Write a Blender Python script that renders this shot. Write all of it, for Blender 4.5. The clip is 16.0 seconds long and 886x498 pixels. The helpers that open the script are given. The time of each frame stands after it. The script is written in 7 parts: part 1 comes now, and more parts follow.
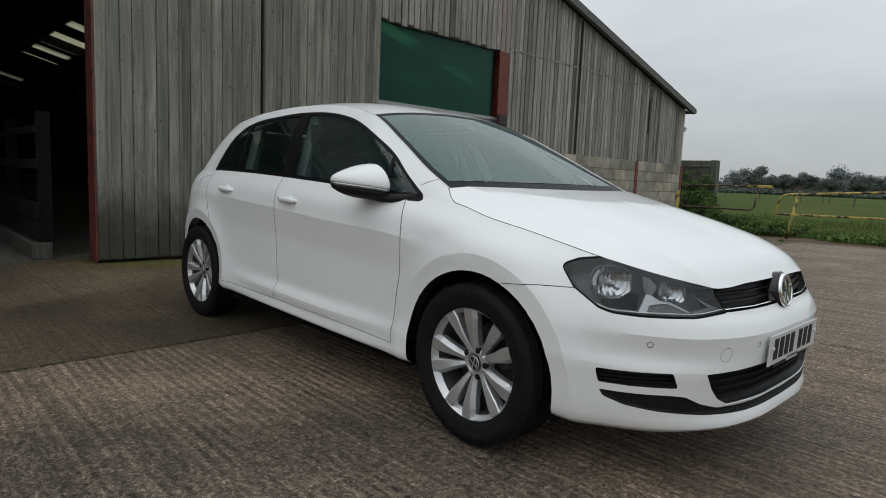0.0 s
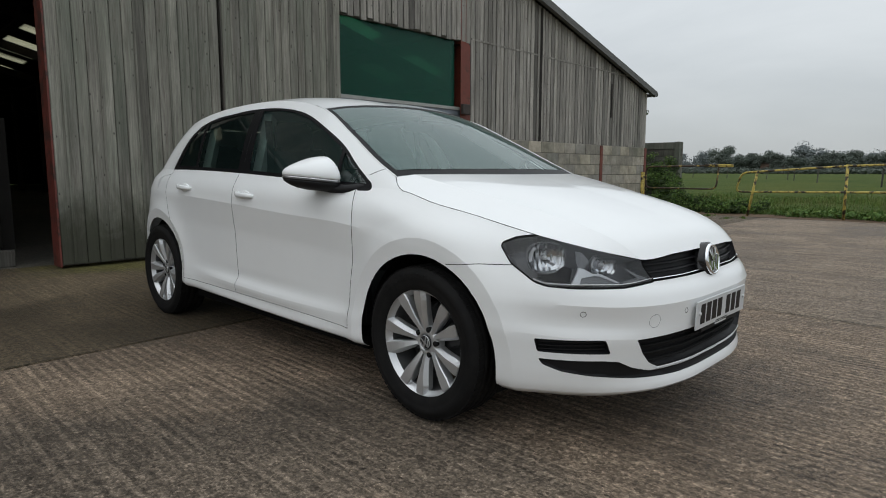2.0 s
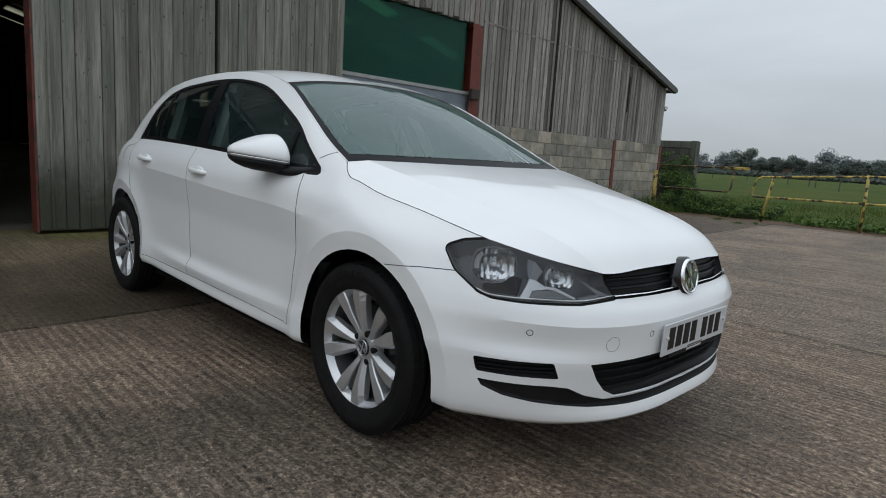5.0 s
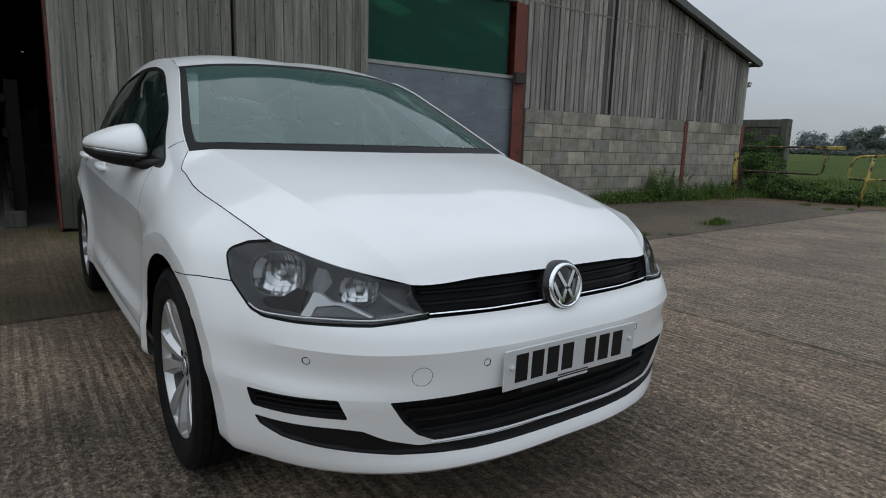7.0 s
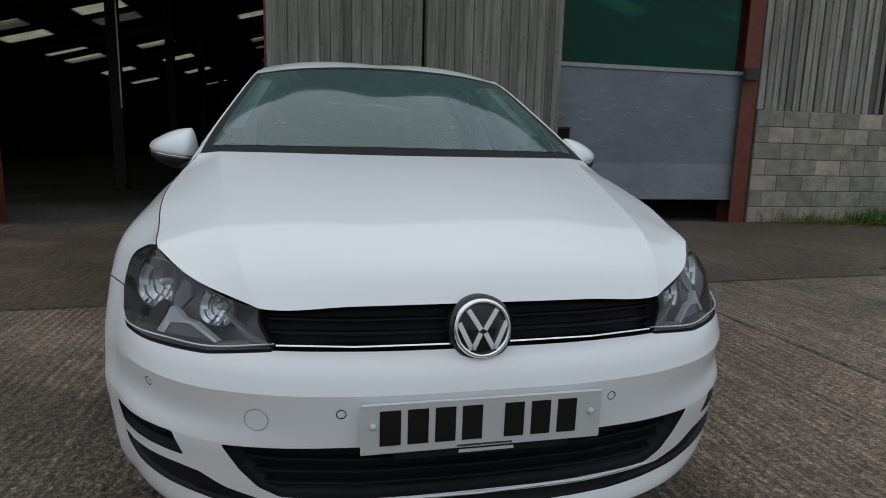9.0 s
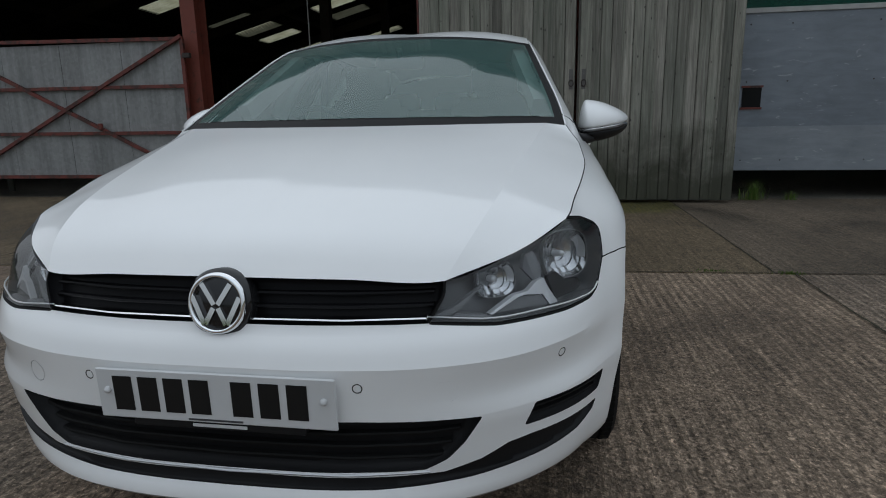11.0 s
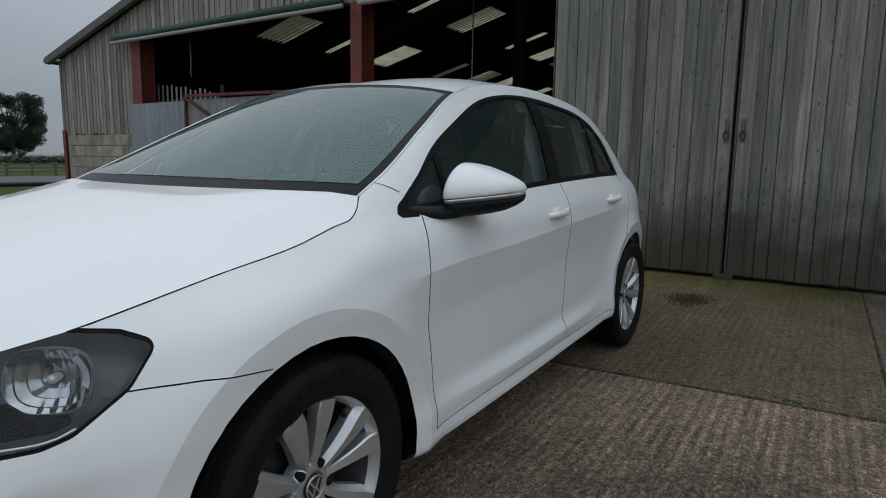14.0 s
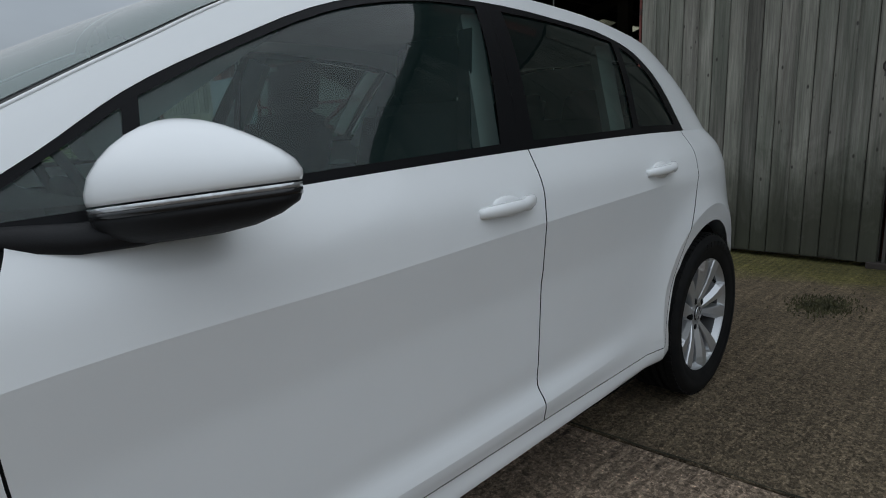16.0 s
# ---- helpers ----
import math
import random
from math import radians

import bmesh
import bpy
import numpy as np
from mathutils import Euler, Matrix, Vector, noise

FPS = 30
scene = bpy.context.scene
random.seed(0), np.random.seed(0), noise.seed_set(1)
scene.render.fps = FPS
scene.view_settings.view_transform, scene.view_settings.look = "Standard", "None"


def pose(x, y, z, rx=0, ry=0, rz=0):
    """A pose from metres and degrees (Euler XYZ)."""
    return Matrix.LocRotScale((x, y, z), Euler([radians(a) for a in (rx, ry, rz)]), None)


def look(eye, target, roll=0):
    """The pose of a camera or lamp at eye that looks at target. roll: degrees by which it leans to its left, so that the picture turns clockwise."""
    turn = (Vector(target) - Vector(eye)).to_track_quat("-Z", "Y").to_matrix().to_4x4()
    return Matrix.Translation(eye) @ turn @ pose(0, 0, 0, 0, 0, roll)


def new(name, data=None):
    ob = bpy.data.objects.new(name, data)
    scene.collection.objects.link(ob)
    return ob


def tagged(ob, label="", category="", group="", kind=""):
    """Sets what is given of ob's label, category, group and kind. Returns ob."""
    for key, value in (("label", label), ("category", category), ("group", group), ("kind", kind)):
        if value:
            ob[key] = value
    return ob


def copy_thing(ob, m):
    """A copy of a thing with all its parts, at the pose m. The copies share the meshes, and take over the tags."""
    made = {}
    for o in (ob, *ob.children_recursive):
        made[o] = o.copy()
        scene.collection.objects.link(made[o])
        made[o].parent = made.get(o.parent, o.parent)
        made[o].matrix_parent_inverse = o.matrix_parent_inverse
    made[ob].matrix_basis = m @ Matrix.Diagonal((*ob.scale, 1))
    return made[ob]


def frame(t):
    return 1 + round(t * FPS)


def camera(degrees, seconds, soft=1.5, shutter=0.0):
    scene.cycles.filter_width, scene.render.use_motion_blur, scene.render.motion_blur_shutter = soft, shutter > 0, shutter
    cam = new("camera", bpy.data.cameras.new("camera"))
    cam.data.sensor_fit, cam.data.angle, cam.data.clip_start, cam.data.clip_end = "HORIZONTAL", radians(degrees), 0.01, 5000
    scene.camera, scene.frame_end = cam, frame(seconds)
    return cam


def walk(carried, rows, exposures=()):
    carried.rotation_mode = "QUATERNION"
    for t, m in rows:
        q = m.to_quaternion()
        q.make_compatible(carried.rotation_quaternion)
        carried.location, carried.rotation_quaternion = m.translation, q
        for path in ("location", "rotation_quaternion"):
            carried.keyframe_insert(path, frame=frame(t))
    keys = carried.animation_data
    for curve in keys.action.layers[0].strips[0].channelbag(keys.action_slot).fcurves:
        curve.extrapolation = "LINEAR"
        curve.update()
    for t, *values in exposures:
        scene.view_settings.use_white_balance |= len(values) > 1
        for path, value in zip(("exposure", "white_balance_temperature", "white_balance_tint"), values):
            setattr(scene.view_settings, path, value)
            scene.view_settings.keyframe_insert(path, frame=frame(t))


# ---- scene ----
from mathutils.bvhtree import BVHTree

cam = camera(72.3, 16.0, soft=1.0)
PATH = [
    (0, (1.556, -2.511, 1.019), (0.12, -1.137, 0.79), 2.4),
    (0.5, (1.682, -2.507, 1.017), (0.306, -1.076, 0.77), 1.0),
    (1, (1.71, -2.518, 1.012), (0.331, -1.089, 0.77), 1.0),
    (1.5, (1.717, -2.519, 1.007), (0.32, -1.118, 0.713), -0.0),
    (2, (1.722, -2.508, 1.006), (0.343, -1.082, 0.752), 0.1),
    (2.5, (1.724, -2.514, 0.999), (0.336, -1.096, 0.751), 0.6),
    (3, (1.725, -2.513, 1.003), (0.329, -1.102, 0.759), 0.8),
    (5.5, (1.712, -1.969, 1.032), (0.31, -0.581, 0.706), 3.7),
    (6, (1.791, -1.75, 1.03), (0.41, -0.356, 0.645), 1.4),
    (6.5, (1.832, -1.483, 1.035), (0.365, -0.168, 0.697), 1.1),
    (7, (1.948, -1.249, 1.04), (0.354, -0.092, 0.692), 1.7),
    (7.5, (2.036, -1.049, 1.049), (0.405, 0.054, 0.699), 1.2),
    (8, (2.013, -0.821, 1.043), (0.328, 0.202, 0.705), 2.0),
    (8.5, (1.994, -0.615, 1.046), (0.237, 0.27, 0.683), 0.2),
    (8.7, (1.998, -0.512, 1.037), (0.16, 0.191, 0.683), 0.6),
    (10.8, (1.95, 0.55, 1.038), (0.012, 0.289, 0.621), -1.4),
    (11, (1.909, 0.652, 1.018), (-0.018, 0.33, 0.593), -1.1),
    (11.5, (1.832, 0.887, 1.037), (-0.073, 0.473, 0.593), -1.6),
    (12, (1.789, 1.146, 1.051), (-0.037, 0.459, 0.609), -1.1),
    (12.5, (1.655, 1.329, 1.062), (-0.184, 0.61, 0.747), 1.3),
    (13, (1.482, 1.512, 1.085), (-0.324, 0.715, 0.764), -0.2),
    (13.5, (1.255, 1.714, 1.094), (-0.45, 0.708, 0.814), 1.1),
    (14, (0.971, 1.786, 1.075), (-0.706, 0.734, 0.792), 0.9),
    (14.5, (0.69, 1.783, 1.069), (-0.907, 0.635, 0.707), -0.5),
    (15, (0.358, 1.819, 1.081), (-1.117, 0.506, 0.765), 0.5),
    (15.5, (0.009, 1.761, 1.063), (-1.456, 0.436, 0.751), -0.6),
    (16, (-0.331, 1.689, 1.048), (-1.738, 0.321, 0.662), -1.9),
]
walk(cam, [(t, look(eye, target, roll)) for t, eye, target, roll in PATH],
     exposures=[(0, -0.19, 6850, 10), (1.5, -0.10, 6850, 10), (3, -0.06, 6700, 10), (5.5, -0.22, 6500, 10), (6.5, -0.28, 6460, 10), (8.5, -0.52, 6420, 10), (11, -0.58, 6380, 10), (12.5, -0.48, 6380, 10), (16, -0.42, 6380, 10)])

# ------------------------------------------------------------------ overcast sky and a veiled sun
SUN_ELEVATION, SUN_ROTATION = radians(48), radians(150)
world = bpy.data.worlds.new("overcast_sky")
scene.world = world
world.use_nodes = True
wt = world.node_tree
wt.nodes.clear()


def wnode(kind, **values):
    n = wt.nodes.new(kind)
    for key, v in values.items():
        n.inputs[key.replace("_", " ")].default_value = v
    return n


w_out, w_bg = wnode("ShaderNodeOutputWorld"), wnode("ShaderNodeBackground")
w_sky = wnode("ShaderNodeTexSky")
w_sky.sky_type, w_sky.sun_disc, w_sky.sun_elevation, w_sky.sun_rotation = "NISHITA", False, SUN_ELEVATION, SUN_ROTATION
w_coord, w_map = wnode("ShaderNodeTexCoord"), wnode("ShaderNodeMapping", Scale=(1.0, 1.0, 2.6))
w_noise, w_ramp = wnode("ShaderNodeTexNoise", Scale=1.7, Detail=6.0, Roughness=0.55, Distortion=0.3), wnode("ShaderNodeValToRGB")
w_ramp.color_ramp.elements[0].position, w_ramp.color_ramp.elements[0].color = 0.30, (0.68, 0.755, 0.825, 1)
w_ramp.color_ramp.elements[1].position, w_ramp.color_ramp.elements[1].color = 0.72, (0.92, 1.0, 1.075, 1)
w_scale = wnode("ShaderNodeMix", Factor=1.0)
w_scale.data_type, w_scale.blend_type = "RGBA", "MIX"
w_dim = wnode("ShaderNodeVectorMath")
w_dim.operation = "SCALE"
w_dim.inputs["Scale"].default_value = 0.09
wt.links.new(w_coord.outputs["Generated"], w_map.inputs["Vector"])
wt.links.new(w_map.outputs[0], w_noise.inputs["Vector"])
wt.links.new(w_noise.outputs["Fac"], w_ramp.inputs["Fac"])
wt.links.new(w_sky.outputs[0], w_dim.inputs[0])
w_scale.inputs[0].default_value = 0.88
wt.links.new(w_dim.outputs[0], w_scale.inputs[6])
wt.links.new(w_ramp.outputs[0], w_scale.inputs[7])
w_sep, w_lean, w_side = wnode("ShaderNodeSeparateXYZ"), wnode("ShaderNodeValToRGB"), wnode("ShaderNodeMix")
w_half = wnode("ShaderNodeMath")
w_half.operation = "MULTIPLY_ADD"
w_half.inputs[1].default_value, w_half.inputs[2].default_value = 0.5, 0.5
w_side.data_type, w_side.blend_type = "RGBA", "MULTIPLY"
w_side.inputs[0].default_value = 1.0
w_lean.color_ramp.elements[0].position, w_lean.color_ramp.elements[0].color = 0.05, (0.72, 0.735, 0.75, 1)
w_lean.color_ramp.elements[1].position, w_lean.color_ramp.elements[1].color = 0.80, (0.95, 0.95, 0.95, 1)
wt.links.new(w_coord.outputs["Generated"], w_sep.inputs[0])
wt.links.new(w_sep.outputs["Y"], w_half.inputs[0])
wt.links.new(w_half.outputs[0], w_lean.inputs["Fac"])
wt.links.new(w_scale.outputs[2], w_side.inputs[6])
wt.links.new(w_lean.outputs[0], w_side.inputs[7])
w_rise, w_zen = wnode("ShaderNodeValToRGB"), wnode("ShaderNodeMix")
w_zen.data_type, w_zen.blend_type = "RGBA", "MULTIPLY"
w_zen.inputs[0].default_value = 1.0
w_rise.color_ramp.elements[0].position, w_rise.color_ramp.elements[0].color = 0.0, (0.40, 0.40, 0.40, 1)
w_rise.color_ramp.elements[1].position, w_rise.color_ramp.elements[1].color = 0.85, (1.08, 1.08, 1.08, 1)
wt.links.new(w_sep.outputs["Z"], w_rise.inputs["Fac"])
wt.links.new(w_side.outputs[2], w_zen.inputs[6])
wt.links.new(w_rise.outputs[0], w_zen.inputs[7])
wt.links.new(w_zen.outputs[2], w_bg.inputs["Color"])
w_bg.inputs["Strength"].default_value = 1.64
wt.links.new(w_bg.outputs[0], w_out.inputs["Surface"])

sun_data = bpy.data.lights.new("sun", "SUN")
sun_data.energy, sun_data.angle, sun_data.color = 0.6, radians(110), (1.0, 0.97, 0.93)
sun = new("sun", sun_data)
sun.matrix_world = look((0, 0, 30), (0 + 30 * math.sin(-SUN_ROTATION) * -1, 0 - 30 * math.cos(SUN_ROTATION) * -1 * -1, 0))


# ------------------------------------------------------------------ materials
class Mat:
    """A small builder of node materials."""

    def __init__(self, name, rough=0.6, metal=0.0, colour=(0.5, 0.5, 0.5)):
        self.m = bpy.data.materials.new(name)
        self.m.use_nodes = True
        self.t = self.m.node_tree
        self.b = self.t.nodes["Principled BSDF"]
        self.b.inputs["Roughness"].default_value, self.b.inputs["Metallic"].default_value = rough, metal
        self.b.inputs["Base Color"].default_value = (*colour, 1)
        self.c = self.t.nodes.new("ShaderNodeTexCoord")

    def node(self, kind, **values):
        n = self.t.nodes.new(kind)
        for key, v in values.items():
            n.inputs[key.replace("_", " ")].default_value = v
        return n

    def link(self, a, b):
        self.t.links.new(a, b)

    def coord(self, scale=(1, 1, 1), turn=0.0, space="Object"):
        n = self.node("ShaderNodeMapping", Scale=scale, Rotation=(0, 0, turn))
        self.link(self.c.outputs[space], n.inputs["Vector"])
        return n.outputs[0]

    def noise(self, scale, detail=5.0, rough=0.6, stretch=(1, 1, 1), distort=0.0, turn=0.0):
        n = self.node("ShaderNodeTexNoise", Scale=scale, Detail=detail, Roughness=rough, Distortion=distort)
        self.link(self.coord(stretch, turn), n.inputs["Vector"])
        return n.outputs["Fac"]

    def ramp(self, fac, *stops):
        n = self.node("ShaderNodeValToRGB")
        e = n.color_ramp.elements
        while len(e) < len(stops):
            e.new(0.5)
        for k, (p, col) in enumerate(stops):
            e[k].position = p
            e[k].color = (*col, 1) if isinstance(col, tuple) else (col, col, col, 1)
        self.link(fac, n.inputs["Fac"])
        return n.outputs["Color"]

    def mix(self, a, b, fac, blend="MIX"):
        n = self.node("ShaderNodeMix")
        n.data_type, n.blend_type = "RGBA", blend
        for v, k in ((fac, 0), (a, 6), (b, 7)):
            if isinstance(v, (int, float)):
                n.inputs[k].default_value = v if k == 0 else (v, v, v, 1)
            elif isinstance(v, tuple):
                n.inputs[k].default_value = (*v, 1)
            else:
                self.link(v, n.inputs[k])
        return n.outputs[2]

    def math(self, op, a, b=0.0):
        n = self.node("ShaderNodeMath")
        n.operation = op
        for v, k in ((a, 0), (b, 1)):
            if isinstance(v, (int, float)):
                n.inputs[k].default_value = v
            else:
                self.link(v, n.inputs[k])
        return n.outputs[0]

    def random(self):
        return self.node("ShaderNodeObjectInfo").outputs["Random"]

    def island(self):
        return self.node("ShaderNodeNewGeometry").outputs["Random Per Island"]

    def colour(self, out):
        self.link(out, self.b.inputs["Base Color"])
        return self

    def rough(self, out):
        self.link(out, self.b.inputs["Roughness"])
        return self

    def bump(self, out, strength=0.3, depth=0.01):
        n = self.node("ShaderNodeBump", Strength=strength, Distance=depth)
        self.link(out, n.inputs["Height"])
        self.link(n.outputs[0], self.b.inputs["Normal"])
        return self

    def set(self, **values):
        for key, v in values.items():
            self.b.inputs[key.replace("_", " ")].default_value = v
        return self


def plain(name, colour, rough=0.5, metal=0.0, vary=0.12, scale=9.0, bump=0.0):
    """One colour with a soft unevenness."""
    k = Mat(name, rough, metal, colour)
    if max(colour) < 0.05 and not metal and rough > 0.3:
        k.set(Specular_IOR_Level=0.22 if max(colour) > 0.0075 else 0.10)
    n = k.noise(scale, 6.0)
    lo, hi = tuple(c * (1 - vary) for c in colour), tuple(min(1, c * (1 + vary)) for c in colour)
    k.colour(k.ramp(n, (0.3, lo), (0.7, hi)))
    if bump:
        k.bump(k.noise(scale * 14, 3.0), bump, 0.004)
    return k.m


def car_paint():
    k = Mat("white_car_paint", 0.38, 0.0, (0.80, 0.81, 0.81))
    n = k.noise(3.0, 3.0)
    k.colour(k.ramp(n, (0.3, (0.825, 0.835, 0.835)), (0.7, (0.845, 0.855, 0.855))))
    k.set(Coat_Weight=0.8, Coat_Roughness=0.06, Coat_IOR=1.45, Specular_IOR_Level=0.25)
    return k.m


def glass(name, tint, gloss=0.02, dew=0.0, ior=1.5, veil=(0.34, 0.47, 0.44)):
    """A thin tinted pane: it lets light straight through, and shines by its angle."""
    k = Mat(name)
    t = k.t
    t.nodes.remove(k.b)
    clear, shine = k.node("ShaderNodeBsdfTransparent", Color=(*tint, 1)), k.node("ShaderNodeBsdfGlossy", Roughness=gloss)
    fres, mix = k.node("ShaderNodeFresnel", IOR=ior), k.node("ShaderNodeMixShader")
    k.link(fres.outputs[0], mix.inputs[0])
    if dew:
        film, haze = k.node("ShaderNodeBsdfDiffuse", Color=(*veil, 1)), k.node("ShaderNodeMixShader")
        haze.inputs[0].default_value = dew
        k.link(clear.outputs[0], haze.inputs[1])
        k.link(film.outputs[0], haze.inputs[2])
        k.link(haze.outputs[0], mix.inputs[1])
    else:
        k.link(clear.outputs[0], mix.inputs[1])
    k.link(shine.outputs[0], mix.inputs[2])
    k.link(mix.outputs[0], t.nodes["Material Output"].inputs["Surface"])
    return k.m


def concrete(name, base, wet, ridge=1.0, turn=0.0, tint_ovals=(), tint=(0.68, 0.71, 0.75)):
    """Old tamped yard concrete: broken ridges along x, worn aggregate, stains; soft-edged ovals are multiplied by tint.
    """
    k = Mat(name, 0.8)
    k.set(Specular_IOR_Level=0.25)
    fine, mid, big = k.noise(120, 3.0, 0.7), k.noise(14, 7.0, 0.7), k.noise(0.55, 6.0, 0.6, distort=0.8)
    streak = k.noise(13, 5.0, 0.65, (0.07, 1.0, 1.0), turn=turn)
    ribs = k.node("ShaderNodeTexWave", Scale=6.6, Distortion=0.9, Detail=2.5, Detail_Scale=1.6)
    ribs.bands_direction = "Y"
    k.link(k.coord((0.22, 1, 1), turn), ribs.inputs["Vector"])
    stones = k.node("ShaderNodeTexVoronoi", Scale=88.0)
    k.link(k.coord((1, 1, 1)), stones.inputs["Vector"])
    lo, hi = tuple(c * 0.74 for c in base), tuple(c * 1.22 for c in base)
    a = k.ramp(mid, (0.27, lo), (0.73, hi))
    a = k.mix(a, k.ramp(stones.outputs["Color"], (0.10, 0.36), (0.9, 1.72)), 0.66, "MULTIPLY")
    a = k.mix(a, k.ramp(fine, (0.36, 0.60), (0.64, 1.42)), 0.6, "MULTIPLY")
    a = k.mix(a, k.ramp(big, (0.34, wet), (0.60, 1.18)), 1.0, "MULTIPLY")
    a = k.mix(a, k.ramp(streak, (0.34, 0.66), (0.60, 1.12)), 0.6 * min(1.0, ridge + 0.2), "MULTIPLY")
    wear = k.ramp(k.noise(1.5, 6.0, 0.68), (0.37, 0.15), (0.58, 1.0))
    dash = k.ramp(k.noise(7, 6.0, 0.7, (0.12, 1.0, 1.0), turn=turn), (0.40, 0.0), (0.56, 1.0))
    crumb = k.ramp(k.noise(58, 4.0, 0.7), (0.32, 0.25), (0.56, 1.0))
    rib = k.math("MULTIPLY", k.math("MULTIPLY", k.ramp(ribs.outputs["Fac"], (0.30, 0.0), (0.75, 1.0)), wear), k.math("MULTIPLY", dash, crumb))
    a = k.mix(a, k.ramp(rib, (0.04, 0.84), (0.45, 1.42)), min(1.0, 0.82 * ridge), "MULTIPLY")
    holes = k.noise(86, 4.0, 0.70, (0.6, 1.0, 1.0), 0.3, turn)
    pits = k.ramp(holes, (0.38, 0.42), (0.48, 1.0), (0.62, 1.25))
    a = k.mix(a, pits, 0.45, "MULTIPLY")
    flake = k.ramp(k.noise(130, 2.0, 0.6), (0.60, 1.0), (0.66, 1.9))
    a = k.mix(a, flake, 0.9, "MULTIPLY")
    worn = k.ramp(k.noise(2.6, 8.0, 0.8, (0.45, 1.0, 1.0), 0.5, turn), (0.50, 0.0), (0.60, 1.0))
    groove = k.math("MULTIPLY", k.math("MULTIPLY", k.ramp(ribs.outputs["Fac"], (0.12, 1.0), (0.42, 0.0)), worn), k.ramp(k.noise(34, 4.0, 0.8), (0.44, 0.0), (0.56, 1.0)))
    a = k.mix(a, k.ramp(groove, (0.1, 1.04), (0.7, 0.42)), min(1.0, 0.9 * ridge), "MULTIPLY")
    if tint_ovals:
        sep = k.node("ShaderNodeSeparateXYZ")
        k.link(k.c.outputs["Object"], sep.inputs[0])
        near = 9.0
        for cx, cy, rx, ry in tint_ovals:
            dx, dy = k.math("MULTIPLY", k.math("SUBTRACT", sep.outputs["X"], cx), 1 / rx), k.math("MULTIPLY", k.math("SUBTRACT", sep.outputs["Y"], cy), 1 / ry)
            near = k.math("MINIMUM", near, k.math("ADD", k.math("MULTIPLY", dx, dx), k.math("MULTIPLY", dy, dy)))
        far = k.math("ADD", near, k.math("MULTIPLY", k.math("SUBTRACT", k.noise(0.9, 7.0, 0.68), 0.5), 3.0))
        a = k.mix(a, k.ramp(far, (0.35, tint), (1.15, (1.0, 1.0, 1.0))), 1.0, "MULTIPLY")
    k.colour(a)
    k.rough(k.ramp(big, (0.25, 0.45), (0.6, 0.85)))
    h = k.math("ADD", k.math("MULTIPLY", rib, 0.9 * ridge), k.math("ADD", k.math("MULTIPLY", fine, 0.4), k.math("ADD", k.math("MULTIPLY", mid, 0.6), k.math("MULTIPLY", k.ramp(holes, (0.42, 0.0), (0.52, 1.0)), 0.5))))
    k.bump(h, 0.9, 0.016)
    return k.m


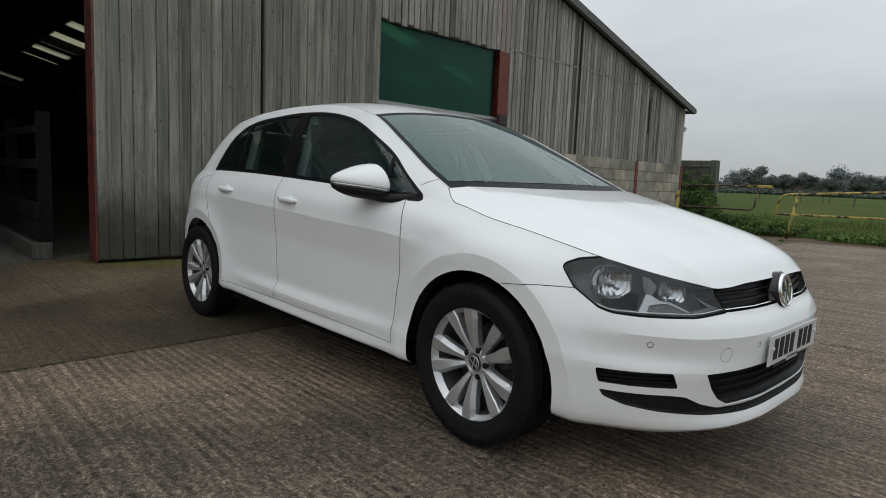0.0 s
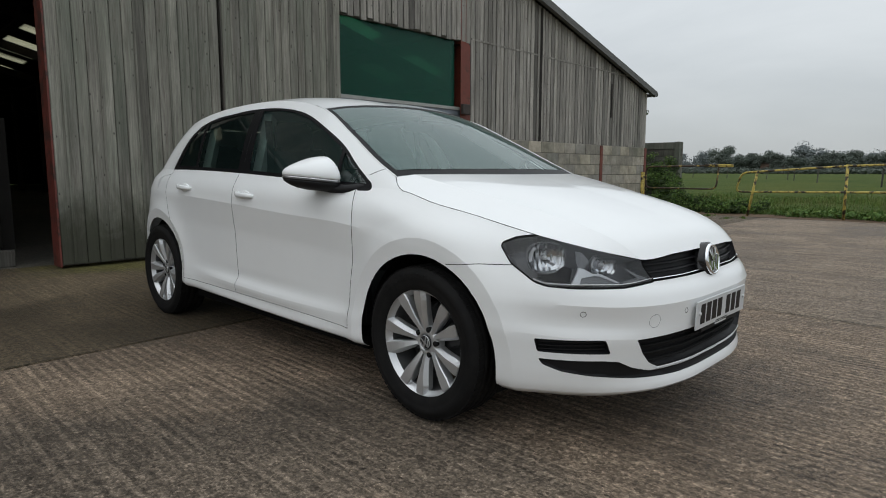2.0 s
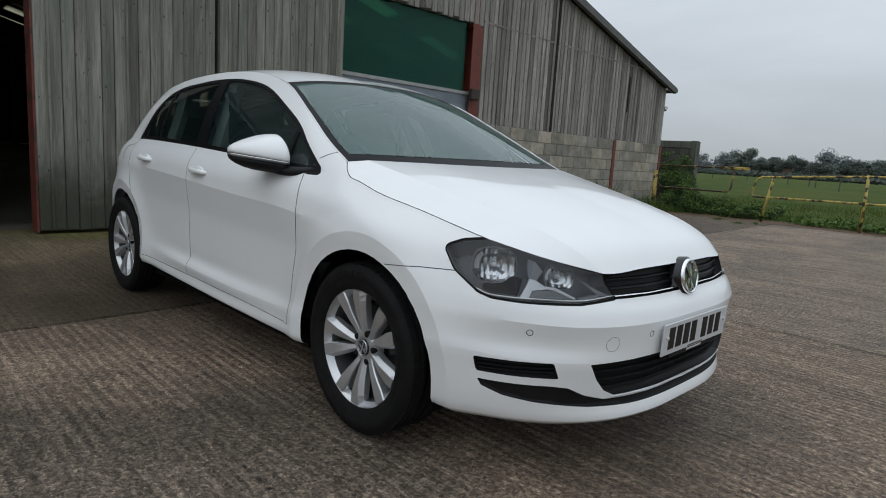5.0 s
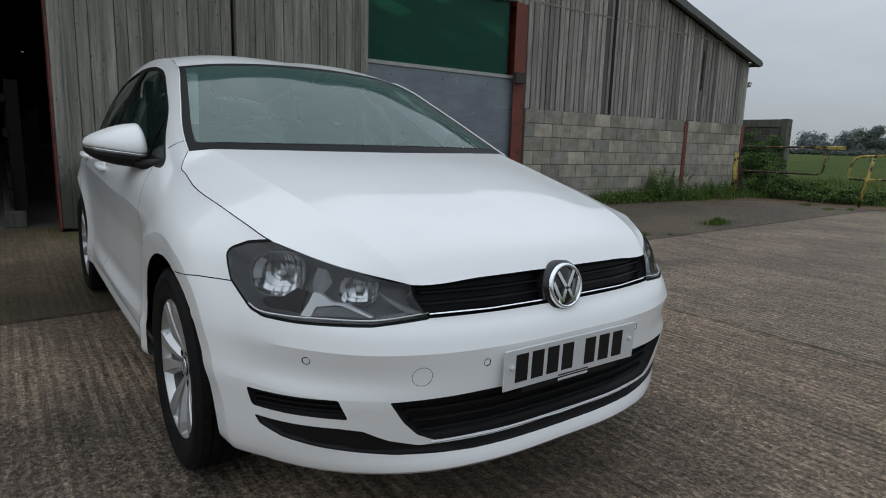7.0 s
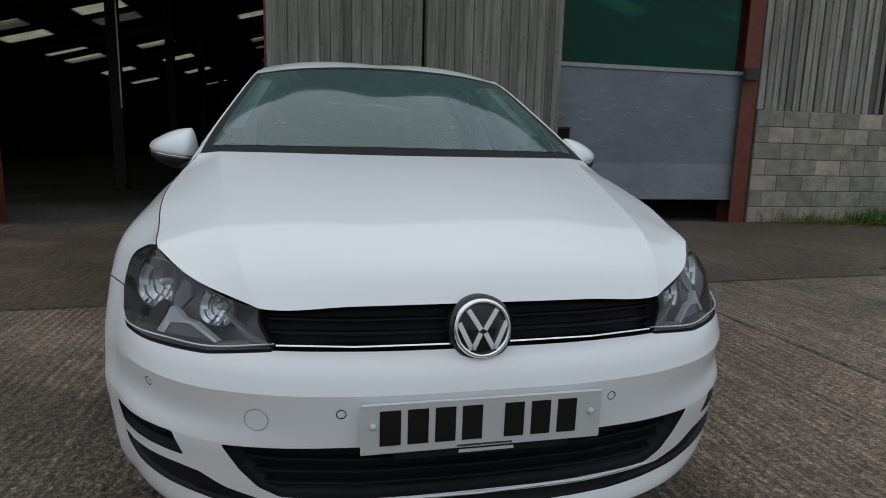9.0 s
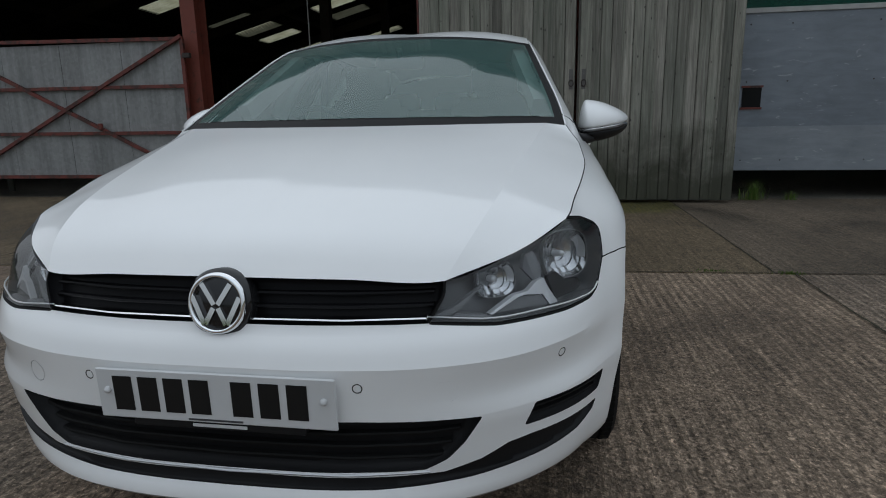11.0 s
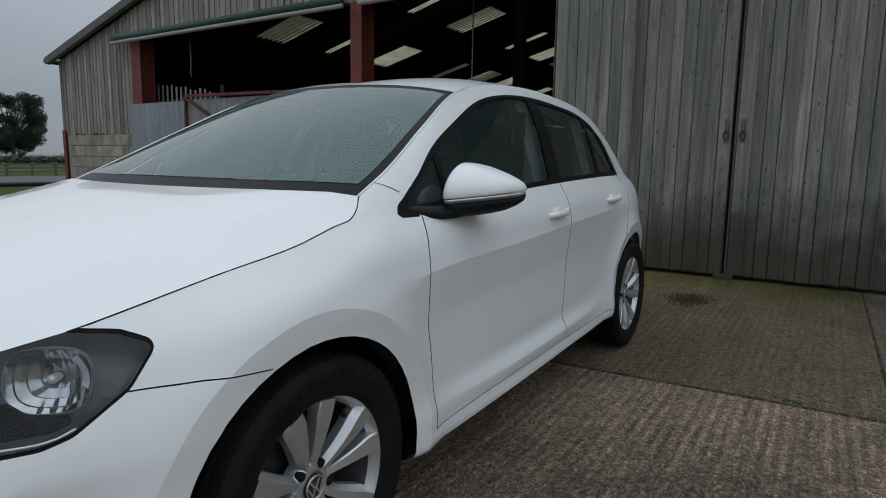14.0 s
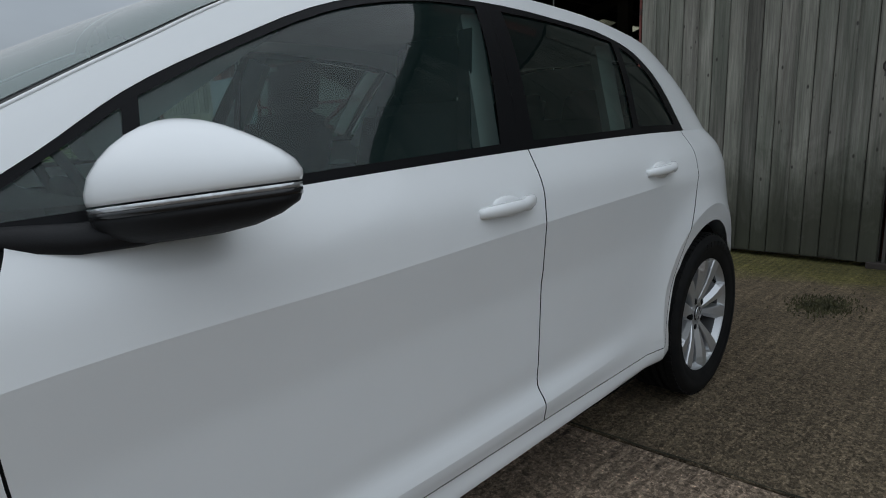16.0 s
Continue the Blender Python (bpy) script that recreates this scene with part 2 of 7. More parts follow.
def timber(name, light, dark, green=0.0, tones=((0.0, 0.55), (0.5, 0.95), (1.0, 1.25)), damp=0.0):
    """Weathered softwood boards: upright grain, knots, runs of dirt, each board its own tone; damp tints the splashed foot."""
    k = Mat(name, 0.85)
    r = k.random()
    off = k.node("ShaderNodeCombineXYZ")
    k.link(k.math("MULTIPLY", r, 40.0), off.inputs[0])
    k.link(k.math("MULTIPLY", r, 17.0), off.inputs[2])
    add = k.node("ShaderNodeVectorMath")
    k.link(k.c.outputs["Object"], add.inputs[0])
    k.link(off.outputs[0], add.inputs[1])
    place = k.node("ShaderNodeNewGeometry").outputs["Position"]

    def grain(scale, stretch, detail=5.0, rough=0.6, distort=0.0, vector=None):
        mp = k.node("ShaderNodeMapping", Scale=stretch)
        k.link(vector or add.outputs[0], mp.inputs["Vector"])
        n = k.node("ShaderNodeTexNoise", Scale=scale, Detail=detail, Roughness=rough, Distortion=distort)
        k.link(mp.outputs[0], n.inputs["Vector"])
        return n.outputs["Fac"]

    g = grain(26, (1.0, 1.0, 0.05), 7.0, 0.72, 0.5)
    hair = grain(95, (1.0, 1.0, 0.03), 4.0, 0.7)
    s = grain(2.2, (1.0, 1.0, 0.35), 5.0, 0.6)
    a = k.ramp(g, (0.32, dark), (0.66, light))
    a = k.mix(a, k.ramp(hair, (0.36, 0.70), (0.60, 1.12)), 0.7, "MULTIPLY")
    a = k.mix(a, k.ramp(r, *tones), 0.95, "MULTIPLY")
    a = k.mix(a, k.ramp(s, (0.32, 0.6), (0.6, 1.1)), 0.6, "MULTIPLY")
    if green:
        a = k.mix(a, (0.13, 0.165, 0.12), k.math("MULTIPLY", k.ramp(grain(1.1, (1, 1, 0.4)), (0.42, 0.0), (0.68, 1.0)), green))
        runs = grain(5.5, (1.0, 1.0, 0.10), 6.0, 0.65, 0.3, place)
        a = k.mix(a, (0.075, 0.08, 0.065), k.math("MULTIPLY", k.ramp(runs, (0.50, 0.0), (0.70, 0.85)), green))
    knot = k.node("ShaderNodeTexVoronoi", Scale=9.0)
    mp = k.node("ShaderNodeMapping", Scale=(1.5, 1.5, 0.75))
    k.link(add.outputs[0], mp.inputs["Vector"])
    k.link(mp.outputs[0], knot.inputs["Vector"])
    a = k.mix(a, (0.035, 0.03, 0.026), k.ramp(knot.outputs["Distance"], (0.06, 0.9), (0.13, 0.0)))
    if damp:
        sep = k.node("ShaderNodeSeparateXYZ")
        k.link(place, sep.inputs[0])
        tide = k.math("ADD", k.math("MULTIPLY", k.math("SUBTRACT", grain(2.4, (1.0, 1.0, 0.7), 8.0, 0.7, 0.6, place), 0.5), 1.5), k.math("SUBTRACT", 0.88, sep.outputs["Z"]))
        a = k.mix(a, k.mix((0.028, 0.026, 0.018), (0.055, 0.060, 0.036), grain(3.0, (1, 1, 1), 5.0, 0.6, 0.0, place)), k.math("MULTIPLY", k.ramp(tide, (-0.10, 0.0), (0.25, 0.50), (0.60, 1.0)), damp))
    k.colour(a)
    k.bump(k.math("ADD", g, k.math("MULTIPLY", hair, 0.6)), 0.6, 0.006)
    return k.m


def rusty_paint(name, paint, rust=(0.10, 0.035, 0.02), much=0.5, rough=0.6):
    k = Mat(name, rough)
    n, f = k.noise(7, 8.0, 0.7), k.noise(60, 4.0)
    a = k.mix(k.ramp(k.noise(3.0), (0.3, tuple(c * 0.75 for c in paint)), (0.7, paint)), k.ramp(f, (0.3, tuple(c * 0.5 for c in rust)), (0.7, rust)), k.ramp(n, (0.62 - 0.3 * much, 0.0), (0.72 - 0.3 * much, 1.0)))
    k.colour(a)
    k.bump(n, 0.3, 0.004)
    return k.m


def galvanised(name, base=(0.27, 0.275, 0.272), rust=0.45):
    k = Mat(name, 0.6, 0.4)
    v = k.node("ShaderNodeTexVoronoi", Scale=26.0)
    k.link(k.coord(), v.inputs["Vector"])
    a = k.mix(base, k.ramp(v.outputs["Color"], (0.2, 0.82), (0.8, 1.12)), 0.5, "MULTIPLY")
    streak = k.noise(9, 5.0, 0.6, (1, 1, 0.10))
    a = k.mix(a, k.ramp(streak, (0.3, 0.66), (0.62, 1.12)), 0.7, "MULTIPLY")
    sep = k.node("ShaderNodeSeparateXYZ")
    k.link(k.c.outputs["Object"], sep.inputs[0])
    low = k.math("SUBTRACT", 0.62, k.math("MULTIPLY", sep.outputs["Z"], 1.05))
    edge = k.math("ADD", low, k.math("MULTIPLY", k.math("SUBTRACT", k.noise(5.5, 6.0), 0.5), 1.0))
    a = k.mix(a, (0.085, 0.045, 0.025), k.math("MULTIPLY", k.ramp(edge, (0.30, 0.0), (0.48, 1.0)), rust))
    k.colour(a)
    k.rough(k.ramp(streak, (0.3, 0.7), (0.7, 0.45)))
    return k.m


def smooth_sheet(name, base):
    """Flat dull sheet metal with wiped smears and small scratches."""
    k = Mat(name, 0.5, 0.35)
    smear, cloud = k.noise(6, 6.0, 0.65, (1, 0.35, 1.6), 0.6), k.noise(1.3, 5.0)
    a = k.mix(base, k.ramp(cloud, (0.3, 0.80), (0.7, 1.12)), 0.8, "MULTIPLY")
    a = k.mix(a, k.ramp(smear, (0.35, 0.84), (0.62, 1.08)), 0.6, "MULTIPLY")
    nick = k.ramp(k.noise(26, 3.0, 0.5, (1, 0.25, 1.0), 1.0), (0.66, 0.0), (0.72, 1.0))
    a = k.mix(a, (0.55, 0.57, 0.58), k.math("MULTIPLY", nick, 0.35))
    k.colour(a)
    k.rough(k.ramp(smear, (0.3, 0.62), (0.7, 0.42)))
    return k.m


def block_stone(name):
    k = Mat(name, 0.9)
    r = k.random()
    place = k.node("ShaderNodeNewGeometry").outputs["Position"]

    def cloud(scale, detail=5.0, rough=0.6):
        n = k.node("ShaderNodeTexNoise", Scale=scale, Detail=detail, Roughness=rough)
        k.link(place, n.inputs["Vector"])
        return n.outputs["Fac"]

    a = k.ramp(r, (0.0, (0.22, 0.205, 0.175)), (0.2, (0.37, 0.335, 0.265)), (0.4, (0.27, 0.260, 0.23)), (0.6, (0.45, 0.40, 0.31)), (0.8, (0.30, 0.285, 0.25)), (1.0, (0.52, 0.46, 0.37)))
    a = k.mix(a, k.ramp(cloud(70, 5.0, 0.7), (0.3, 0.72), (0.7, 1.15)), 0.7, "MULTIPLY")
    a = k.mix(a, k.ramp(cloud(4.0, 6.0, 0.65), (0.35, 0.50), (0.6, 1.1)), 0.65, "MULTIPLY")
    a = k.mix(a, (0.12, 0.13, 0.085), k.math("MULTIPLY", k.ramp(cloud(1.7, 6.0, 0.7), (0.52, 0.0), (0.68, 1.0)), 0.45))
    k.colour(a)
    k.bump(cloud(90, 5.0), 0.6, 0.006)
    return k.m


def leafy(name, a, b, c):
    k = Mat(name, 0.6)
    k.colour(k.ramp(k.island(), (0.0, a), (0.5, b), (1.0, c)))
    k.set(Specular_IOR_Level=0.15)
    return k.m


def grass_ground():
    k = Mat("meadow_grass", 0.9)
    k.set(Specular_IOR_Level=0.05)
    a = k.ramp(k.noise(5.0, 8.0, 0.7), (0.3, (0.038, 0.064, 0.018)), (0.7, (0.080, 0.108, 0.032)))
    a = k.mix(a, k.ramp(k.noise(0.12, 6.0, 0.65, (1.0, 0.5, 1.0)), (0.36, (0.60, 0.78, 0.62)), (0.62, (1.40, 1.12, 0.95))), 0.9, "MULTIPLY")
    k.colour(a)
    k.bump(k.noise(30, 5.0), 0.8, 0.05)
    return k.m


M = {
    "paint": car_paint(),
    "black_gloss": plain("black_gloss_trim", (0.012, 0.012, 0.013), 0.12, vary=0.05),
    "frame_black": plain("window_frame_black", (0.006, 0.006, 0.007), 0.42, vary=0.05),
    "black_plastic": plain("black_textured_plastic", (0.011, 0.011, 0.012), 0.55, bump=0.12, scale=20),
    "dark_grey": plain("dark_grey_plastic", (0.045, 0.047, 0.05), 0.5, bump=0.1, scale=20),
    "gap": plain("shadow_gap_rubber", (0.008, 0.008, 0.008), 0.8),
    "liner": plain("wheel_arch_felt", (0.006, 0.006, 0.006), 0.95),
    "chrome": plain("bright_chrome", (0.86, 0.87, 0.88), 0.07, 1.0, vary=0.02),
    "silver": plain("silver_alloy", (0.62, 0.63, 0.64), 0.34, 0.75, vary=0.05),
    "barrel": plain("dull_silver_barrel", (0.17, 0.172, 0.175), 0.45, 0.6, vary=0.1),
    "alloy_dark": plain("dark_cast_alloy", (0.045, 0.045, 0.047), 0.5, 0.5),
    "reflector": None,
    "tyre": None,
    # timber painted near-black to hold the shade inside the barn
    "stall_wood": plain("shaded_stall_timber", (0.009, 0.008, 0.007), 0.9, bump=0.3, scale=8),
    "screen_glass": glass("windscreen_glass", (0.60, 0.75, 0.72), 0.03, 0.22, 1.45, (0.25, 0.45, 0.415)),
    "side_glass": glass("green_side_glass", (0.62, 0.76, 0.72), 0.02, 0.05, 1.5, (0.20, 0.36, 0.34)),
    "rear_glass": glass("dark_side_glass", (0.42, 0.54, 0.50), 0.02, 0.03, 1.5, (0.16, 0.28, 0.26)),
    "lamp_glass": glass("headlamp_cover", (0.95, 0.96, 0.97), 0.01, 0.0, 1.42),
    "lamp_grey": plain("headlamp_bezel_grey", (0.13, 0.134, 0.14), 0.28),
    "lamp_mirror": plain("bright_reflector", (0.9, 0.91, 0.92), 0.16, 0.6, vary=0.02),
    "lamp_cheek": plain("headlamp_inner_grey", (0.20, 0.204, 0.21), 0.3),
    "lamp_strip": plain("clear_indicator_strip", (0.55, 0.56, 0.57), 0.08, 0.7, vary=0.3, scale=60),
    "lamp_silver": plain("headlamp_silver", (0.66, 0.67, 0.68), 0.3, 0.35),
    "cabin": plain("black_cabin_fabric", (0.022, 0.023, 0.025), 0.9, bump=0.2, scale=30),
    "headlining": plain("pale_grey_headlining", (0.42, 0.43, 0.42), 0.95),
    "plate": plain("white_reflective_plate", (0.60, 0.61, 0.615), 0.35, vary=0.03),
    "ink": plain("black_plate_ink", (0.012, 0.012, 0.012), 0.4),
    "concrete": concrete("yard_concrete", (0.270, 0.210, 0.158), 0.58, 1.0),
    # two noise-edged ovals on the car's right are darker and cooler
    "concrete_car": concrete("stained_yard_concrete", (0.272, 0.204, 0.147), 0.54, tint_ovals=((0.2, -2.6, 1.9, 1.7), (0.0, -1.05, 1.0, 0.5)), tint=(0.60, 0.63, 0.66)),
    "concrete_side": concrete("side_apron_concrete", (0.152, 0.120, 0.088), 0.55, 0.35),
    "concrete_dark": concrete("apron_concrete", (0.155, 0.118, 0.076), 0.50, 0.45, tint_ovals=((-5.3, 0.8, 0.75, 2.4),), tint=(0.98, 1.14, 0.62)),
    "barn_floor": concrete("barn_floor_concrete", (0.15, 0.14, 0.12), 0.5, 0.2),
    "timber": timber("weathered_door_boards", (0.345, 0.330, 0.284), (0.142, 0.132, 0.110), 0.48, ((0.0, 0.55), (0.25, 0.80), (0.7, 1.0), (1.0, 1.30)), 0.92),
    "cladding": timber("grey_cladding_boards", (0.43, 0.402, 0.362), (0.19, 0.176, 0.155), 0.08, ((0.0, 0.32), (0.07, 0.70), (0.5, 0.95), (1.0, 1.2))),
    "old_wood": timber("dark_old_timber", (0.10, 0.09, 0.078), (0.035, 0.03, 0.026), 0.2),
    "red": rusty_paint("red_oxide_steel", (0.18, 0.04, 0.024), much=0.25),
    "red_dull": rusty_paint("dull_red_gate_steel", (0.16, 0.035, 0.025), (0.06, 0.025, 0.018), 0.45),
    "yellow": rusty_paint("chipped_yellow_paint", (0.56, 0.43, 0.10), (0.035, 0.024, 0.018), 0.5),
    "rusty_yellow": rusty_paint("rusted_yellow_paint", (0.45, 0.33, 0.07), (0.06, 0.036, 0.022), 0.85),
    "galv": galvanised("galvanised_sheet"),
    "galv_clean": galvanised("grey_galvanised_sheet", (0.28, 0.305, 0.34), 0.05),
    "door_sheet": smooth_sheet("blue_grey_door_sheet", (0.20, 0.225, 0.255)),
    "door_sheet_low": smooth_sheet("pale_grey_door_sheet", (0.26, 0.285, 0.31)),
    "block": block_stone("grey_block"),
    "mortar": plain("mortar", (0.20, 0.185, 0.16), 0.95, bump=0.3, scale=20),
    "green_sheet": glass("green_windbreak_sheet", (0.20, 0.52, 0.42), 0.25, 0.34, 1.3, (0.008, 0.125, 0.082)),
    "green_tube": plain("dark_green_rolled_sheet", (0.018, 0.055, 0.042), 0.6),
    "paling": plain("pale_painted_paling", (0.50, 0.50, 0.47), 0.7),
    "pole": plain("pale_steel_pole", (0.36, 0.36, 0.345), 0.55, 0.3),
    "roof": plain("grey_fibre_cement", (0.13, 0.13, 0.125), 0.9, bump=0.2, scale=6),
    # near-black: the shade inside the barn is put into this sheet's colour
    "roof_in": plain("interior_shade_sheet", (0.035, 0.034, 0.032), 0.95),
    "dark_steel": plain("dark_rusted_steel", (0.05, 0.04, 0.035), 0.7, 0.2),
    "meadow": grass_ground(),
    "grass": leafy("grass_blades", (0.05, 0.095, 0.018), (0.085, 0.15, 0.028), (0.16, 0.19, 0.055)),
    "tall_grass": leafy("yellowing_grass", (0.075, 0.095, 0.026), (0.11, 0.125, 0.036), (0.16, 0.15, 0.06)),
    "leaf": leafy("dark_leaves", (0.024, 0.042, 0.014), (0.038, 0.064, 0.02), (0.065, 0.095, 0.03)),
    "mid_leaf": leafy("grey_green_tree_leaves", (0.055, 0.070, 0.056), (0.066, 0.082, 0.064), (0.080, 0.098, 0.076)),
    # distance haze is mixed into the next two leaf colours
    "far_leaf": leafy("haze_greyed_far_leaves", (0.080, 0.098, 0.082), (0.088, 0.106, 0.09), (0.098, 0.116, 0.098)),
    "haze_leaf": leafy("haze_paled_leaves", (0.135, 0.155, 0.155), (0.142, 0.162, 0.162), (0.15, 0.17, 0.17)),
    "dry": leafy("dried_stalks", (0.16, 0.10, 0.05), (0.22, 0.16, 0.08), (0.12, 0.11, 0.05)),
    "soil": plain("brown_soil_and_litter", (0.11, 0.066, 0.036), 0.95, vary=0.5, scale=14, bump=0.6),
    "weed": leafy("weed_leaves", (0.05, 0.10, 0.022), (0.08, 0.15, 0.032), (0.14, 0.19, 0.05)),
    "joint_dirt": plain("black_joint_dirt", (0.045, 0.042, 0.028), 0.95, vary=0.6, scale=12, bump=0.5),
    "fence_wood": plain("grey_fence_wood", (0.12, 0.115, 0.10), 0.9, bump=0.3, scale=6),
    "hasp": plain("weathered_hasp_steel", (0.13, 0.125, 0.12), 0.6, 0.4),
    "stain": plain("black_stained_board", (0.028, 0.025, 0.022), 0.9, vary=0.5, scale=5),
    "tarp_wall": timber("weathered_store_boards", (0.21, 0.195, 0.165), (0.085, 0.078, 0.064), 0.5),
    "bark": plain("bark", (0.07, 0.058, 0.045), 0.95, bump=0.6, scale=6),
    "moss": plain("moss_and_dirt", (0.07, 0.066, 0.030), 0.95, vary=0.5, scale=20, bump=0.6),
    "brickred": plain("far_brick", (0.15, 0.10, 0.08), 0.9),
}


def tyre_rubber():
    k = Mat("tyre_rubber", 0.72, 0.0, (0.016, 0.016, 0.017))
    k.set(Specular_IOR_Level=0.16)
    k.colour(k.ramp(k.noise(14, 5.0), (0.3, (0.006, 0.006, 0.0065)), (0.7, (0.013, 0.0125, 0.012))))
    return k.m


M["tyre"] = tyre_rubber()


def fluted_chrome():
    k = Mat("fluted_reflector_chrome", 0.16, 1.0, (0.52, 0.53, 0.54))
    heights = []
    for axis, scale in (("X", 15.0), ("Z", 9.0)):
        w = k.node("ShaderNodeTexWave", Scale=scale, Distortion=0.4)
        w.bands_direction = axis
        k.link(k.coord(), w.inputs["Vector"])
        heights.append(w.outputs["Fac"])
    k.bump(k.math("ADD", heights[0], k.math("MULTIPLY", heights[1], 0.6)), 0.35, 0.004)
    return k.m


M["reflector"] = fluted_chrome()


def roof_light_sheet():
    k = Mat("translucent_roof_sheet")
    k.t.nodes.remove(k.b)
    tr = k.node("ShaderNodeBsdfTranslucent")
    ribs = k.node("ShaderNodeTexWave", Scale=2.18, Distortion=0.3, Detail=1.0)
    ribs.bands_direction = "X"
    k.link(k.coord((1, 0.02, 0.02)), ribs.inputs["Vector"])
    a = k.ramp(k.noise(2.5, 4.0), (0.3, (0.25, 0.24, 0.15)), (0.7, (0.42, 0.40, 0.28)))
    k.link(k.mix(a, k.ramp(ribs.outputs["Fac"], (0.2, 0.18), (0.55, 1.0)), 1.0, "MULTIPLY"), tr.inputs["Color"])
    k.link(tr.outputs[0], k.t.nodes["Material Output"].inputs["Surface"])
    return k.m


M["rooflight"] = roof_light_sheet()


# ------------------------------------------------------------------ building helpers
def empty(name, x=0.0, y=0.0, z=0.0, turn=0.0, **tags):
    ob = new(name)
    ob.matrix_basis = pose(x, y, z, 0, 0, turn)
    ob.empty_display_size = 0.1
    return tagged(ob, **tags)


def finish(bm, smooth=False):
    bmesh.ops.recalc_face_normals(bm, faces=bm.faces)
    for f in bm.faces:
        f.smooth = smooth
    return bm


def part(name, bm, material, parent=None, label="", smooth=False, at=None, keep=False):
    """Links a bmesh as one mesh object, under a thing or a part."""
    if not keep:
        finish(bm, smooth)
    me = bpy.data.meshes.new(name)
    bm.to_mesh(me)
    bm.free()
    for mt in material if isinstance(material, (list, tuple)) else [material]:
        me.materials.append(mt)
    ob = new(name, me)
    if parent is not None:
        ob.parent = parent
    if at is not None:
        ob.matrix_basis = at
    return tagged(ob, label)


def share(name, me, parent, m, label=""):
    """Another object on a mesh that exists."""
    ob = new(name, me)
    ob.parent = parent
    ob.matrix_basis = m
    return tagged(ob, label)


def box(bm, x0, x1, y0, y1, z0, z1, bevel=0.0):
    v = bmesh.ops.create_cube(bm, size=1.0, matrix=Matrix.LocRotScale(((x0 + x1) / 2, (y0 + y1) / 2, (z0 + z1) / 2), None, (abs(x1 - x0), abs(y1 - y0), abs(z1 - z0))))["verts"]
    if bevel:
        e = list({e for w in v for e in w.link_edges})
        bmesh.ops.bevel(bm, geom=e, offset=bevel, segments=1, affect="EDGES")
    return bm


def boxed(x0, x1, y0, y1, z0, z1, bevel=0.0):
    return box(bmesh.new(), x0, x1, y0, y1, z0, z1, bevel)


def beam(bm, p, q, w, h, up=(0, 0, 1)):
    """A square bar from p to q."""
    p, q, up = Vector(p), Vector(q), Vector(up)
    d = (q - p).normalized()
    s = d.cross(up).normalized()
    u = s.cross(d)
    ring = [[bm.verts.new(c + s * a * w / 2 + u * b * h / 2) for a, b in ((-1, -1), (1, -1), (1, 1), (-1, 1))] for c in (p, q)]
    for i in range(4):
        bm.faces.new((ring[0][i], ring[0][(i + 1) % 4], ring[1][(i + 1) % 4], ring[1][i]))
    bm.faces.new(ring[0][::-1])
    bm.faces.new(ring[1])
    return bm


def tube(bm, pts, r, n=8, ends=True):
    """A round bar along points."""
    pts = [Vector(p) for p in pts]
    rings, side = [], None
    for i, p in enumerate(pts):
        d = (pts[min(i + 1, len(pts) - 1)] - pts[max(i - 1, 0)]).normalized()
        side = d.orthogonal().normalized() if side is None else (side - d * side.dot(d)).normalized()
        up = d.cross(side)
        rr = r[i] if isinstance(r, (list, tuple)) else r
        rings.append([bm.verts.new(p + (side * math.cos(a) + up * math.sin(a)) * rr) for a in (2 * math.pi * k / n for k in range(n))])
    for a, b in zip(rings, rings[1:]):
        for k in range(n):
            bm.faces.new((a[k], a[(k + 1) % n], b[(k + 1) % n], b[k]))
    if ends:
        bm.faces.new(rings[0][::-1])
        bm.faces.new(rings[-1])
    return bm


def lathe(bm, profile, n=64, axis="y", start=0.0):
    """Turns (radius, along) points about an axis through the origin."""
    rings = []
    for r, h in profile:
        ring = []
        for k in range(n):
            a = start + 2 * math.pi * k / n
            ring.append(bm.verts.new((r * math.cos(a), h, r * math.sin(a)) if axis == "y" else (r * math.cos(a), r * math.sin(a), h)))
        rings.append(ring)
    for a, b in zip(rings, rings[1:]):
        for k in range(n):
            bm.faces.new((a[k], a[(k + 1) % n], b[(k + 1) % n], b[k]))
    return rings

# ------------------------------------------------------------------ ground
WALL_X = -5.75
random.seed(4)
bm = bmesh.new()
R_GROUND = (0, 8, 14, 20, 30, 50, 90, 160, 300, 600, 1200, 2500)
rings = []
for r in R_GROUND[1:]:
    rings.append([bm.verts.new((r * math.cos(2 * math.pi * k / 48), r * math.sin(2 * math.pi * k / 48), -0.06)) for k in range(48)])
mid = bm.verts.new((0, 0, -0.06))
for k in range(48):
    bm.faces.new((mid, rings[0][k], rings[0][(k + 1) % 48]))
    for a, b in zip(rings, rings[1:]):
        bm.faces.new((a[k], b[k], b[(k + 1) % 48], a[(k + 1) % 48]))
tagged(part("ground", bm, M["meadow"]), "green meadow grass reaching the horizon", "ground", kind="structure")

yard = empty("yard", label="stained ribbed concrete yard slabs with weedy joints", category="concrete yard", kind="structure")


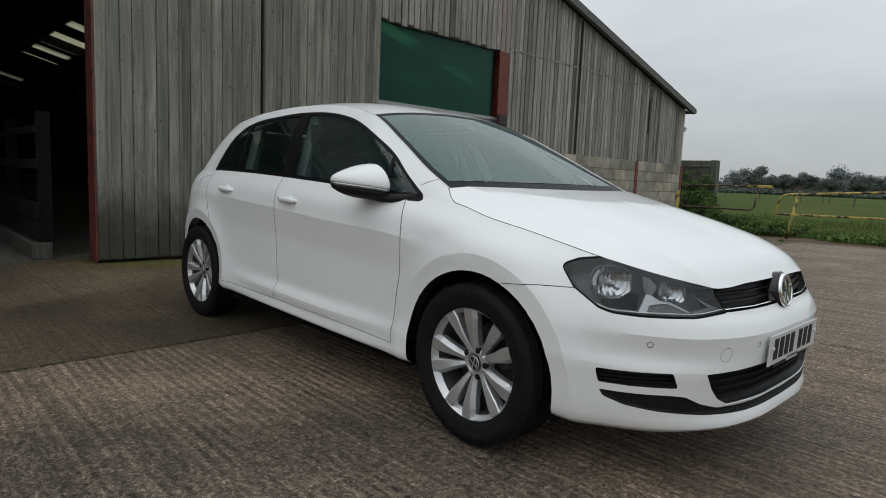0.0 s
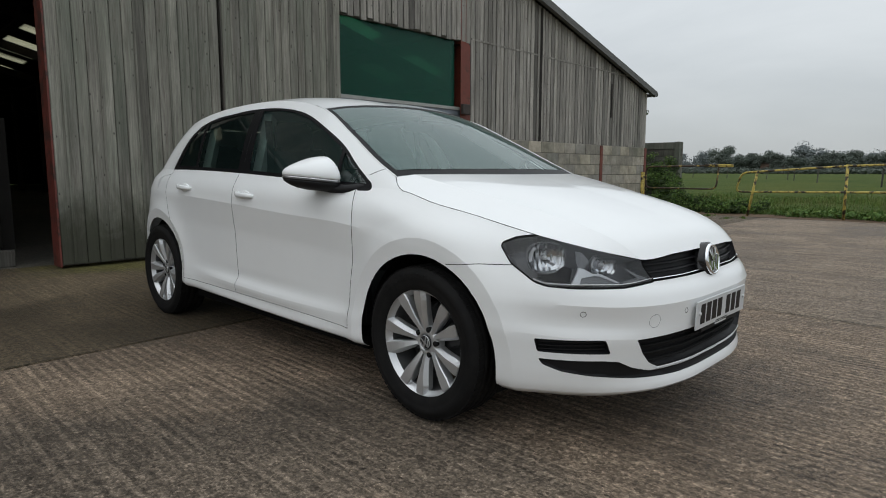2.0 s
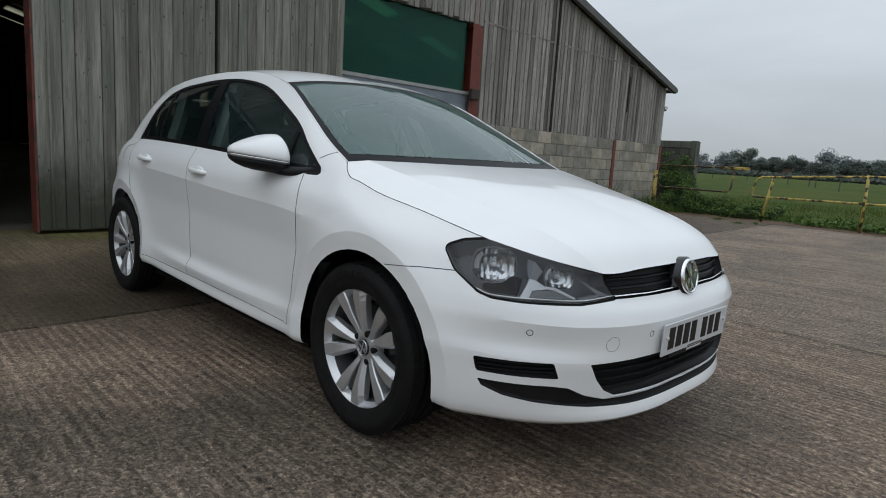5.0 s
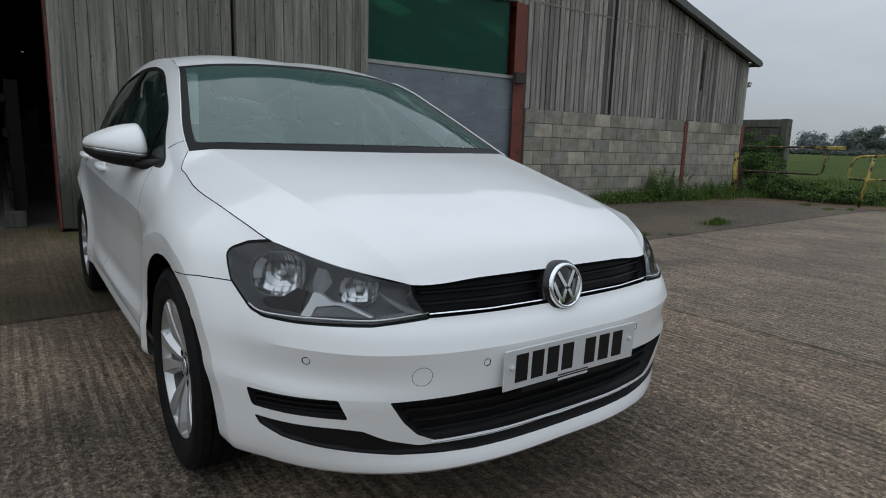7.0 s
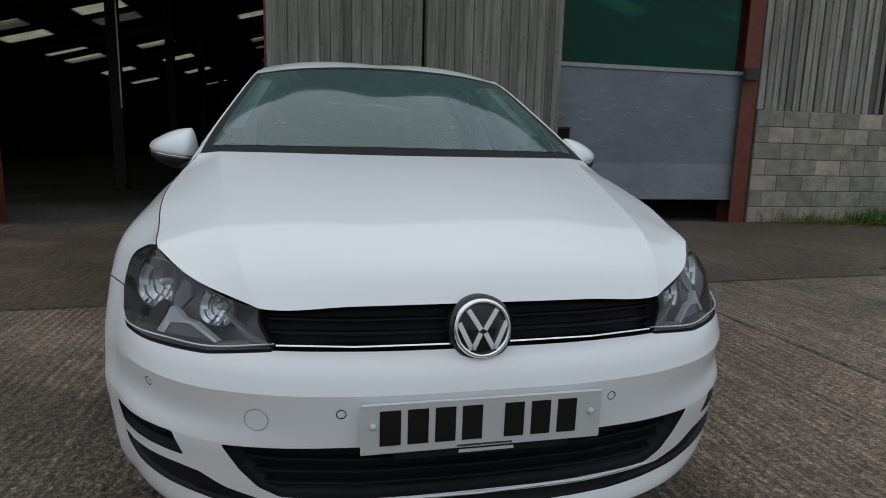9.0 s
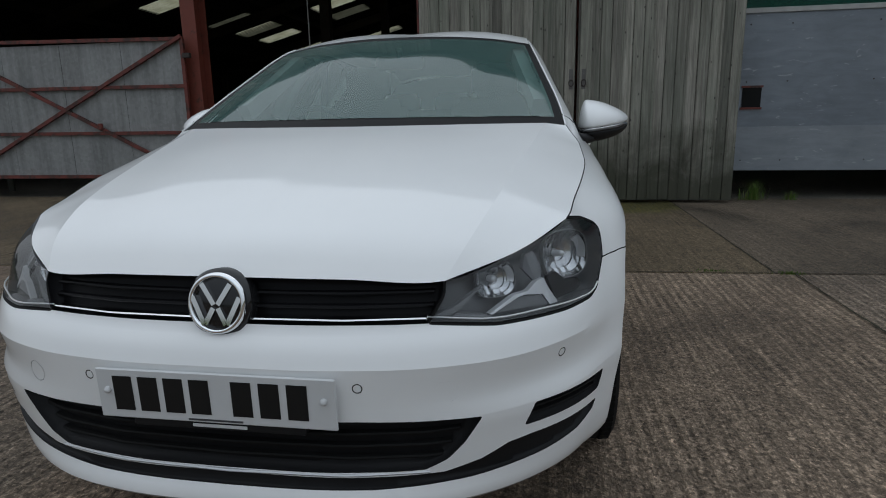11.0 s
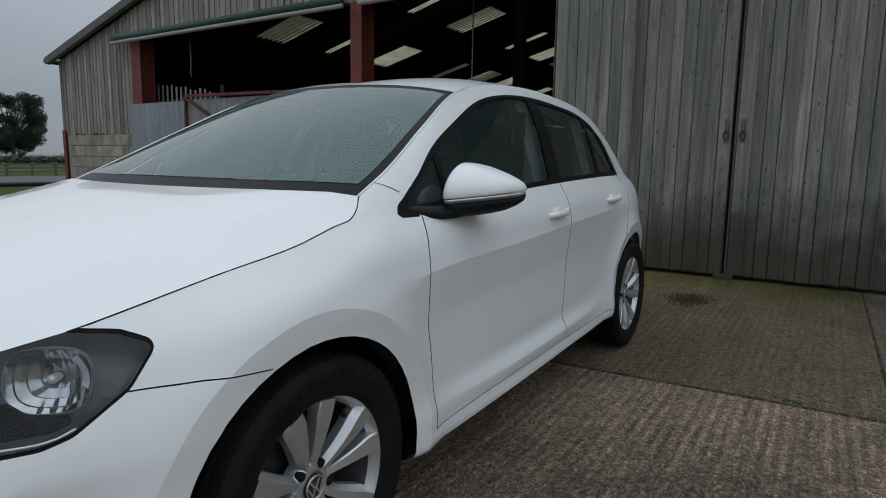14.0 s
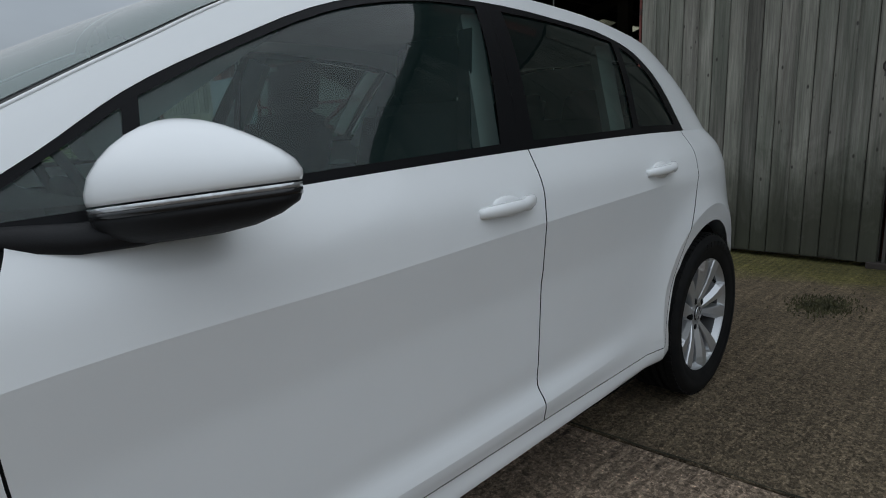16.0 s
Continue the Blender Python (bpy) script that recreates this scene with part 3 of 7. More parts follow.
def slab(corners, material, drop=0.0):
    """One cast slab: corners in the plan, its upper edge eased."""
    b = bmesh.new()
    c = Vector((sum(p[0] for p in corners) / len(corners), sum(p[1] for p in corners) / len(corners), 0))
    rings = []
    for shrink, z in ((0.002, -0.10), (0.002, -0.006 - drop), (0.008, -drop)):
        ring = []
        for x, y in corners:
            d = c - Vector((x, y, 0))
            ring.append(b.verts.new((x + math.copysign(shrink, d.x), y + math.copysign(shrink, d.y), z)))
        rings.append(ring)
    for a, e in zip(rings, rings[1:]):
        for k in range(len(corners)):
            b.faces.new((a[k], a[(k + 1) % len(corners)], e[(k + 1) % len(corners)], e[k]))
    b.faces.new(rings[-1])
    return part("slab", b, material, yard)


def joint_x(y):
    """The cross joint, a little skewed."""
    return -2.05 - 0.045 * y


ys = (-22.0, -15.5, -9.5, -3.6, 2.05, 7.6, 12.3)
for y0, y1 in zip(ys, ys[1:]):
    b0, b1 = (2.13 if v == 2.05 else v for v in (y0, y1))
    y0, y1 = (2.25 if v == 2.05 else v for v in (y0, y1))
    slab([(WALL_X - 0.05, b0), (joint_x(b0), b0), (joint_x(b1), b1), (WALL_X - 0.05, b1)], M["concrete_side" if b0 > 2 else "concrete_dark"])
    for x0, x1 in ((0, 5.2), (5.2, 11.0), (11.0, 17.0)):
        a0, a1 = (joint_x(y0), joint_x(y1)) if x0 == 0 else (x0, x0)
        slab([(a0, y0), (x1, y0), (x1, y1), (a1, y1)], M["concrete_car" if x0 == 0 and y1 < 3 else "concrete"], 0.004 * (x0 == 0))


def crack(name, pts, width, label):
    """A dirt-filled joint or crack: a wandering ribbon of uneven width, just proud of the slabs."""
    rnd, b, rows = random.Random(len(pts) * 7 + int(width * 1e4)), bmesh.new(), []
    for (x0, y0), (x1, y1) in zip(pts, pts[1:]):
        length = math.hypot(x1 - x0, y1 - y0)
        n = max(2, int(length / .05))
        nx, ny = -(y1 - y0) / length, (x1 - x0) / length
        for k in range(n + (pts[-1] == (x1, y1))):
            t, w, off = k / n, width * rnd.uniform(.35, 1.25), rnd.uniform(-.004, .004)
            rows.append([b.verts.new((x0 + (x1 - x0) * t + nx * (off + q * w / 2), y0 + (y1 - y0) * t + ny * (off + q * w / 2), .0035)) for q in (-1, 1)])
    for p, q in zip(rows, rows[1:]):
        b.faces.new((p[0], p[1], q[1], q[0]))
    tagged(part(name, b, M["joint_dirt"]), label, "joint", kind="stuff")


crack("joint_dirt", [(joint_x(-16.0), -16.0), (joint_x(-3.6), -3.6), (joint_x(2.2), 2.2), (joint_x(12.0), 12.0)], .010, "dark dirt and moss in the slab joint")
crack("joint_dirt", [(-5.7, 2.13), (-2.15, 2.13)], .014, "dark dirt and moss in the slab joint")
crack("joint_dirt", [(-2.15, 2.25), (-1.4, 2.23), (.2, 2.27), (5.0, 2.25)], .013, "dark dirt and moss in the slab joint")
crack("joint_dirt", [(-5.7, -3.6), (-2.0, -3.6), (5.0, -3.6)], .014, "dark dirt and moss in the slab joint")
floor_ob = part("floor", boxed(-52, WALL_X - 0.06, -11.9, 12.9, -0.12, -0.006), M["barn_floor"])
tagged(floor_ob, "dark worn concrete floor inside the barn", "floor", kind="structure")

# ------------------------------------------------------------------ barn shell
Y_L, Y_R, Y_MID, EAVE, RIDGE = -11.98, 13.0, 0.5, 3.08, 6.45
SLOPE = (RIDGE - EAVE) / (Y_R - Y_MID)


def roof_z(y):
    return RIDGE - SLOPE * abs(y - Y_MID)


BACK = -52.0
# inner walls share the near-black sheet that carries the barn's shade
b = bmesh.new()
OPEN_Y, OPEN_Z = (-4.75, -2.25), (1.68, 3.15)
for y0, y1, z0, z1 in ((Y_L, OPEN_Y[0], 0, RIDGE), (OPEN_Y[1], Y_R, 0, RIDGE), (*OPEN_Y, 0, OPEN_Z[0]), (*OPEN_Y, OPEN_Z[1], RIDGE)):
    box(b, BACK - 0.2, BACK, y0, y1, z0, z1)
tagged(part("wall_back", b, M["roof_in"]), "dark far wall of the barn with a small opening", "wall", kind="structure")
# added backdrop: keeps bare sky from glaring through the far opening
tagged(part("outer_sheet", boxed(BACK - 2.6, BACK - 2.5, -8, 1, -.06, 4.5), M["galv_clean"]), "added grey backdrop that dims the far opening", "sheet wall", kind="structure")
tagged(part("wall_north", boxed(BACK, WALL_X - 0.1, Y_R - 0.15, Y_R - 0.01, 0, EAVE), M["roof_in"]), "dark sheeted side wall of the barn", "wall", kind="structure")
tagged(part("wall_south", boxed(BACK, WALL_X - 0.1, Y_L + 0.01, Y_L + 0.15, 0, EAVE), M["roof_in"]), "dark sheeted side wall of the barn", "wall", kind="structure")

# rooflights: (x, y) of the sheets' middles
ROWS = {-8.75: (-9.2, -11.4, -13.15, -16.4, -18.1, -19.8, -22.8, -25.0, -29.3, -34.0, -38.0), -6.15: (-9.2, -11.4, -13.1, -16.45, -18.2, -19.85, -22.0, -25.0, -29.3, -34.5, -42.0),
        -2.2: (-8.9, -13.4, -18.4, -23.2, -28.9, -31.5, -36.0, -40.0, -42.7, -47.5), 3.5: (-8.9, -13.4, -18.4, -23.2, -25.7, -27.45, -29.1, -31.7, -37.8, -39.6), 7.4: (-11.0, -12.9, -18.4, -25.0), 9.8: (-11.1, -12.8, -16.1, -21.0)}
LIGHTS = [(x, y) for y, xs_row in ROWS.items() for x in xs_row]
LIGHT_W, LIGHT_L = 0.86, 1.25


def corrugated(bm, x0, x1, y0, y1, pitch, depth, lift=0.0, every=2):
    """A wavy sheet on the roof's slope, waves across x."""
    n = max(2, int((x1 - x0) / pitch * 2 * every))
    a, b = [], []
    for k in range(n + 1):
        x = x0 + (x1 - x0) * k / n
        w = depth / 2 * math.sin(2 * math.pi * (x - x0) / pitch) + lift
        a.append(bm.verts.new((x, y0, roof_z(y0) + w)))
        b.append(bm.verts.new((x, y1, roof_z(y1) + w)))
    for k in range(n):
        bm.faces.new((a[k], a[k + 1], b[k + 1], b[k]))
    return bm


roof = empty("roof", label="grey fibre-cement barn roof, inside shade painted near-black", category="roof", kind="structure")
bm = bmesh.new()
xs = sorted({BACK, WALL_X + 0.12, *[x + s * LIGHT_W / 2 for x, _ in LIGHTS for s in (-1, 1)]})
for side in (-1, 1):
    band = sorted({Y_MID, (Y_L - 0.12 if side < 0 else Y_R + 0.12), *[y + s * LIGHT_L / 2 for _, y in LIGHTS if (y - Y_MID) * side > 0 for s in (-1, 1)]})
    for y0, y1 in zip(band, band[1:]):
        for x0, x1 in zip(xs, xs[1:]):
            cx, cy = (x0 + x1) / 2, (y0 + y1) / 2
            if not any(abs(cx - x) < LIGHT_W / 2 and abs(cy - y) < LIGHT_L / 2 for x, y in LIGHTS):
                v = [bm.verts.new((x, y, roof_z(y) + 0.06)) for x, y in ((x0, y0), (x1, y0), (x1, y1), (x0, y1))]
                bm.faces.new(v)
bmesh.ops.remove_doubles(bm, verts=bm.verts, dist=0.001)
bmesh.ops.solidify(bm, geom=bm.faces[:], thickness=0.03)
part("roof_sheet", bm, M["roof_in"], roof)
for x, y in LIGHTS:
    part("rooflight", corrugated(bmesh.new(), x - LIGHT_W / 2 - 0.03, x + LIGHT_W / 2 + 0.03, y - LIGHT_L / 2 - 0.05, y + LIGHT_L / 2 + 0.05, 0.146, 0.085, 0.035), M["rooflight"], roof, "pale corrugated translucent rooflight", smooth=True)
# verge capping along the gable, with the eaves' ends
for side in (-1, 1):
    b = bmesh.new()
    ye = Y_L - 0.2 if side < 0 else Y_R + 0.2
    beam(b, (WALL_X + 0.09, ye, roof_z(ye) + 0.0), (WALL_X + 0.09, Y_MID, RIDGE + 0.0), 0.09, 0.14, (0, 0, 1))
    part("verge_capping", b, M["roof"], roof, "grey folded verge capping")
    b = bmesh.new()
    tube(b, [(WALL_X + 0.14, ye, roof_z(ye) + 0.0), (BACK, ye, roof_z(ye) + 0.0)], 0.055, 8)
    part("gutter", b, M["roof"], roof, "dark eaves gutter")

# steel frames
frames = empty("steel_frame", label="red oxide steel portal frame of the barn", category="steel frame", kind="structure")
for y, w in ((-9.20, 0.29), (-3.925, 0.20), (1.05, 0.30), (5.815, 0.25)):
    b = bmesh.new()
    x0 = WALL_X - 0.02
    box(b, x0 - 0.012, x0, y - w / 2, y + w / 2, 0, 3.25)
    box(b, x0 - 0.28, x0 - 0.268, y - w / 2, y + w / 2, 0, 3.25)
    box(b, x0 - 0.27, x0 - 0.01, y - 0.006, y + 0.006, 0, 3.25)
    top = roof_z(y) - 0.1
    box(b, x0 - 0.26, x0 - 0.02, y - w / 2 + 0.02, y + w / 2 - 0.02, 3.25, top)
    part("post", b, M["red"], frames)
for x in (-11.0, -16.0, -21.0, -26.0, -31.0, -36.0, -41.0, -46.0):
    for y in (-11.7, -3.9, 5.0, 12.7):
        b = bmesh.new()
        box(b, x - 0.1, x + 0.1, y - 0.1, y + 0.1, 0, roof_z(y) - 0.05)
        part("post", b, M["dark_steel"], frames)
    b = bmesh.new()
    for s in (-1, 1):
        ye = Y_L + 0.2 if s < 0 else Y_R - 0.2
        beam(b, (x, ye, roof_z(ye) - 0.22), (x, Y_MID, RIDGE - 0.22), 0.14, 0.26)
    part("rafter", b, M["dark_steel"], frames)
for y in (-10.4, -7.4, -4.6, -1.5, 2.5, 5.4, 8.4, 11.2):
    b = boxed(BACK, WALL_X - 0.2, y - 0.04, y + 0.04, roof_z(y) - 0.10, roof_z(y) + 0.04)
    part("purlin", b, M["dark_steel"], frames)

# rolled-up sheet over the openings
roller = empty("roller_curtain", label="dark green rolled curtain on a pale steel tube", category="roller curtain")
for y0, y1 in ((-9.62, -4.06), (-3.68, -0.6)):
    b = bmesh.new()
    tube(b, [(WALL_X + 0.13, y0, 3.245), (WALL_X + 0.13, y1, 3.245)], 0.062, 12)
    part("rolled_sheet", b, M["green_tube"], roller, smooth=True)
    b = bmesh.new()
    tube(b, [(WALL_X + 0.15, y0 - 0.05, 3.165), (WALL_X + 0.15, y1 + 0.04, 3.165)], 0.034, 10)
    part("tube", b, M["pole"], roller, "pale steel tube", smooth=True)
# ------------------------------------------------------------------ the car: surface arithmetic
# Axes: x forward from the front axle, y to the car's left, z up from the tyres' contact.
def curve_cr(P, m, ghost0=None, ghost1=None):
    """A smooth curve through the points P, m steps a span."""
    P = np.asarray(P, float)
    a = 2 * P[0] - P[1] if ghost0 is None else np.asarray(ghost0, float)
    b = 2 * P[-1] - P[-2] if ghost1 is None else np.asarray(ghost1, float)
    Q = np.vstack([a, P, b])
    d = np.maximum(np.linalg.norm(np.diff(Q, axis=0), axis=1), 1e-4)[:, None]
    T = (Q[1:-1] - Q[:-2]) / d[:-1] * d[1:] / (d[:-1] + d[1:]) + (Q[2:] - Q[1:-1]) / d[1:] * d[:-1] / (d[:-1] + d[1:])
    out = []
    for i in range(len(P) - 1):
        h = d[i + 1]
        for t in np.arange(m) / m:
            out.append((2 * t**3 - 3 * t**2 + 1) * P[i] + (t**3 - 2 * t**2 + t) * h * T[i] + (3 * t**2 - 2 * t**3) * P[i + 1] + (t**3 - t**2) * h * T[i + 1])
    out.append(P[-1])
    return np.array(out)


FLIP = np.array([1.0, -1.0, 1.0])


def net(rows, mu, mv, closed0=True, closed1=True):
    """A surface through lines of control points; lines that start or end on the car's middle run square over it."""
    lines = []
    for r in rows:
        r = np.asarray(r, float)
        lines.append(curve_cr(r, mu, r[1] * FLIP if closed0 else None, r[-2] * FLIP if closed1 else None))
    lines = np.array(lines)
    return np.array([curve_cr(lines[:, i], mv) for i in range(lines.shape[1])])


def resample(P, n):
    P = np.asarray(P, float)
    s = np.r_[0, np.cumsum(np.linalg.norm(np.diff(P, axis=0), axis=1))]
    return np.array([np.interp(np.linspace(0, s[-1], n), s, P[:, k]) for k in range(3)]).T


def lines_z(pts, zs):
    return [(x, y, z) for (x, y), z in zip(pts, zs)]


# lines of the lower body, from the middle of the nose round to the middle of the tail
X_SIDE = (0.19, 0.0, -0.2, -0.42, -1.0, -1.55, -2.2, -2.64, -3.0)


def body_line(nose, ys, zs, tail):
    """nose: five points of the front; ys, zs: the side at X_SIDE; tail: the two points of the rear."""
    return [*nose, *[(x, y, z) for x, y, z in zip(X_SIDE, ys, zs)], *tail]


LINE_A = body_line([(.78, 0, .190), (.772, .26, .190), (.735, .43, .192), (.655, .595, .198), (.55, .698, .205), (.390, .780, .21)],
                   (.818, .835, .835, .825, .82, .82, .815, .80, .72), (.22, .23, .23, .226, .231, .240, .250, .26, .27), [(-3.25, .5, .26), (-3.33, 0, .26)])
LINE_B = body_line([(.845, 0, .220), (.835, .26, .220), (.796, .43, .221), (.704, .598, .224), (.596, .710, .228), (.411, .804, .230)],
                   (.850, .868, .870, .868, .868, .867, .860, .845, .75), (.24, .25, .252, .250, .254, .263, .274, .285, .30), [(-3.27, .56, .3), (-3.36, 0, .3)])
LINE_C = body_line([(.828, 0, .275), (.82, .26, .275), (.788, .43, .277), (.712, .60, .282), (.610, .720, .288), (.426, .820, .30)],
                   (.866, .882, .884, .873, .866, .865, .864, .858, .775), (.31, .32, .32, .31, .30, .31, .33, .36, .37), [(-3.28, .6, .38), (-3.38, 0, .38)])
LINE_D = body_line([(.848, 0, .41), (.840, .26, .41), (.809, .43, .415), (.736, .602, .424), (.636, .719, .432), (.441, .832, .446)],
                   (.879, .888, .885, .861, .851, .849, .848, .858, .79), (.45, .46, .46, .46, .46, .47, .49, .5, .5), [(-3.29, .62, .5), (-3.385, 0, .5)])
LINE_E = body_line([(.856, 0, .535), (.848, .26, .535), (.817, .43, .536), (.742, .60, .54), (.645, .708, .546), (.45, .822, .556)],
                   (.879, .888, .884, .860, .8525, .8495, .8455, .855, .785), (.57, .59, .60, .62, .645, .665, .69, .69, .68), [(-3.28, .62, .68), (-3.37, 0, .68)])
LINE_F = body_line([(.815, 0, .60), (.806, .26, .602), (.772, .43, .608), (.695, .60, .617), (.60, .705, .628), (.41, .814, .643)],
                   (.872, .880, .879, .873, .873, .868, .852, .836, .755), (.675, .71, .74, .767, .795, .823, .85, .868, .885), [(-3.24, .6, .9), (-3.34, 0, .9)])
LINE_G = body_line([(.797, 0, .65), (.787, .26, .65), (.752, .44, .655), (.655, .61, .684), (.535, .722, .715), (.37, .788, .735)],
                   (.852, .860, .856, .851, .856, .850, .828, .802, .72), (.755, .79, .825, .845, .878, .902, .928, .945, .955), [(-3.18, .57, .96), (-3.28, 0, .96)])
LINE_H = body_line([(.782, 0, .703), (.770, .26, .700), (.732, .458, .692), (.612, .605, .733), (.461, .708, .778), (.33, .731, .808)],
                   (.756, .776, .769, .790, .800, .795, .772, .735, .655), (.842, .879, .925, .934, .968, .993, 1.012, 1.016, 1.02), [(-3.12, .53, 1.02), (-3.2, 0, 1.02)])
# a shallow ledge runs over the corner vents
LEDGE = np.array(LINE_D) * .64 + np.array(LINE_E) * .36
for k, move in ((2, (-.003, -.001)), (3, (-.008, -.006)), (4, (-.007, -.009)), (5, (0, -.002))):
    LEDGE[k, :2] += move
# the doors hollow above the sill and swell to a crisp fold
HOLLOW = np.array(LINE_D) * .6 + np.array(LINE_C) * .4
SWELL = np.array(LINE_D) * .32 + np.array(LINE_C) * .68
for k, much in ((9, .25), (10, 1.0), (11, 1.0)):
    HOLLOW[k, 1] -= .006 * much
    SWELL[k, 1] += .013 * much
LOWER = net([LINE_A, LINE_B, LINE_C, SWELL, HOLLOW, LINE_D, LEDGE, LINE_E], 7, 4)
half_way = (np.array(LINE_E) + np.array(LINE_F)) / 2
half_way[:6] += np.array((.004, 0, .004))
LOWER2 = net([LINE_E, half_way, LINE_F], 7, 3)
UPPER = net([LINE_F, LINE_G, LINE_H], 7, 5)

# bonnet: from the gap over the wing to the raised fold, and from the fold to the middle
EDGE = curve_cr(LINE_H, 7, np.array(LINE_H[1]) * FLIP)
CORNER = curve_cr([(-.2, .769, .925), (-.236, .758, .942), (-.264, .743, .960), (-.285, .728, .982)], 3, (-.13, .776, .907))
GAP_LINE = np.vstack([EDGE[28:56], CORNER])
FRONT_EDGE = EDGE[0:15]
FOLD = curve_cr([(.732, .458, .692), (.675, .487, .741), (.56, .523, .797), (.40, .556, .845), (.20, .588, .893), (0, .62, .938), (-.245, .655, .992)], 6)
MIDDLE = curve_cr([(.782, 0, .703), (.735, 0, .757), (.62, 0, .812), (.45, 0, .866), (.25, 0, .916), (.05, 0, .958), (-.15, 0, .993)], 6)
COWL = curve_cr([(-.15, 0, .993), (-.158, .2, .993), (-.18, .42, .993), (-.245, .655, .992)], 6, (-.158, -.2, .993))


def coons(bottom, top, left, right, nu, nv):
    """A patch between four lines: bottom and top run along u, left and right along v."""
    b, t, l, r = resample(bottom, nu + 1), resample(top, nu + 1), resample(left, nv + 1), resample(right, nv + 1)
    u, v = np.linspace(0, 1, nu + 1)[:, None, None], np.linspace(0, 1, nv + 1)[None, :, None]
    ruled = (1 - v) * b[:, None] + v * t[:, None] + (1 - u) * l[None] + u * r[None]
    return ruled - ((1 - u) * (1 - v) * b[0] + u * (1 - v) * b[-1] + (1 - u) * v * t[0] + u * v * t[-1])


BONNET_IN = coons(MIDDLE, FOLD, FRONT_EDGE, COWL, 40, 20)
for i in range(41):
    u = i / 40
    ease = 1 - (2 * u - 1) ** 4
    for j in range(21):
        v = j / 20
        BONNET_IN[i, j] += ease * (BONNET_IN[i, 20] - BONNET_IN[i, 0]) * np.array((.3, 0, 1)) * (v * v - v)
wing_gap = np.vstack([curve_cr([(.732, .458, .692), (.612, .605, .733), (.461, .708, .778)], 8), GAP_LINE[1:]])
BONNET_OUT = coons(FOLD, wing_gap, [(.732, .458, .692), (.732, .458, .692)], curve_cr([(-.245, .655, .992), (-.285, .728, .982)], 4), 40, 8)

# glasshouse: pillar and roof line, belt line, windscreen, roof
RAIL = curve_cr([(-.285, .728, .982), (-.42, .712, 1.045), (-.70, .652, 1.188), (-1.02, .585, 1.336), (-1.25, .565, 1.388), (-1.55, .558, 1.416), (-2.0, .552, 1.418), (-2.4, .545, 1.392),
                 (-2.75, .53, 1.335), (-2.95, .50, 1.27)], 6)
BELT = EDGE[56:]
BELT = np.vstack([BELT[BELT[:, 0] > -3.0], [(-3.0, .655, 1.02)]])
UPPER_EDGE = np.vstack([CORNER[:-1], RAIL])


def side_patch():
    n, m = 90, 12
    lo, hi = resample(BELT, n + 1), resample(UPPER_EDGE, n + 1)
    out = np.zeros((n + 1, m + 1, 3))
    for i in range(n + 1):
        for j in range(m + 1):
            v = j / m
            p = (1 - v) * lo[i] + v * hi[i]
            h = np.linalg.norm(hi[i] - lo[i])
            p[1] += 0.22 * h * v * (1 - v) * (0.5 + 0.75 * v)
            out[i, j] = p
    return out


SIDE = side_patch()
SCREEN_LOW = curve_cr([(-.125, 0, .985), (-.135, .2, .985), (-.16, .42, .985), (-.24, .64, .985), (-.285, .722, .982)], 6, (-.135, -.2, .985))
SCREEN_TOP = curve_cr([(-.962, 0, 1.380), (-.970, .25, 1.374), (-.994, .45, 1.357), (-1.02, .580, 1.336)], 6, (-.970, -.25, 1.374))
SCREEN_MID = curve_cr([(-.125, 0, .985), (-.40, 0, 1.123), (-.68, 0, 1.256), (-.962, 0, 1.380)], 8)
PILLAR = RAIL[0:19] + np.array((0, -.006, 0))
SCREEN = coons(SCREEN_LOW, SCREEN_TOP, SCREEN_MID, PILLAR, 24, 24)
ROOF_MID = curve_cr([(-.962, 0, 1.380), (-1.2, 0, 1.421), (-1.55, 0, 1.450), (-2.0, 0, 1.452), (-2.4, 0, 1.427), (-2.75, 0, 1.374), (-2.98, 0, 1.325)], 6)
ROOF_END = curve_cr([(-2.98, 0, 1.325), (-2.975, .25, 1.315), (-2.95, .50, 1.27)], 6)
ROOF = coons(ROOF_MID, RAIL[18:], SCREEN_TOP, ROOF_END, 44, 16)
for i in range(ROOF.shape[0]):
    ease = 1 - (1 - min(1.0, i / 14)) ** 3
    for j in range(ROOF.shape[1]):
        v = j / (ROOF.shape[1] - 1)
        ROOF[i, j, 2] += ease * (ROOF[i, -1, 2] - ROOF[i, 0, 2]) * (v**2.2 - v)
HATCH = coons(ROOF_END, curve_cr([(-3.2, 0, 1.02), (-3.12, .53, 1.02), (-3.0, .655, 1.02)], 8), [(-2.98, 0, 1.325), (-3.2, 0, 1.02)], [(-2.95, .50, 1.27), (-3.0, .655, 1.02)], 12, 10)
# --- end of surface arithmetic

# ------------------------------------------------------------------ the car: panels
A_SIDE, A_FRONT, A_DIAG = ((1, 0, 0), (0, 0, 1)), ((0, 1, 0), (0, 0, 1)), ((-1, 1, 0), (0, 0, 1))


def grid_mesh(patches):
    """Half of the body (y > 0) as one bmesh with a number on each face."""
    b = bmesh.new()
    b.faces.layers.int.new("tag")
    for G in patches:
        v = [[b.verts.new(p) for p in row] for row in G]
        for i in range(len(v) - 1):
            for j in range(len(v[0]) - 1):
                b.faces.new((v[i][j], v[i + 1][j], v[i + 1][j + 1], v[i][j + 1]))
    bmesh.ops.remove_doubles(b, verts=b.verts, dist=0.0006)
    bmesh.ops.dissolve_degenerate(b, edges=b.edges, dist=0.0004)
    return b


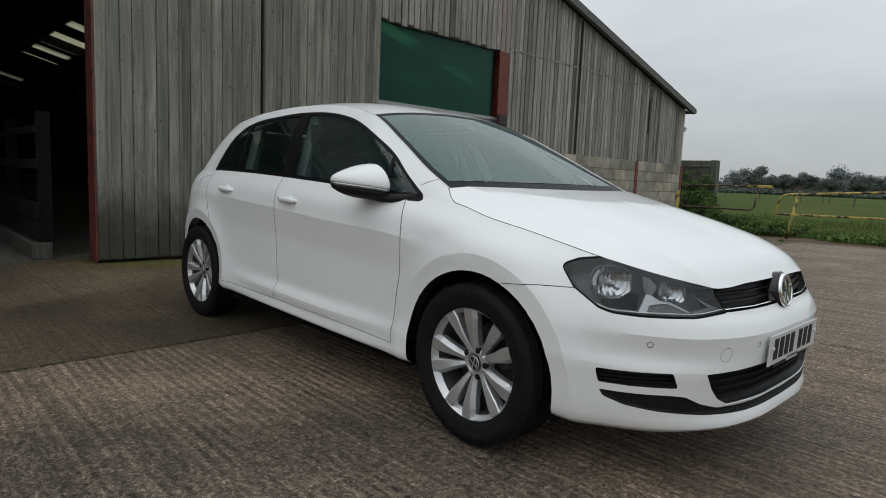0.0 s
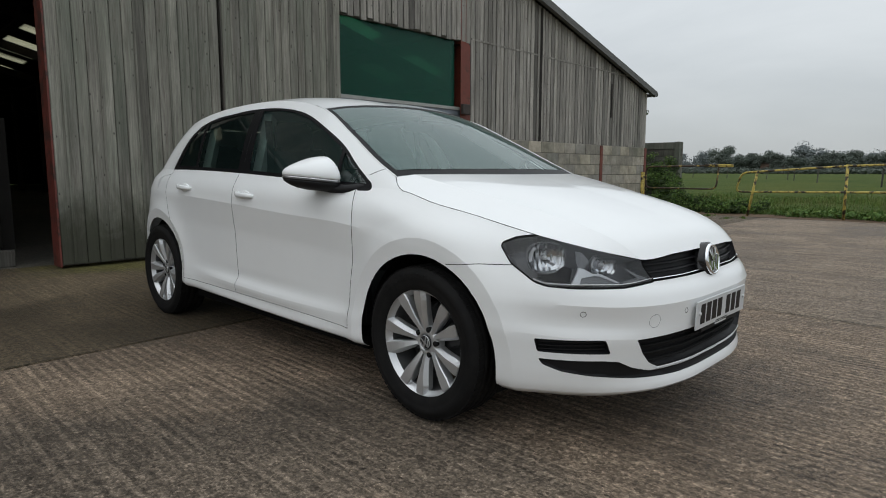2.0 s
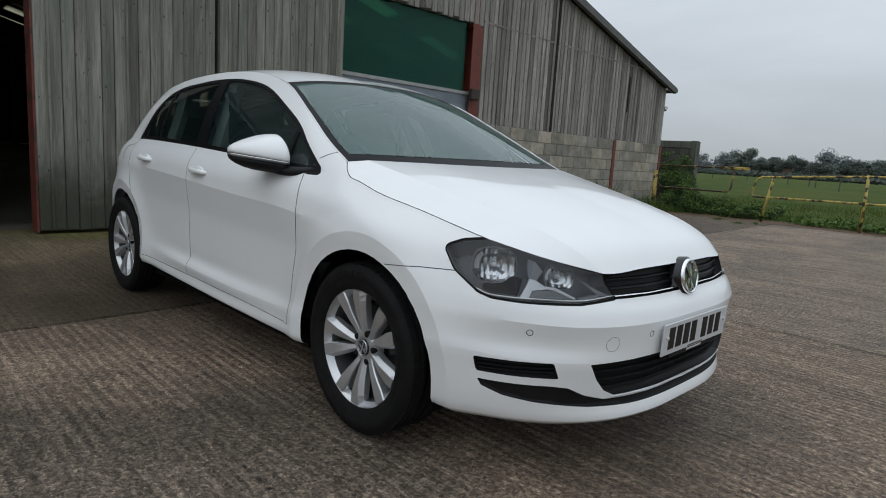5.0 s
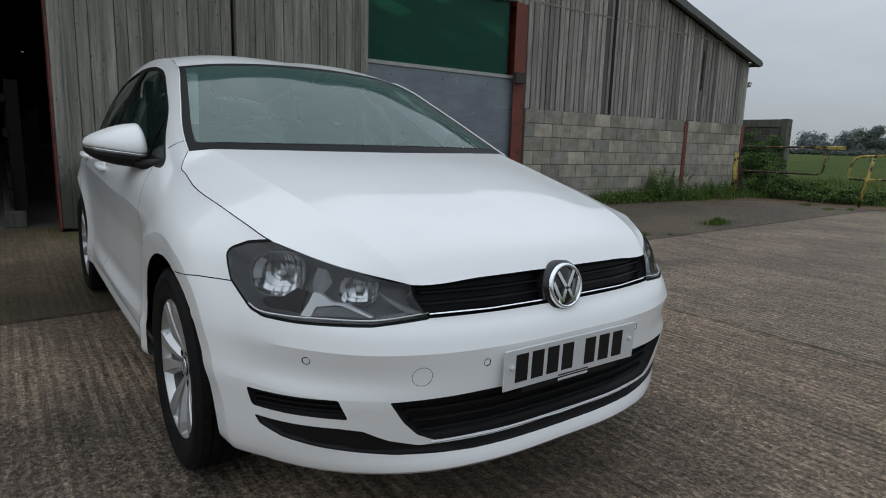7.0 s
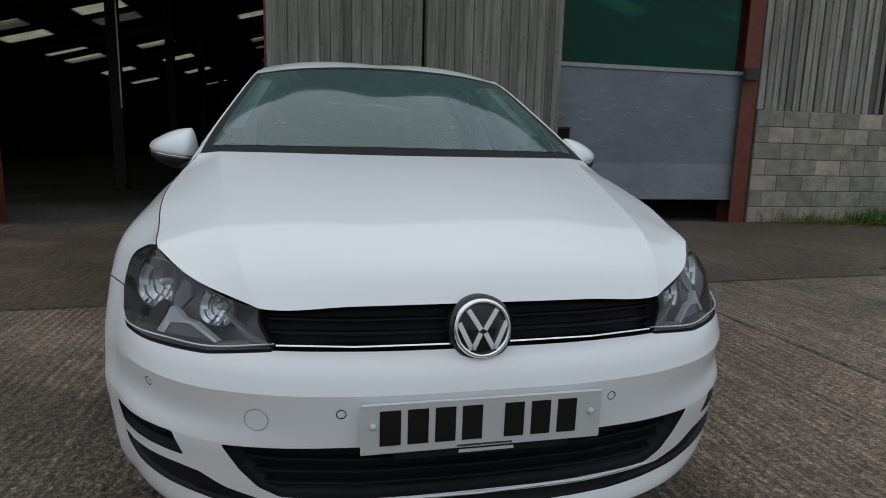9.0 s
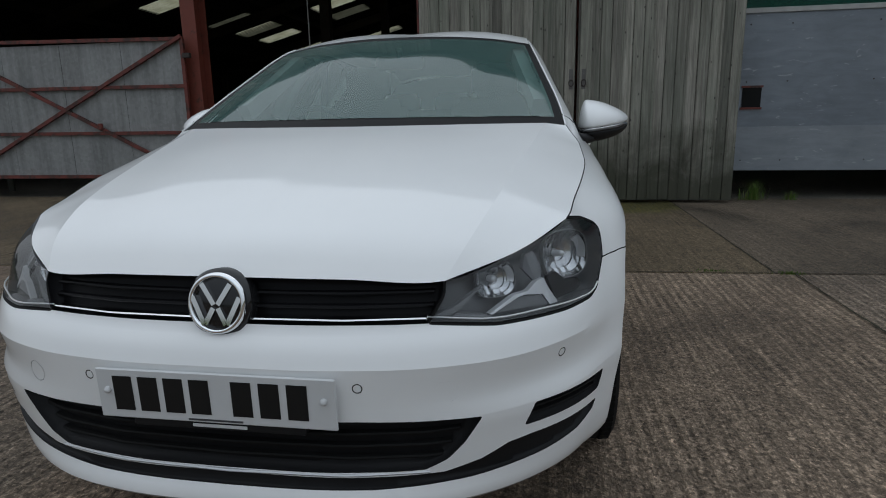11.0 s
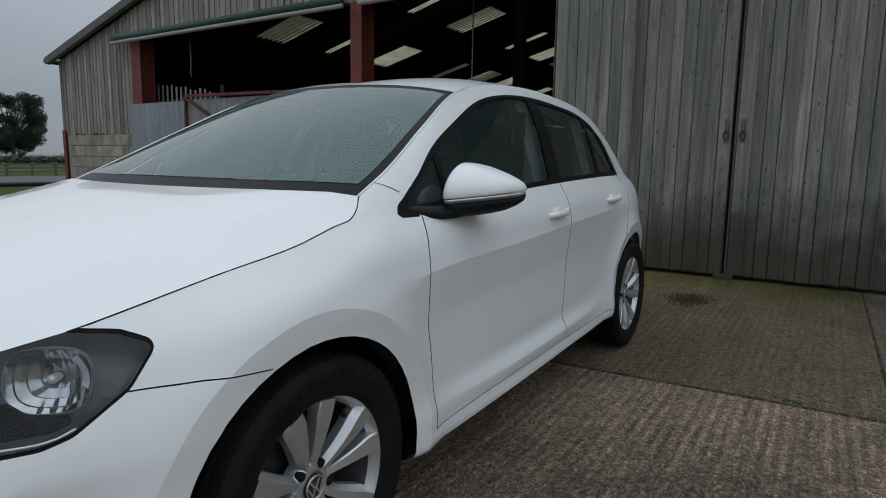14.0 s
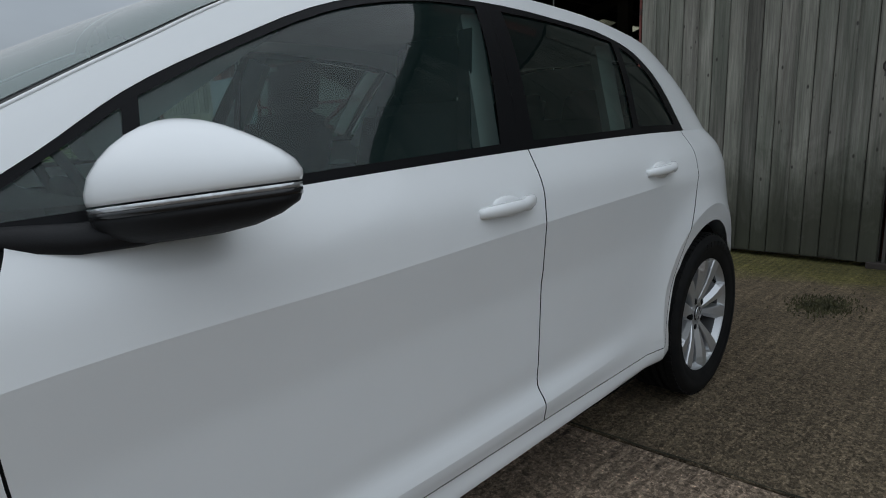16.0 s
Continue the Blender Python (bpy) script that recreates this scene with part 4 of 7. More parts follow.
def sharpen(b, line, near):
    """Marks the edges that lie on a line as sharp folds."""
    pts = [Vector(p) for p in line if near(p)]
    for e in b.edges:
        if all(min((w.co - p).length for p in pts) < 0.0015 for w in e.verts):
            e.smooth = False


def inside(poly, u, v):
    hit = False
    for (a, b), (c, d) in zip(poly, poly[1:] + poly[:1]):
        if (b > v) != (d > v) and u < (c - a) * (v - b) / (d - b) + a:
            hit = not hit
    return hit


def cut(b, poly, axes, tag, where=None, only=None):
    """Scores the polygon's outline into the surface, seen along the third direction, and tags what lies inside."""
    e1, e2 = Vector(axes[0]), Vector(axes[1])
    away = e1.cross(e2)
    layer = b.faces.layers.int["tag"]
    n1, n2 = e1.length_squared, e2.length_squared
    for p, q in zip(poly, poly[1:] + poly[:1]):
        d = (q[0] - p[0], q[1] - p[1])
        if d[0] ** 2 + d[1] ** 2 < 1e-10:
            continue
        lo = (min(p[0], q[0]) - 0.002, min(p[1], q[1]) - 0.002)
        hi = (max(p[0], q[0]) + 0.002, max(p[1], q[1]) + 0.002)
        faces = []
        for f in b.faces:
            if where is not None and not where(f.calc_center_median()):
                continue
            us, vs = [e1.dot(w.co) for w in f.verts], [e2.dot(w.co) for w in f.verts]
            if max(us) >= lo[0] and min(us) <= hi[0] and max(vs) >= lo[1] and min(vs) <= hi[1]:
                faces.append(f)
        geom = set(faces)
        for f in faces:
            geom.update(f.edges)
            geom.update(f.verts)
        co = e1 * (p[0] / n1) + e2 * (p[1] / n2)
        no = (e1 / n1 * d[0] + e2 / n2 * d[1]).cross(away).normalized()
        bmesh.ops.bisect_plane(b, geom=list(geom), dist=1e-5, plane_co=co, plane_no=no)
    if tag is None:
        return
    for f in b.faces:
        c = f.calc_center_median()
        if (where is None or where(c)) and (only is None or f[layer] in only) and inside(poly, e1.dot(c), e2.dot(c)):
            f[layer] = tag


def strip(pts, w):
    """A thin band along points, as a polygon."""
    left, right = [], []
    for i, p in enumerate(pts):
        a, c = pts[max(i - 1, 0)], pts[min(i + 1, len(pts) - 1)]
        d = math.hypot(c[0] - a[0], c[1] - a[1])
        n = (-(c[1] - a[1]) / d * w / 2, (c[0] - a[0]) / d * w / 2)
        left.append((p[0] + n[0], p[1] + n[1]))
        right.append((p[0] - n[0], p[1] - n[1]))
    return left + right[::-1]


def rounded(poly, r, n=3):
    """The polygon with eased corners."""
    out = []
    for i, p in enumerate(poly):
        a, c = Vector(poly[i - 1]), Vector(poly[(i + 1) % len(poly)])
        p = Vector(p)
        da, dc = a - p, c - p
        ra, rc = min(r, da.length * 0.45), min(r, dc.length * 0.45)
        s, e = p + da.normalized() * ra, p + dc.normalized() * rc
        for k in range(n + 1):
            t = k / n
            q = (1 - t) ** 2 * s + 2 * t * (1 - t) * p + t * t * e
            out.append((q.x, q.y))
    return out


def disc(x, z, r, n=40):
    return [(x + r * math.cos(2 * math.pi * k / n), z + r * math.sin(2 * math.pi * k / n)) for k in range(n)]


def oval(u, v, r, k):
    return [(u + (p - u) * k, q) for p, q in disc(u, v, r, 22)]


REAR_BUMPER = 30
BODY, GAP, GRILLE, LAMP, VENT, BAND, INTAKE, DOOR_F, DOOR_R, WING, SILL, ARCH, REAR, TRIM, FUEL, HANDLE_F, HANDLE_R = range(17)
shell = grid_mesh([LOWER, LOWER2, UPPER])
sharpen(shell, curve_cr(LINE_F, 7, np.array(LINE_F[1]) * FLIP), lambda p: -2.3 < p[0] < -.35)
sharpen(shell, curve_cr(LINE_B, 7, np.array(LINE_B[1]) * FLIP), lambda p: -2.0 < p[0] < -.40 or p[0] > .38)
sharpen(shell, curve_cr(SWELL, 7, np.array(SWELL[1]) * FLIP), lambda p: -1.95 < p[0] < -.48)
sharpen(shell, curve_cr(LINE_E, 7, np.array(LINE_E[1]) * FLIP), lambda p: p[0] > .55)
sharpen(shell, curve_cr(LINE_D, 7, np.array(LINE_D[1]) * FLIP), lambda p: .44 < p[0] < .78)
for cx in (0.012, -2.625):
    fold = [(cx + .43 * math.cos(k * math.pi / 26), .318 + .43 * math.sin(k * math.pi / 26)) for k in range(-3, 30)]
    cut(shell, fold + [(cx - .6, .1), (cx, 0.0), (cx + .6, .1)], A_SIDE, None, lambda c: c.y > .6 and c.z > .2)
for w in shell.verts:
    for cx in (0.012, -2.625):
        r = math.hypot(w.co.x - cx, w.co.z - .318)
        if w.co.y > .6 and r < .55:
            w.co.y += .015 * min(1.0, max(0.0, (.51 - r) / .08)) - .013 * min(1.0, max(0.0, (.43 - r) / .065))
for e in shell.edges:
    for cx in (0.012, -2.625):
        if all(w.co.y > .6 and w.co.z > .33 and .4265 < math.hypot(w.co.x - cx, w.co.z - .318) < .4315 for w in e.verts):
            e.smooth = False
side_of = lambda c: c.y > 0.5 and c.x < 0.45
front_of = lambda c: c.x > 0.3
cut(shell, disc(0.012, 0.318, 0.365, 48), A_SIDE, ARCH, lambda c: c.y > 0.6)
cut(shell, disc(-2.625, 0.318, 0.368, 48), A_SIDE, ARCH, lambda c: c.y > 0.55)
LAMP_POLY = [(-.345, .6125), (-.165, .6015), (.10, .604), (.225, .609), (.285, .622), (.392, .680), (.437, .738), (.425, .752), (.355, .771), (.247, .782), (.0, .78), (-.273, .70), (-.283, .668)]
SEAL = 35


def outset(poly, d):
    """The polygon, grown by d."""
    turn = math.copysign(1.0, sum(a[0] * c[1] - c[0] * a[1] for a, c in zip(poly, poly[1:] + poly[:1])))
    out = []
    for i, p in enumerate(poly):
        a, c = poly[i - 1], poly[(i + 1) % len(poly)]
        n = Vector((c[1] - a[1], a[0] - c[0])).normalized() * d * turn
        out.append((p[0] + n.x, p[1] + n.y))
    return out


lamp_line = rounded(LAMP_POLY, 0.012)
cut(shell, outset(lamp_line, .0022), A_DIAG, SEAL, front_of)
cut(shell, outset(lamp_line, -.0045), A_DIAG, LAMP, front_of, (SEAL,))
cut(shell, [(-.05, .612), (.30, .613), (.440, .613), (.475, .69), (.475, .74), (-.05, .74)], A_FRONT, GRILLE, lambda c: c.x > 0.6, (BODY,))
cut(shell, rounded([(-.08, .424), (.30, .422), (.538, .417), (.502, .36), (.466, .322), (.42, .300), (.2, .296), (-.08, .294)], 0.006), A_FRONT, INTAKE, lambda c: c.x > 0.6)
cut(shell, rounded([(.287, .427), (-.063, .424), (-.093, .372), (.269, .379)], 0.010), A_DIAG, VENT, front_of)
cut(shell, rounded([(-.95, .284), (-.56, .284), (-.32, .291), (-.22, .312), (-.14, .340), (-.06, .347), (.262, .354), (.242, .332), (.150, .309), (0, .291), (-.245, .270), (-.5, .258), (-.95, .254)], 0.006), A_DIAG, BAND, front_of)
# wings, doors and the gaps between them
DOOR_FRONT_LINE = [(-.49, .96), (-.475, .916), (-.44, .84), (-.423, .765), (-.432, .65), (-.448, .50), (-.458, .298)]
DOOR_MID_LINE = [(-1.567, 1.02), (-1.560, .975), (-1.535, .825), (-1.540, .70), (-1.528, .50), (-1.522, .40), (-1.527, .312)]
DOOR_REAR_LINE = [(-2.60, 1.04), (-2.565, 1.0), (-2.53, .92), (-2.475, .80), (-2.425, .72), (-2.35, .60), (-2.285, .50), (-2.245, .40), (-2.21, .316)]
SILL_LINE = [(-.458, .298), (-1.0, .308), (-1.527, .312), (-2.21, .316)]
cut(shell, DOOR_FRONT_LINE + SILL_LINE[1:3] + DOOR_MID_LINE[::-1], A_SIDE, DOOR_F, side_of, (BODY,))
cut(shell, DOOR_MID_LINE + SILL_LINE[3:] + DOOR_REAR_LINE[::-1], A_SIDE, DOOR_R, side_of, (BODY,))
cut(shell, [(-.46, .0), (-2.4, .0), (-2.4, .305), (-2.21, .308), (-1.527, .306), (-1.0, .302), (-.46, .292), (-.30, .28), (-.30, .0)], A_SIDE, SILL, side_of, (BODY,))
cut(shell, [(.42, .673), (.30, .672), (.18, .662), (.05, .60), (-.35, .25), (-.47, .296), (-.452, .50), (-.432, .65), (-.423, .765), (-.44, .84), (-.475, .916), (-.50, .99), (-.2, 1.05), (.6, 1.05)], A_SIDE, WING, lambda c: c.y > 0.6 and c.x < 0.46, (BODY,))
cut(shell, [(-2.21, .306), (-2.245, .40), (-2.285, .50), (-2.35, .60), (-2.425, .72), (-2.475, .80), (-2.53, .92), (-2.60, 1.1), (-3.6, 1.1), (-3.6, .55), (-3.1, .55), (-2.95, .2), (-2.3, .1)], A_SIDE, REAR, lambda c: c.y > -0.1, (BODY, SILL))
cut(shell, [(-2.6, .0), (-3.6, .0), (-3.6, .56), (-3.05, .56), (-2.90, .50), (-2.6, .30)], A_SIDE, REAR_BUMPER, lambda c: c.x < -2.4, (BODY, REAR, SILL))
for pts, w in ((DOOR_FRONT_LINE, .0042), (DOOR_MID_LINE, .0042), (DOOR_REAR_LINE, .004), (SILL_LINE, .0026)):
    cut(shell, strip(pts, w), A_SIDE, GAP, side_of, (DOOR_F, DOOR_R, WING, SILL, REAR, BODY))
cut(shell, strip([(.43, .676), (.30, .673), (.16, .659)], .0028), A_SIDE, GAP, lambda c: c.y > 0.6 and c.x < 0.46, (WING, BODY))
cut(shell, rounded([(-2.56, .985), (-2.735, .965), (-2.70, .875), (-2.54, .885)], .02), A_SIDE, FUEL, side_of, (REAR,))

cut(shell, rounded([(-.384, .965), (-.380, .928), (-.392, .9195), (-.47, .9195), (-.50, .965)], .010), A_SIDE, TRIM, side_of, (WING, DOOR_F, GAP, BODY))
SENSOR, TOW, TOW_RING, SENSOR_SIDE = 31, 32, 33, 34
for axes, u, v, tag in ((A_FRONT, .296, .4965, SENSOR), (A_DIAG, .052, .516, SENSOR_SIDE)):
    cut(shell, oval(u, v, .0105, 1.0 if axes is A_FRONT else 1.5), axes, GAP, lambda c: c.x > .55, (BODY,))
    cut(shell, oval(u, v, .0085, 1.0 if axes is A_FRONT else 1.5), axes, tag, lambda c: c.x > .55, (GAP,))
cut(shell, disc(.464, .478, .0245, 28), A_FRONT, TOW_RING, lambda c: c.x > .6, (BODY,))
cut(shell, disc(.464, .478, .0232, 28), A_FRONT, TOW, lambda c: c.x > .6, (TOW_RING,))
house = grid_mesh([SIDE])
FRAME, PANE_F, PANE_R, PANE_Q, PANE_T, POST = 20, 21, 22, 23, 24, 25
DLO = [(-.380, .90), (-.378, .926), (-.393, .949), (-.432, .973), (-.54, 1.036), (-.672, 1.119), (-.87, 1.212), (-1.14, 1.316), (-1.40, 1.362), (-1.63, 1.376), (-2.0, 1.366), (-2.3, 1.339), (-2.45, 1.295), (-2.535, 1.22), (-2.612, 1.03), (-2.63, .9)]
def flow(pts, m=4):
    return [(p[0], p[1]) for p in curve_cr([(u, v, 0) for u, v in pts], m)]


cut(house, DLO[:1] + flow(DLO[1:15]) + DLO[15:], A_SIDE, FRAME)
cut(house, [(-.652, .967), (-1.0, .987), (-1.466, 1.011)] + flow([(-1.596, 1.360), (-1.40, 1.350), (-1.16, 1.306), (-.89, 1.206), (-.692, 1.114)]), A_SIDE, PANE_F)
cut(house, [(-1.600, 1.015), (-2.172, 1.034)] + flow([(-2.294, 1.323), (-2.0, 1.350), (-1.700, 1.358)]), A_SIDE, PANE_R)
cut(house, rounded([(-2.215, 1.038), (-2.545, 1.040), (-2.485, 1.215), (-2.42, 1.278), (-2.335, 1.312)], .02), A_SIDE, PANE_Q)
cut(house, rounded([(-.424, .951), (-.627, .961), (-.664, 1.098)], .010), A_SIDE, PANE_T)
cut(house, [(-1.535, 1.0), (-1.592, 1.004), (-1.692, 1.362), (-1.645, 1.362)], A_SIDE, POST, None, (FRAME,))


def taken(b, tags, sides=(1, -1), depth=0.0, wall=False, bevelled=0.0):
    """Copies tagged faces, for both sides of the car or one; depth sets them inward, wall joins them to their old outline."""
    layer = b.faces.layers.int["tag"]
    faces = [f for f in b.faces if f[layer] in tags]
    b.normal_update()
    out = bmesh.new()
    for s in sides:
        seen, deep = {}, {}
        for f in faces:
            for w in f.verts:
                if w not in seen:
                    co = w.co.copy()
                    no = sum((g.normal for g in w.link_faces if g[layer] in tags), Vector())
                    no = no.normalized() if no.length > 0 else w.normal
                    if no.dot(Vector((co.x + 1.3, co.y, co.z - 0.6))) < 0:
                        no = -no
                    inner = co - no * depth
                    seen[w] = out.verts.new((inner.x, inner.y * s, inner.z))
                    if wall:
                        deep[w] = out.verts.new((co.x, co.y * s, co.z))
        chosen = set(faces)
        for f in faces:
            vs = [seen[w] for w in f.verts]
            out.faces.new(vs if s > 0 else vs[::-1])
            for e in f.edges:
                if not e.smooth:
                    ne = out.edges.get([seen[w] for w in e.verts])
                    if ne:
                        ne.smooth = False
            if wall:
                for e in f.edges:
                    if sum(g in chosen for g in e.link_faces) == 1 and not all(abs(w.co.y) < 1e-4 for w in e.verts):
                        a, c = e.verts
                        try:
                            out.faces.new((seen[a], seen[c], deep[c], deep[a]))
                        except ValueError:
                            pass
    bmesh.ops.remove_doubles(out, verts=out.verts, dist=0.0003)
    return out


car = empty("car", label="white five-door hatchback parked on the concrete yard", category="car")


def panel(name, b, tags, material, sides=(1, -1), parent=None, label="", depth=0.0, wall=False):
    return part(name, taken(b, tags, sides, depth, wall), material, parent or car, label, smooth=True)


def islands(name, b, material):
    """Each loose piece of a bmesh as a part of its own."""
    left = set(b.faces)
    while left:
        group, todo = set(), [next(f for f in b.faces if f in left)]
        while todo:
            f = todo.pop()
            if f in group:
                continue
            group.add(f)
            todo += [g for e in f.edges for g in e.link_faces if g not in group]
        left -= group
        piece, seen = bmesh.new(), {}
        for f in b.faces:
            if f in group:
                piece.faces.new([seen.setdefault(w, None) or seen.update({w: piece.verts.new(w.co)}) or seen[w] for w in f.verts])
        part(name, piece, material, car, smooth=True)
    b.free()


def grid_part(name, grids, material, parent=None, label="", sides=(1, -1), lift=0.0):
    out = bmesh.new()
    for G in grids:
        for s in sides:
            v = [[out.verts.new((p[0], p[1] * s, p[2] + lift)) for p in row] for row in G]
            for i in range(len(v) - 1):
                for j in range(len(v[0]) - 1):
                    q = (v[i][j], v[i + 1][j], v[i + 1][j + 1], v[i][j + 1])
                    out.faces.new(q if s > 0 else q[::-1])
    bmesh.ops.remove_doubles(out, verts=out.verts, dist=0.0006)
    bmesh.ops.dissolve_degenerate(out, edges=out.edges, dist=0.0003)
    return part(name, out, material, parent or car, label, smooth=True)


bumper = panel("front_bumper", shell, (BODY,), M["paint"])
bonnet = grid_part("bonnet", [BONNET_IN, BONNET_OUT], M["paint"])
fold_pts = [Vector(p) for p in resample(FOLD, 41)]
crease = [Vector((p.x, -p.y, p.z)) for p in fold_pts] + fold_pts
for e in bonnet.data.edges:
    if all(min((bonnet.data.vertices[k].co - p).length for p in crease) < .002 for k in e.vertices):
        e.use_edge_sharp = True
for s in (1, -1):
    b = bmesh.new()
    tube(b, [(p[0], p[1] * s, p[2] - 0.001) for p in GAP_LINE[::2]] + [(-.285, .728 * s, .980)], 0.0019, 6)
    part("bonnet_gap", b, M["gap"], car)
    b = bmesh.new()
    tube(b, [(p[0], p[1] * s, p[2] - .0006) for p in curve_cr([(-.350, .715, 1.020), (-.370, .726, 1.0145), (-.40, .744, 1.004), (-.428, .760, .990)], 4)], 0.0011, 6)
    part("pillar_seam", b, M["gap"], car)
panel("rear_quarter", shell, (REAR,), M["paint"])
panel("rear_bumper", shell, (REAR_BUMPER,), M["paint"])
panel("fuel_flap", shell, (FUEL,), M["paint"], (-1,), depth=0.002)
panel("rear_wing_panel", shell, (FUEL,), M["paint"], (1,))
doors = {}
for s in (1, -1):
    islands("panel_gap", taken(shell, (GAP,), (s,), 0.004, True), M["gap"])
    panel("wing", shell, (WING,), M["paint"], (s,))
    panel("sill", shell, (SILL,), M["paint"], (s,))
    doors["F", s] = panel("front_door", shell, (DOOR_F,), M["paint"], (s,))
    doors["R", s] = panel("rear_door", shell, (DOOR_R,), M["paint"], (s,))
    panel("roof_pillar", house, (BODY,), M["paint"], (s,))
    panel("window_frame", house, (FRAME,), M["frame_black"], (s,), depth=0.0012)
    panel("window_frame_corner", shell, (TRIM,), M["frame_black"], (s,), depth=0.0012)
    panel("pillar_cover", house, (POST,), M["frame_black"], (s,), depth=0.001)
    for nm, tg, mt in (("front_window", PANE_F, "side_glass"), ("rear_window", PANE_R, "rear_glass"), ("quarter_window", PANE_Q, "rear_glass"), ("corner_window", PANE_T, "side_glass")):
        panel(nm, house, (tg,), M[mt], (s,), depth=0.006).visible_shadow = False
grid_part("roof_panel", [ROOF], M["paint"])
# windscreen: clear middle, dark printed edge
grid_part("windscreen", [SCREEN[0:24, 2:24]], M["screen_glass"]).visible_shadow = False
grid_part("windscreen_edge", [SCREEN[:, 0:3], SCREEN[23:25, :], SCREEN[:, 23:25]], M["frame_black"], lift=-0.0015)
grid_part("tailgate", [HATCH], M["paint"])
for s in (1, -1):
    b = bmesh.new()
    tube(b, [(p[0], (p[1] - .001) * s, p[2] + .000) for p in RAIL[0:21]], .0035, 8)
    part("pillar_edge", b, M["paint"], car, smooth=True)
# wheel houses, floor pan
for x in (0.012, -2.625):
    for s in (1, -1):
        b = bmesh.new()
        ring = []
        for y in ((.82 if x > -1 else .775), .55):
            ring.append([b.verts.new((x + .372 * math.cos(a), y * s, .318 + .372 * math.sin(a))) for a in np.linspace(-0.35, math.pi + 0.35, 28)])
        for k in range(27):
            b.faces.new((ring[0][k], ring[0][k + 1], ring[1][k + 1], ring[1][k]))
        b.faces.new(ring[1])
        part("wheel_arch_liner", b, M["liner"], car)
b = bmesh.new()
box(b, -3.1, .56, -.5, .5, .20, .25)
box(b, -2.2, -.42, -.79, .79, .19, .25)
part("underfloor", b, M["liner"], car)
# grille
grille = panel("upper_grille", shell, (GRILLE,), M["frame_black"], depth=0.03, wall=True)
INT = panel("lower_intake", shell, (INTAKE,), M["black_plastic"], depth=0.035, wall=True)
panel("lower_lip_band", shell, (BAND,), M["black_plastic"], depth=0.012, wall=True)
for s in (1, -1):
    vent = panel("side_vent", shell, (VENT,), M["black_plastic"], (s,), depth=0.03, wall=True)
    for z in (.388, .401, .414):
        b = bmesh.new()
        line = curve_cr([(.700, .628, z), (.655, .680, z), (.60, .730, z), (.525, .782, z)], 4)
        for p, q in zip(line, line[1:]):
            beam(b, (p[0] - .010, (p[1] - .006) * s, p[2]), (q[0] - .010, (q[1] - .006) * s, q[2]), .012, .004)
        part("slat", b, M["black_plastic"], vent)


def nose_x(y, z):
    """How far forward the nose reaches at a height."""
    table = ((.205, 0.848), (.275, .828), (.41, .852), (.535, .856), (.60, .815), (.65, .797), (.703, .782))
    zs, xs_ = [a for a, _ in table], [b for _, b in table]
    drop = np.interp(abs(y), (0, .26, .43, .60, .70), (0, .009, .043, .122, .20))
    return float(np.interp(z, zs, xs_)) - float(drop)


def nose_bar(name, z, y_end, back, h, material, parent, y_start=0.0, bend=0.0):
    """A slat that follows the nose."""
    out = bmesh.new()
    for s in (1, -1):
        n = 14
        rows = []
        for k in range(n + 1):
            y = y_start + (y_end - y_start) * k / n
            zz = z + bend * (y / y_end) ** 2
            x = nose_x(y, zz) - back
            rows.append([out.verts.new((x + dx, y * s, zz + dz)) for dx, dz in ((0, -h / 2), (.002, 0), (0, h / 2), (-.022, h / 2), (-.022, -h / 2))])
        for a, c in zip(rows, rows[1:]):
            for k in range(5):
                out.faces.new((a[k], a[(k + 1) % 5], c[(k + 1) % 5], c[k]))
    return part(name, out, material, parent)


for z in (.642, .668):
    nose_bar("slat", z, .435, .016, .007, M["frame_black"], grille)
nose_bar("chrome_strip", .6205, .424, .002, .0055, M["chrome"], grille, y_start=.052)
for z in (.322, .352, .382, .408):
    nose_bar("slat", z, .44 + (z - .3) * .6, .018, .007, M["gap"], INT)
nose_bar("silver_strip", .2895, .43, -.004, .0065, M["silver"], bumper, bend=.006)

# badge
b = bmesh.new()
rings = lathe(b, [(0.0001, .010), (.052, .008), (.0565, .004), (.0615, .0), (.062, -.03)], 48)
badge = part("badge", b, M["black_gloss"], car, "round chrome badge on black", smooth=True, at=pose(.806, 0, .654) @ pose(0, 0, 0, 0, -10, 0) @ pose(0, 0, 0, 0, 0, -90) @ Matrix.Scale(1.16, 4))
b = bmesh.new()
lathe(b, [(.0455, .008), (.0470, .0135), (.0500, .015), (.0535, .012), (.055, .006)], 48)
part("ring", b, M["chrome"], badge, smooth=True)
for pts in (((-.027, .033), (-.0035, -.004), (.0035, -.004), (.027, .033)), ((-.0445, .010), (-.0215, -.039)), ((-.0195, -.039), (-.0045, -.010)), ((.0045, -.010), (.0195, -.039)), ((.0215, -.039), (.0445, .010))):
    for (x0, z0), (x1, z1) in zip(pts, pts[1:]):
        if math.hypot(x1 - x0, z1 - z0) > .01:
            b = bmesh.new()
            beam(b, (x0, .0105, z0 + .002), (x1, .0105, z1 + .002), .006, .009, (0, 0, 1) if abs(x1 - x0) > .02 else (1, 0, 0))
            part("emblem_bar", b, M["chrome"], badge)

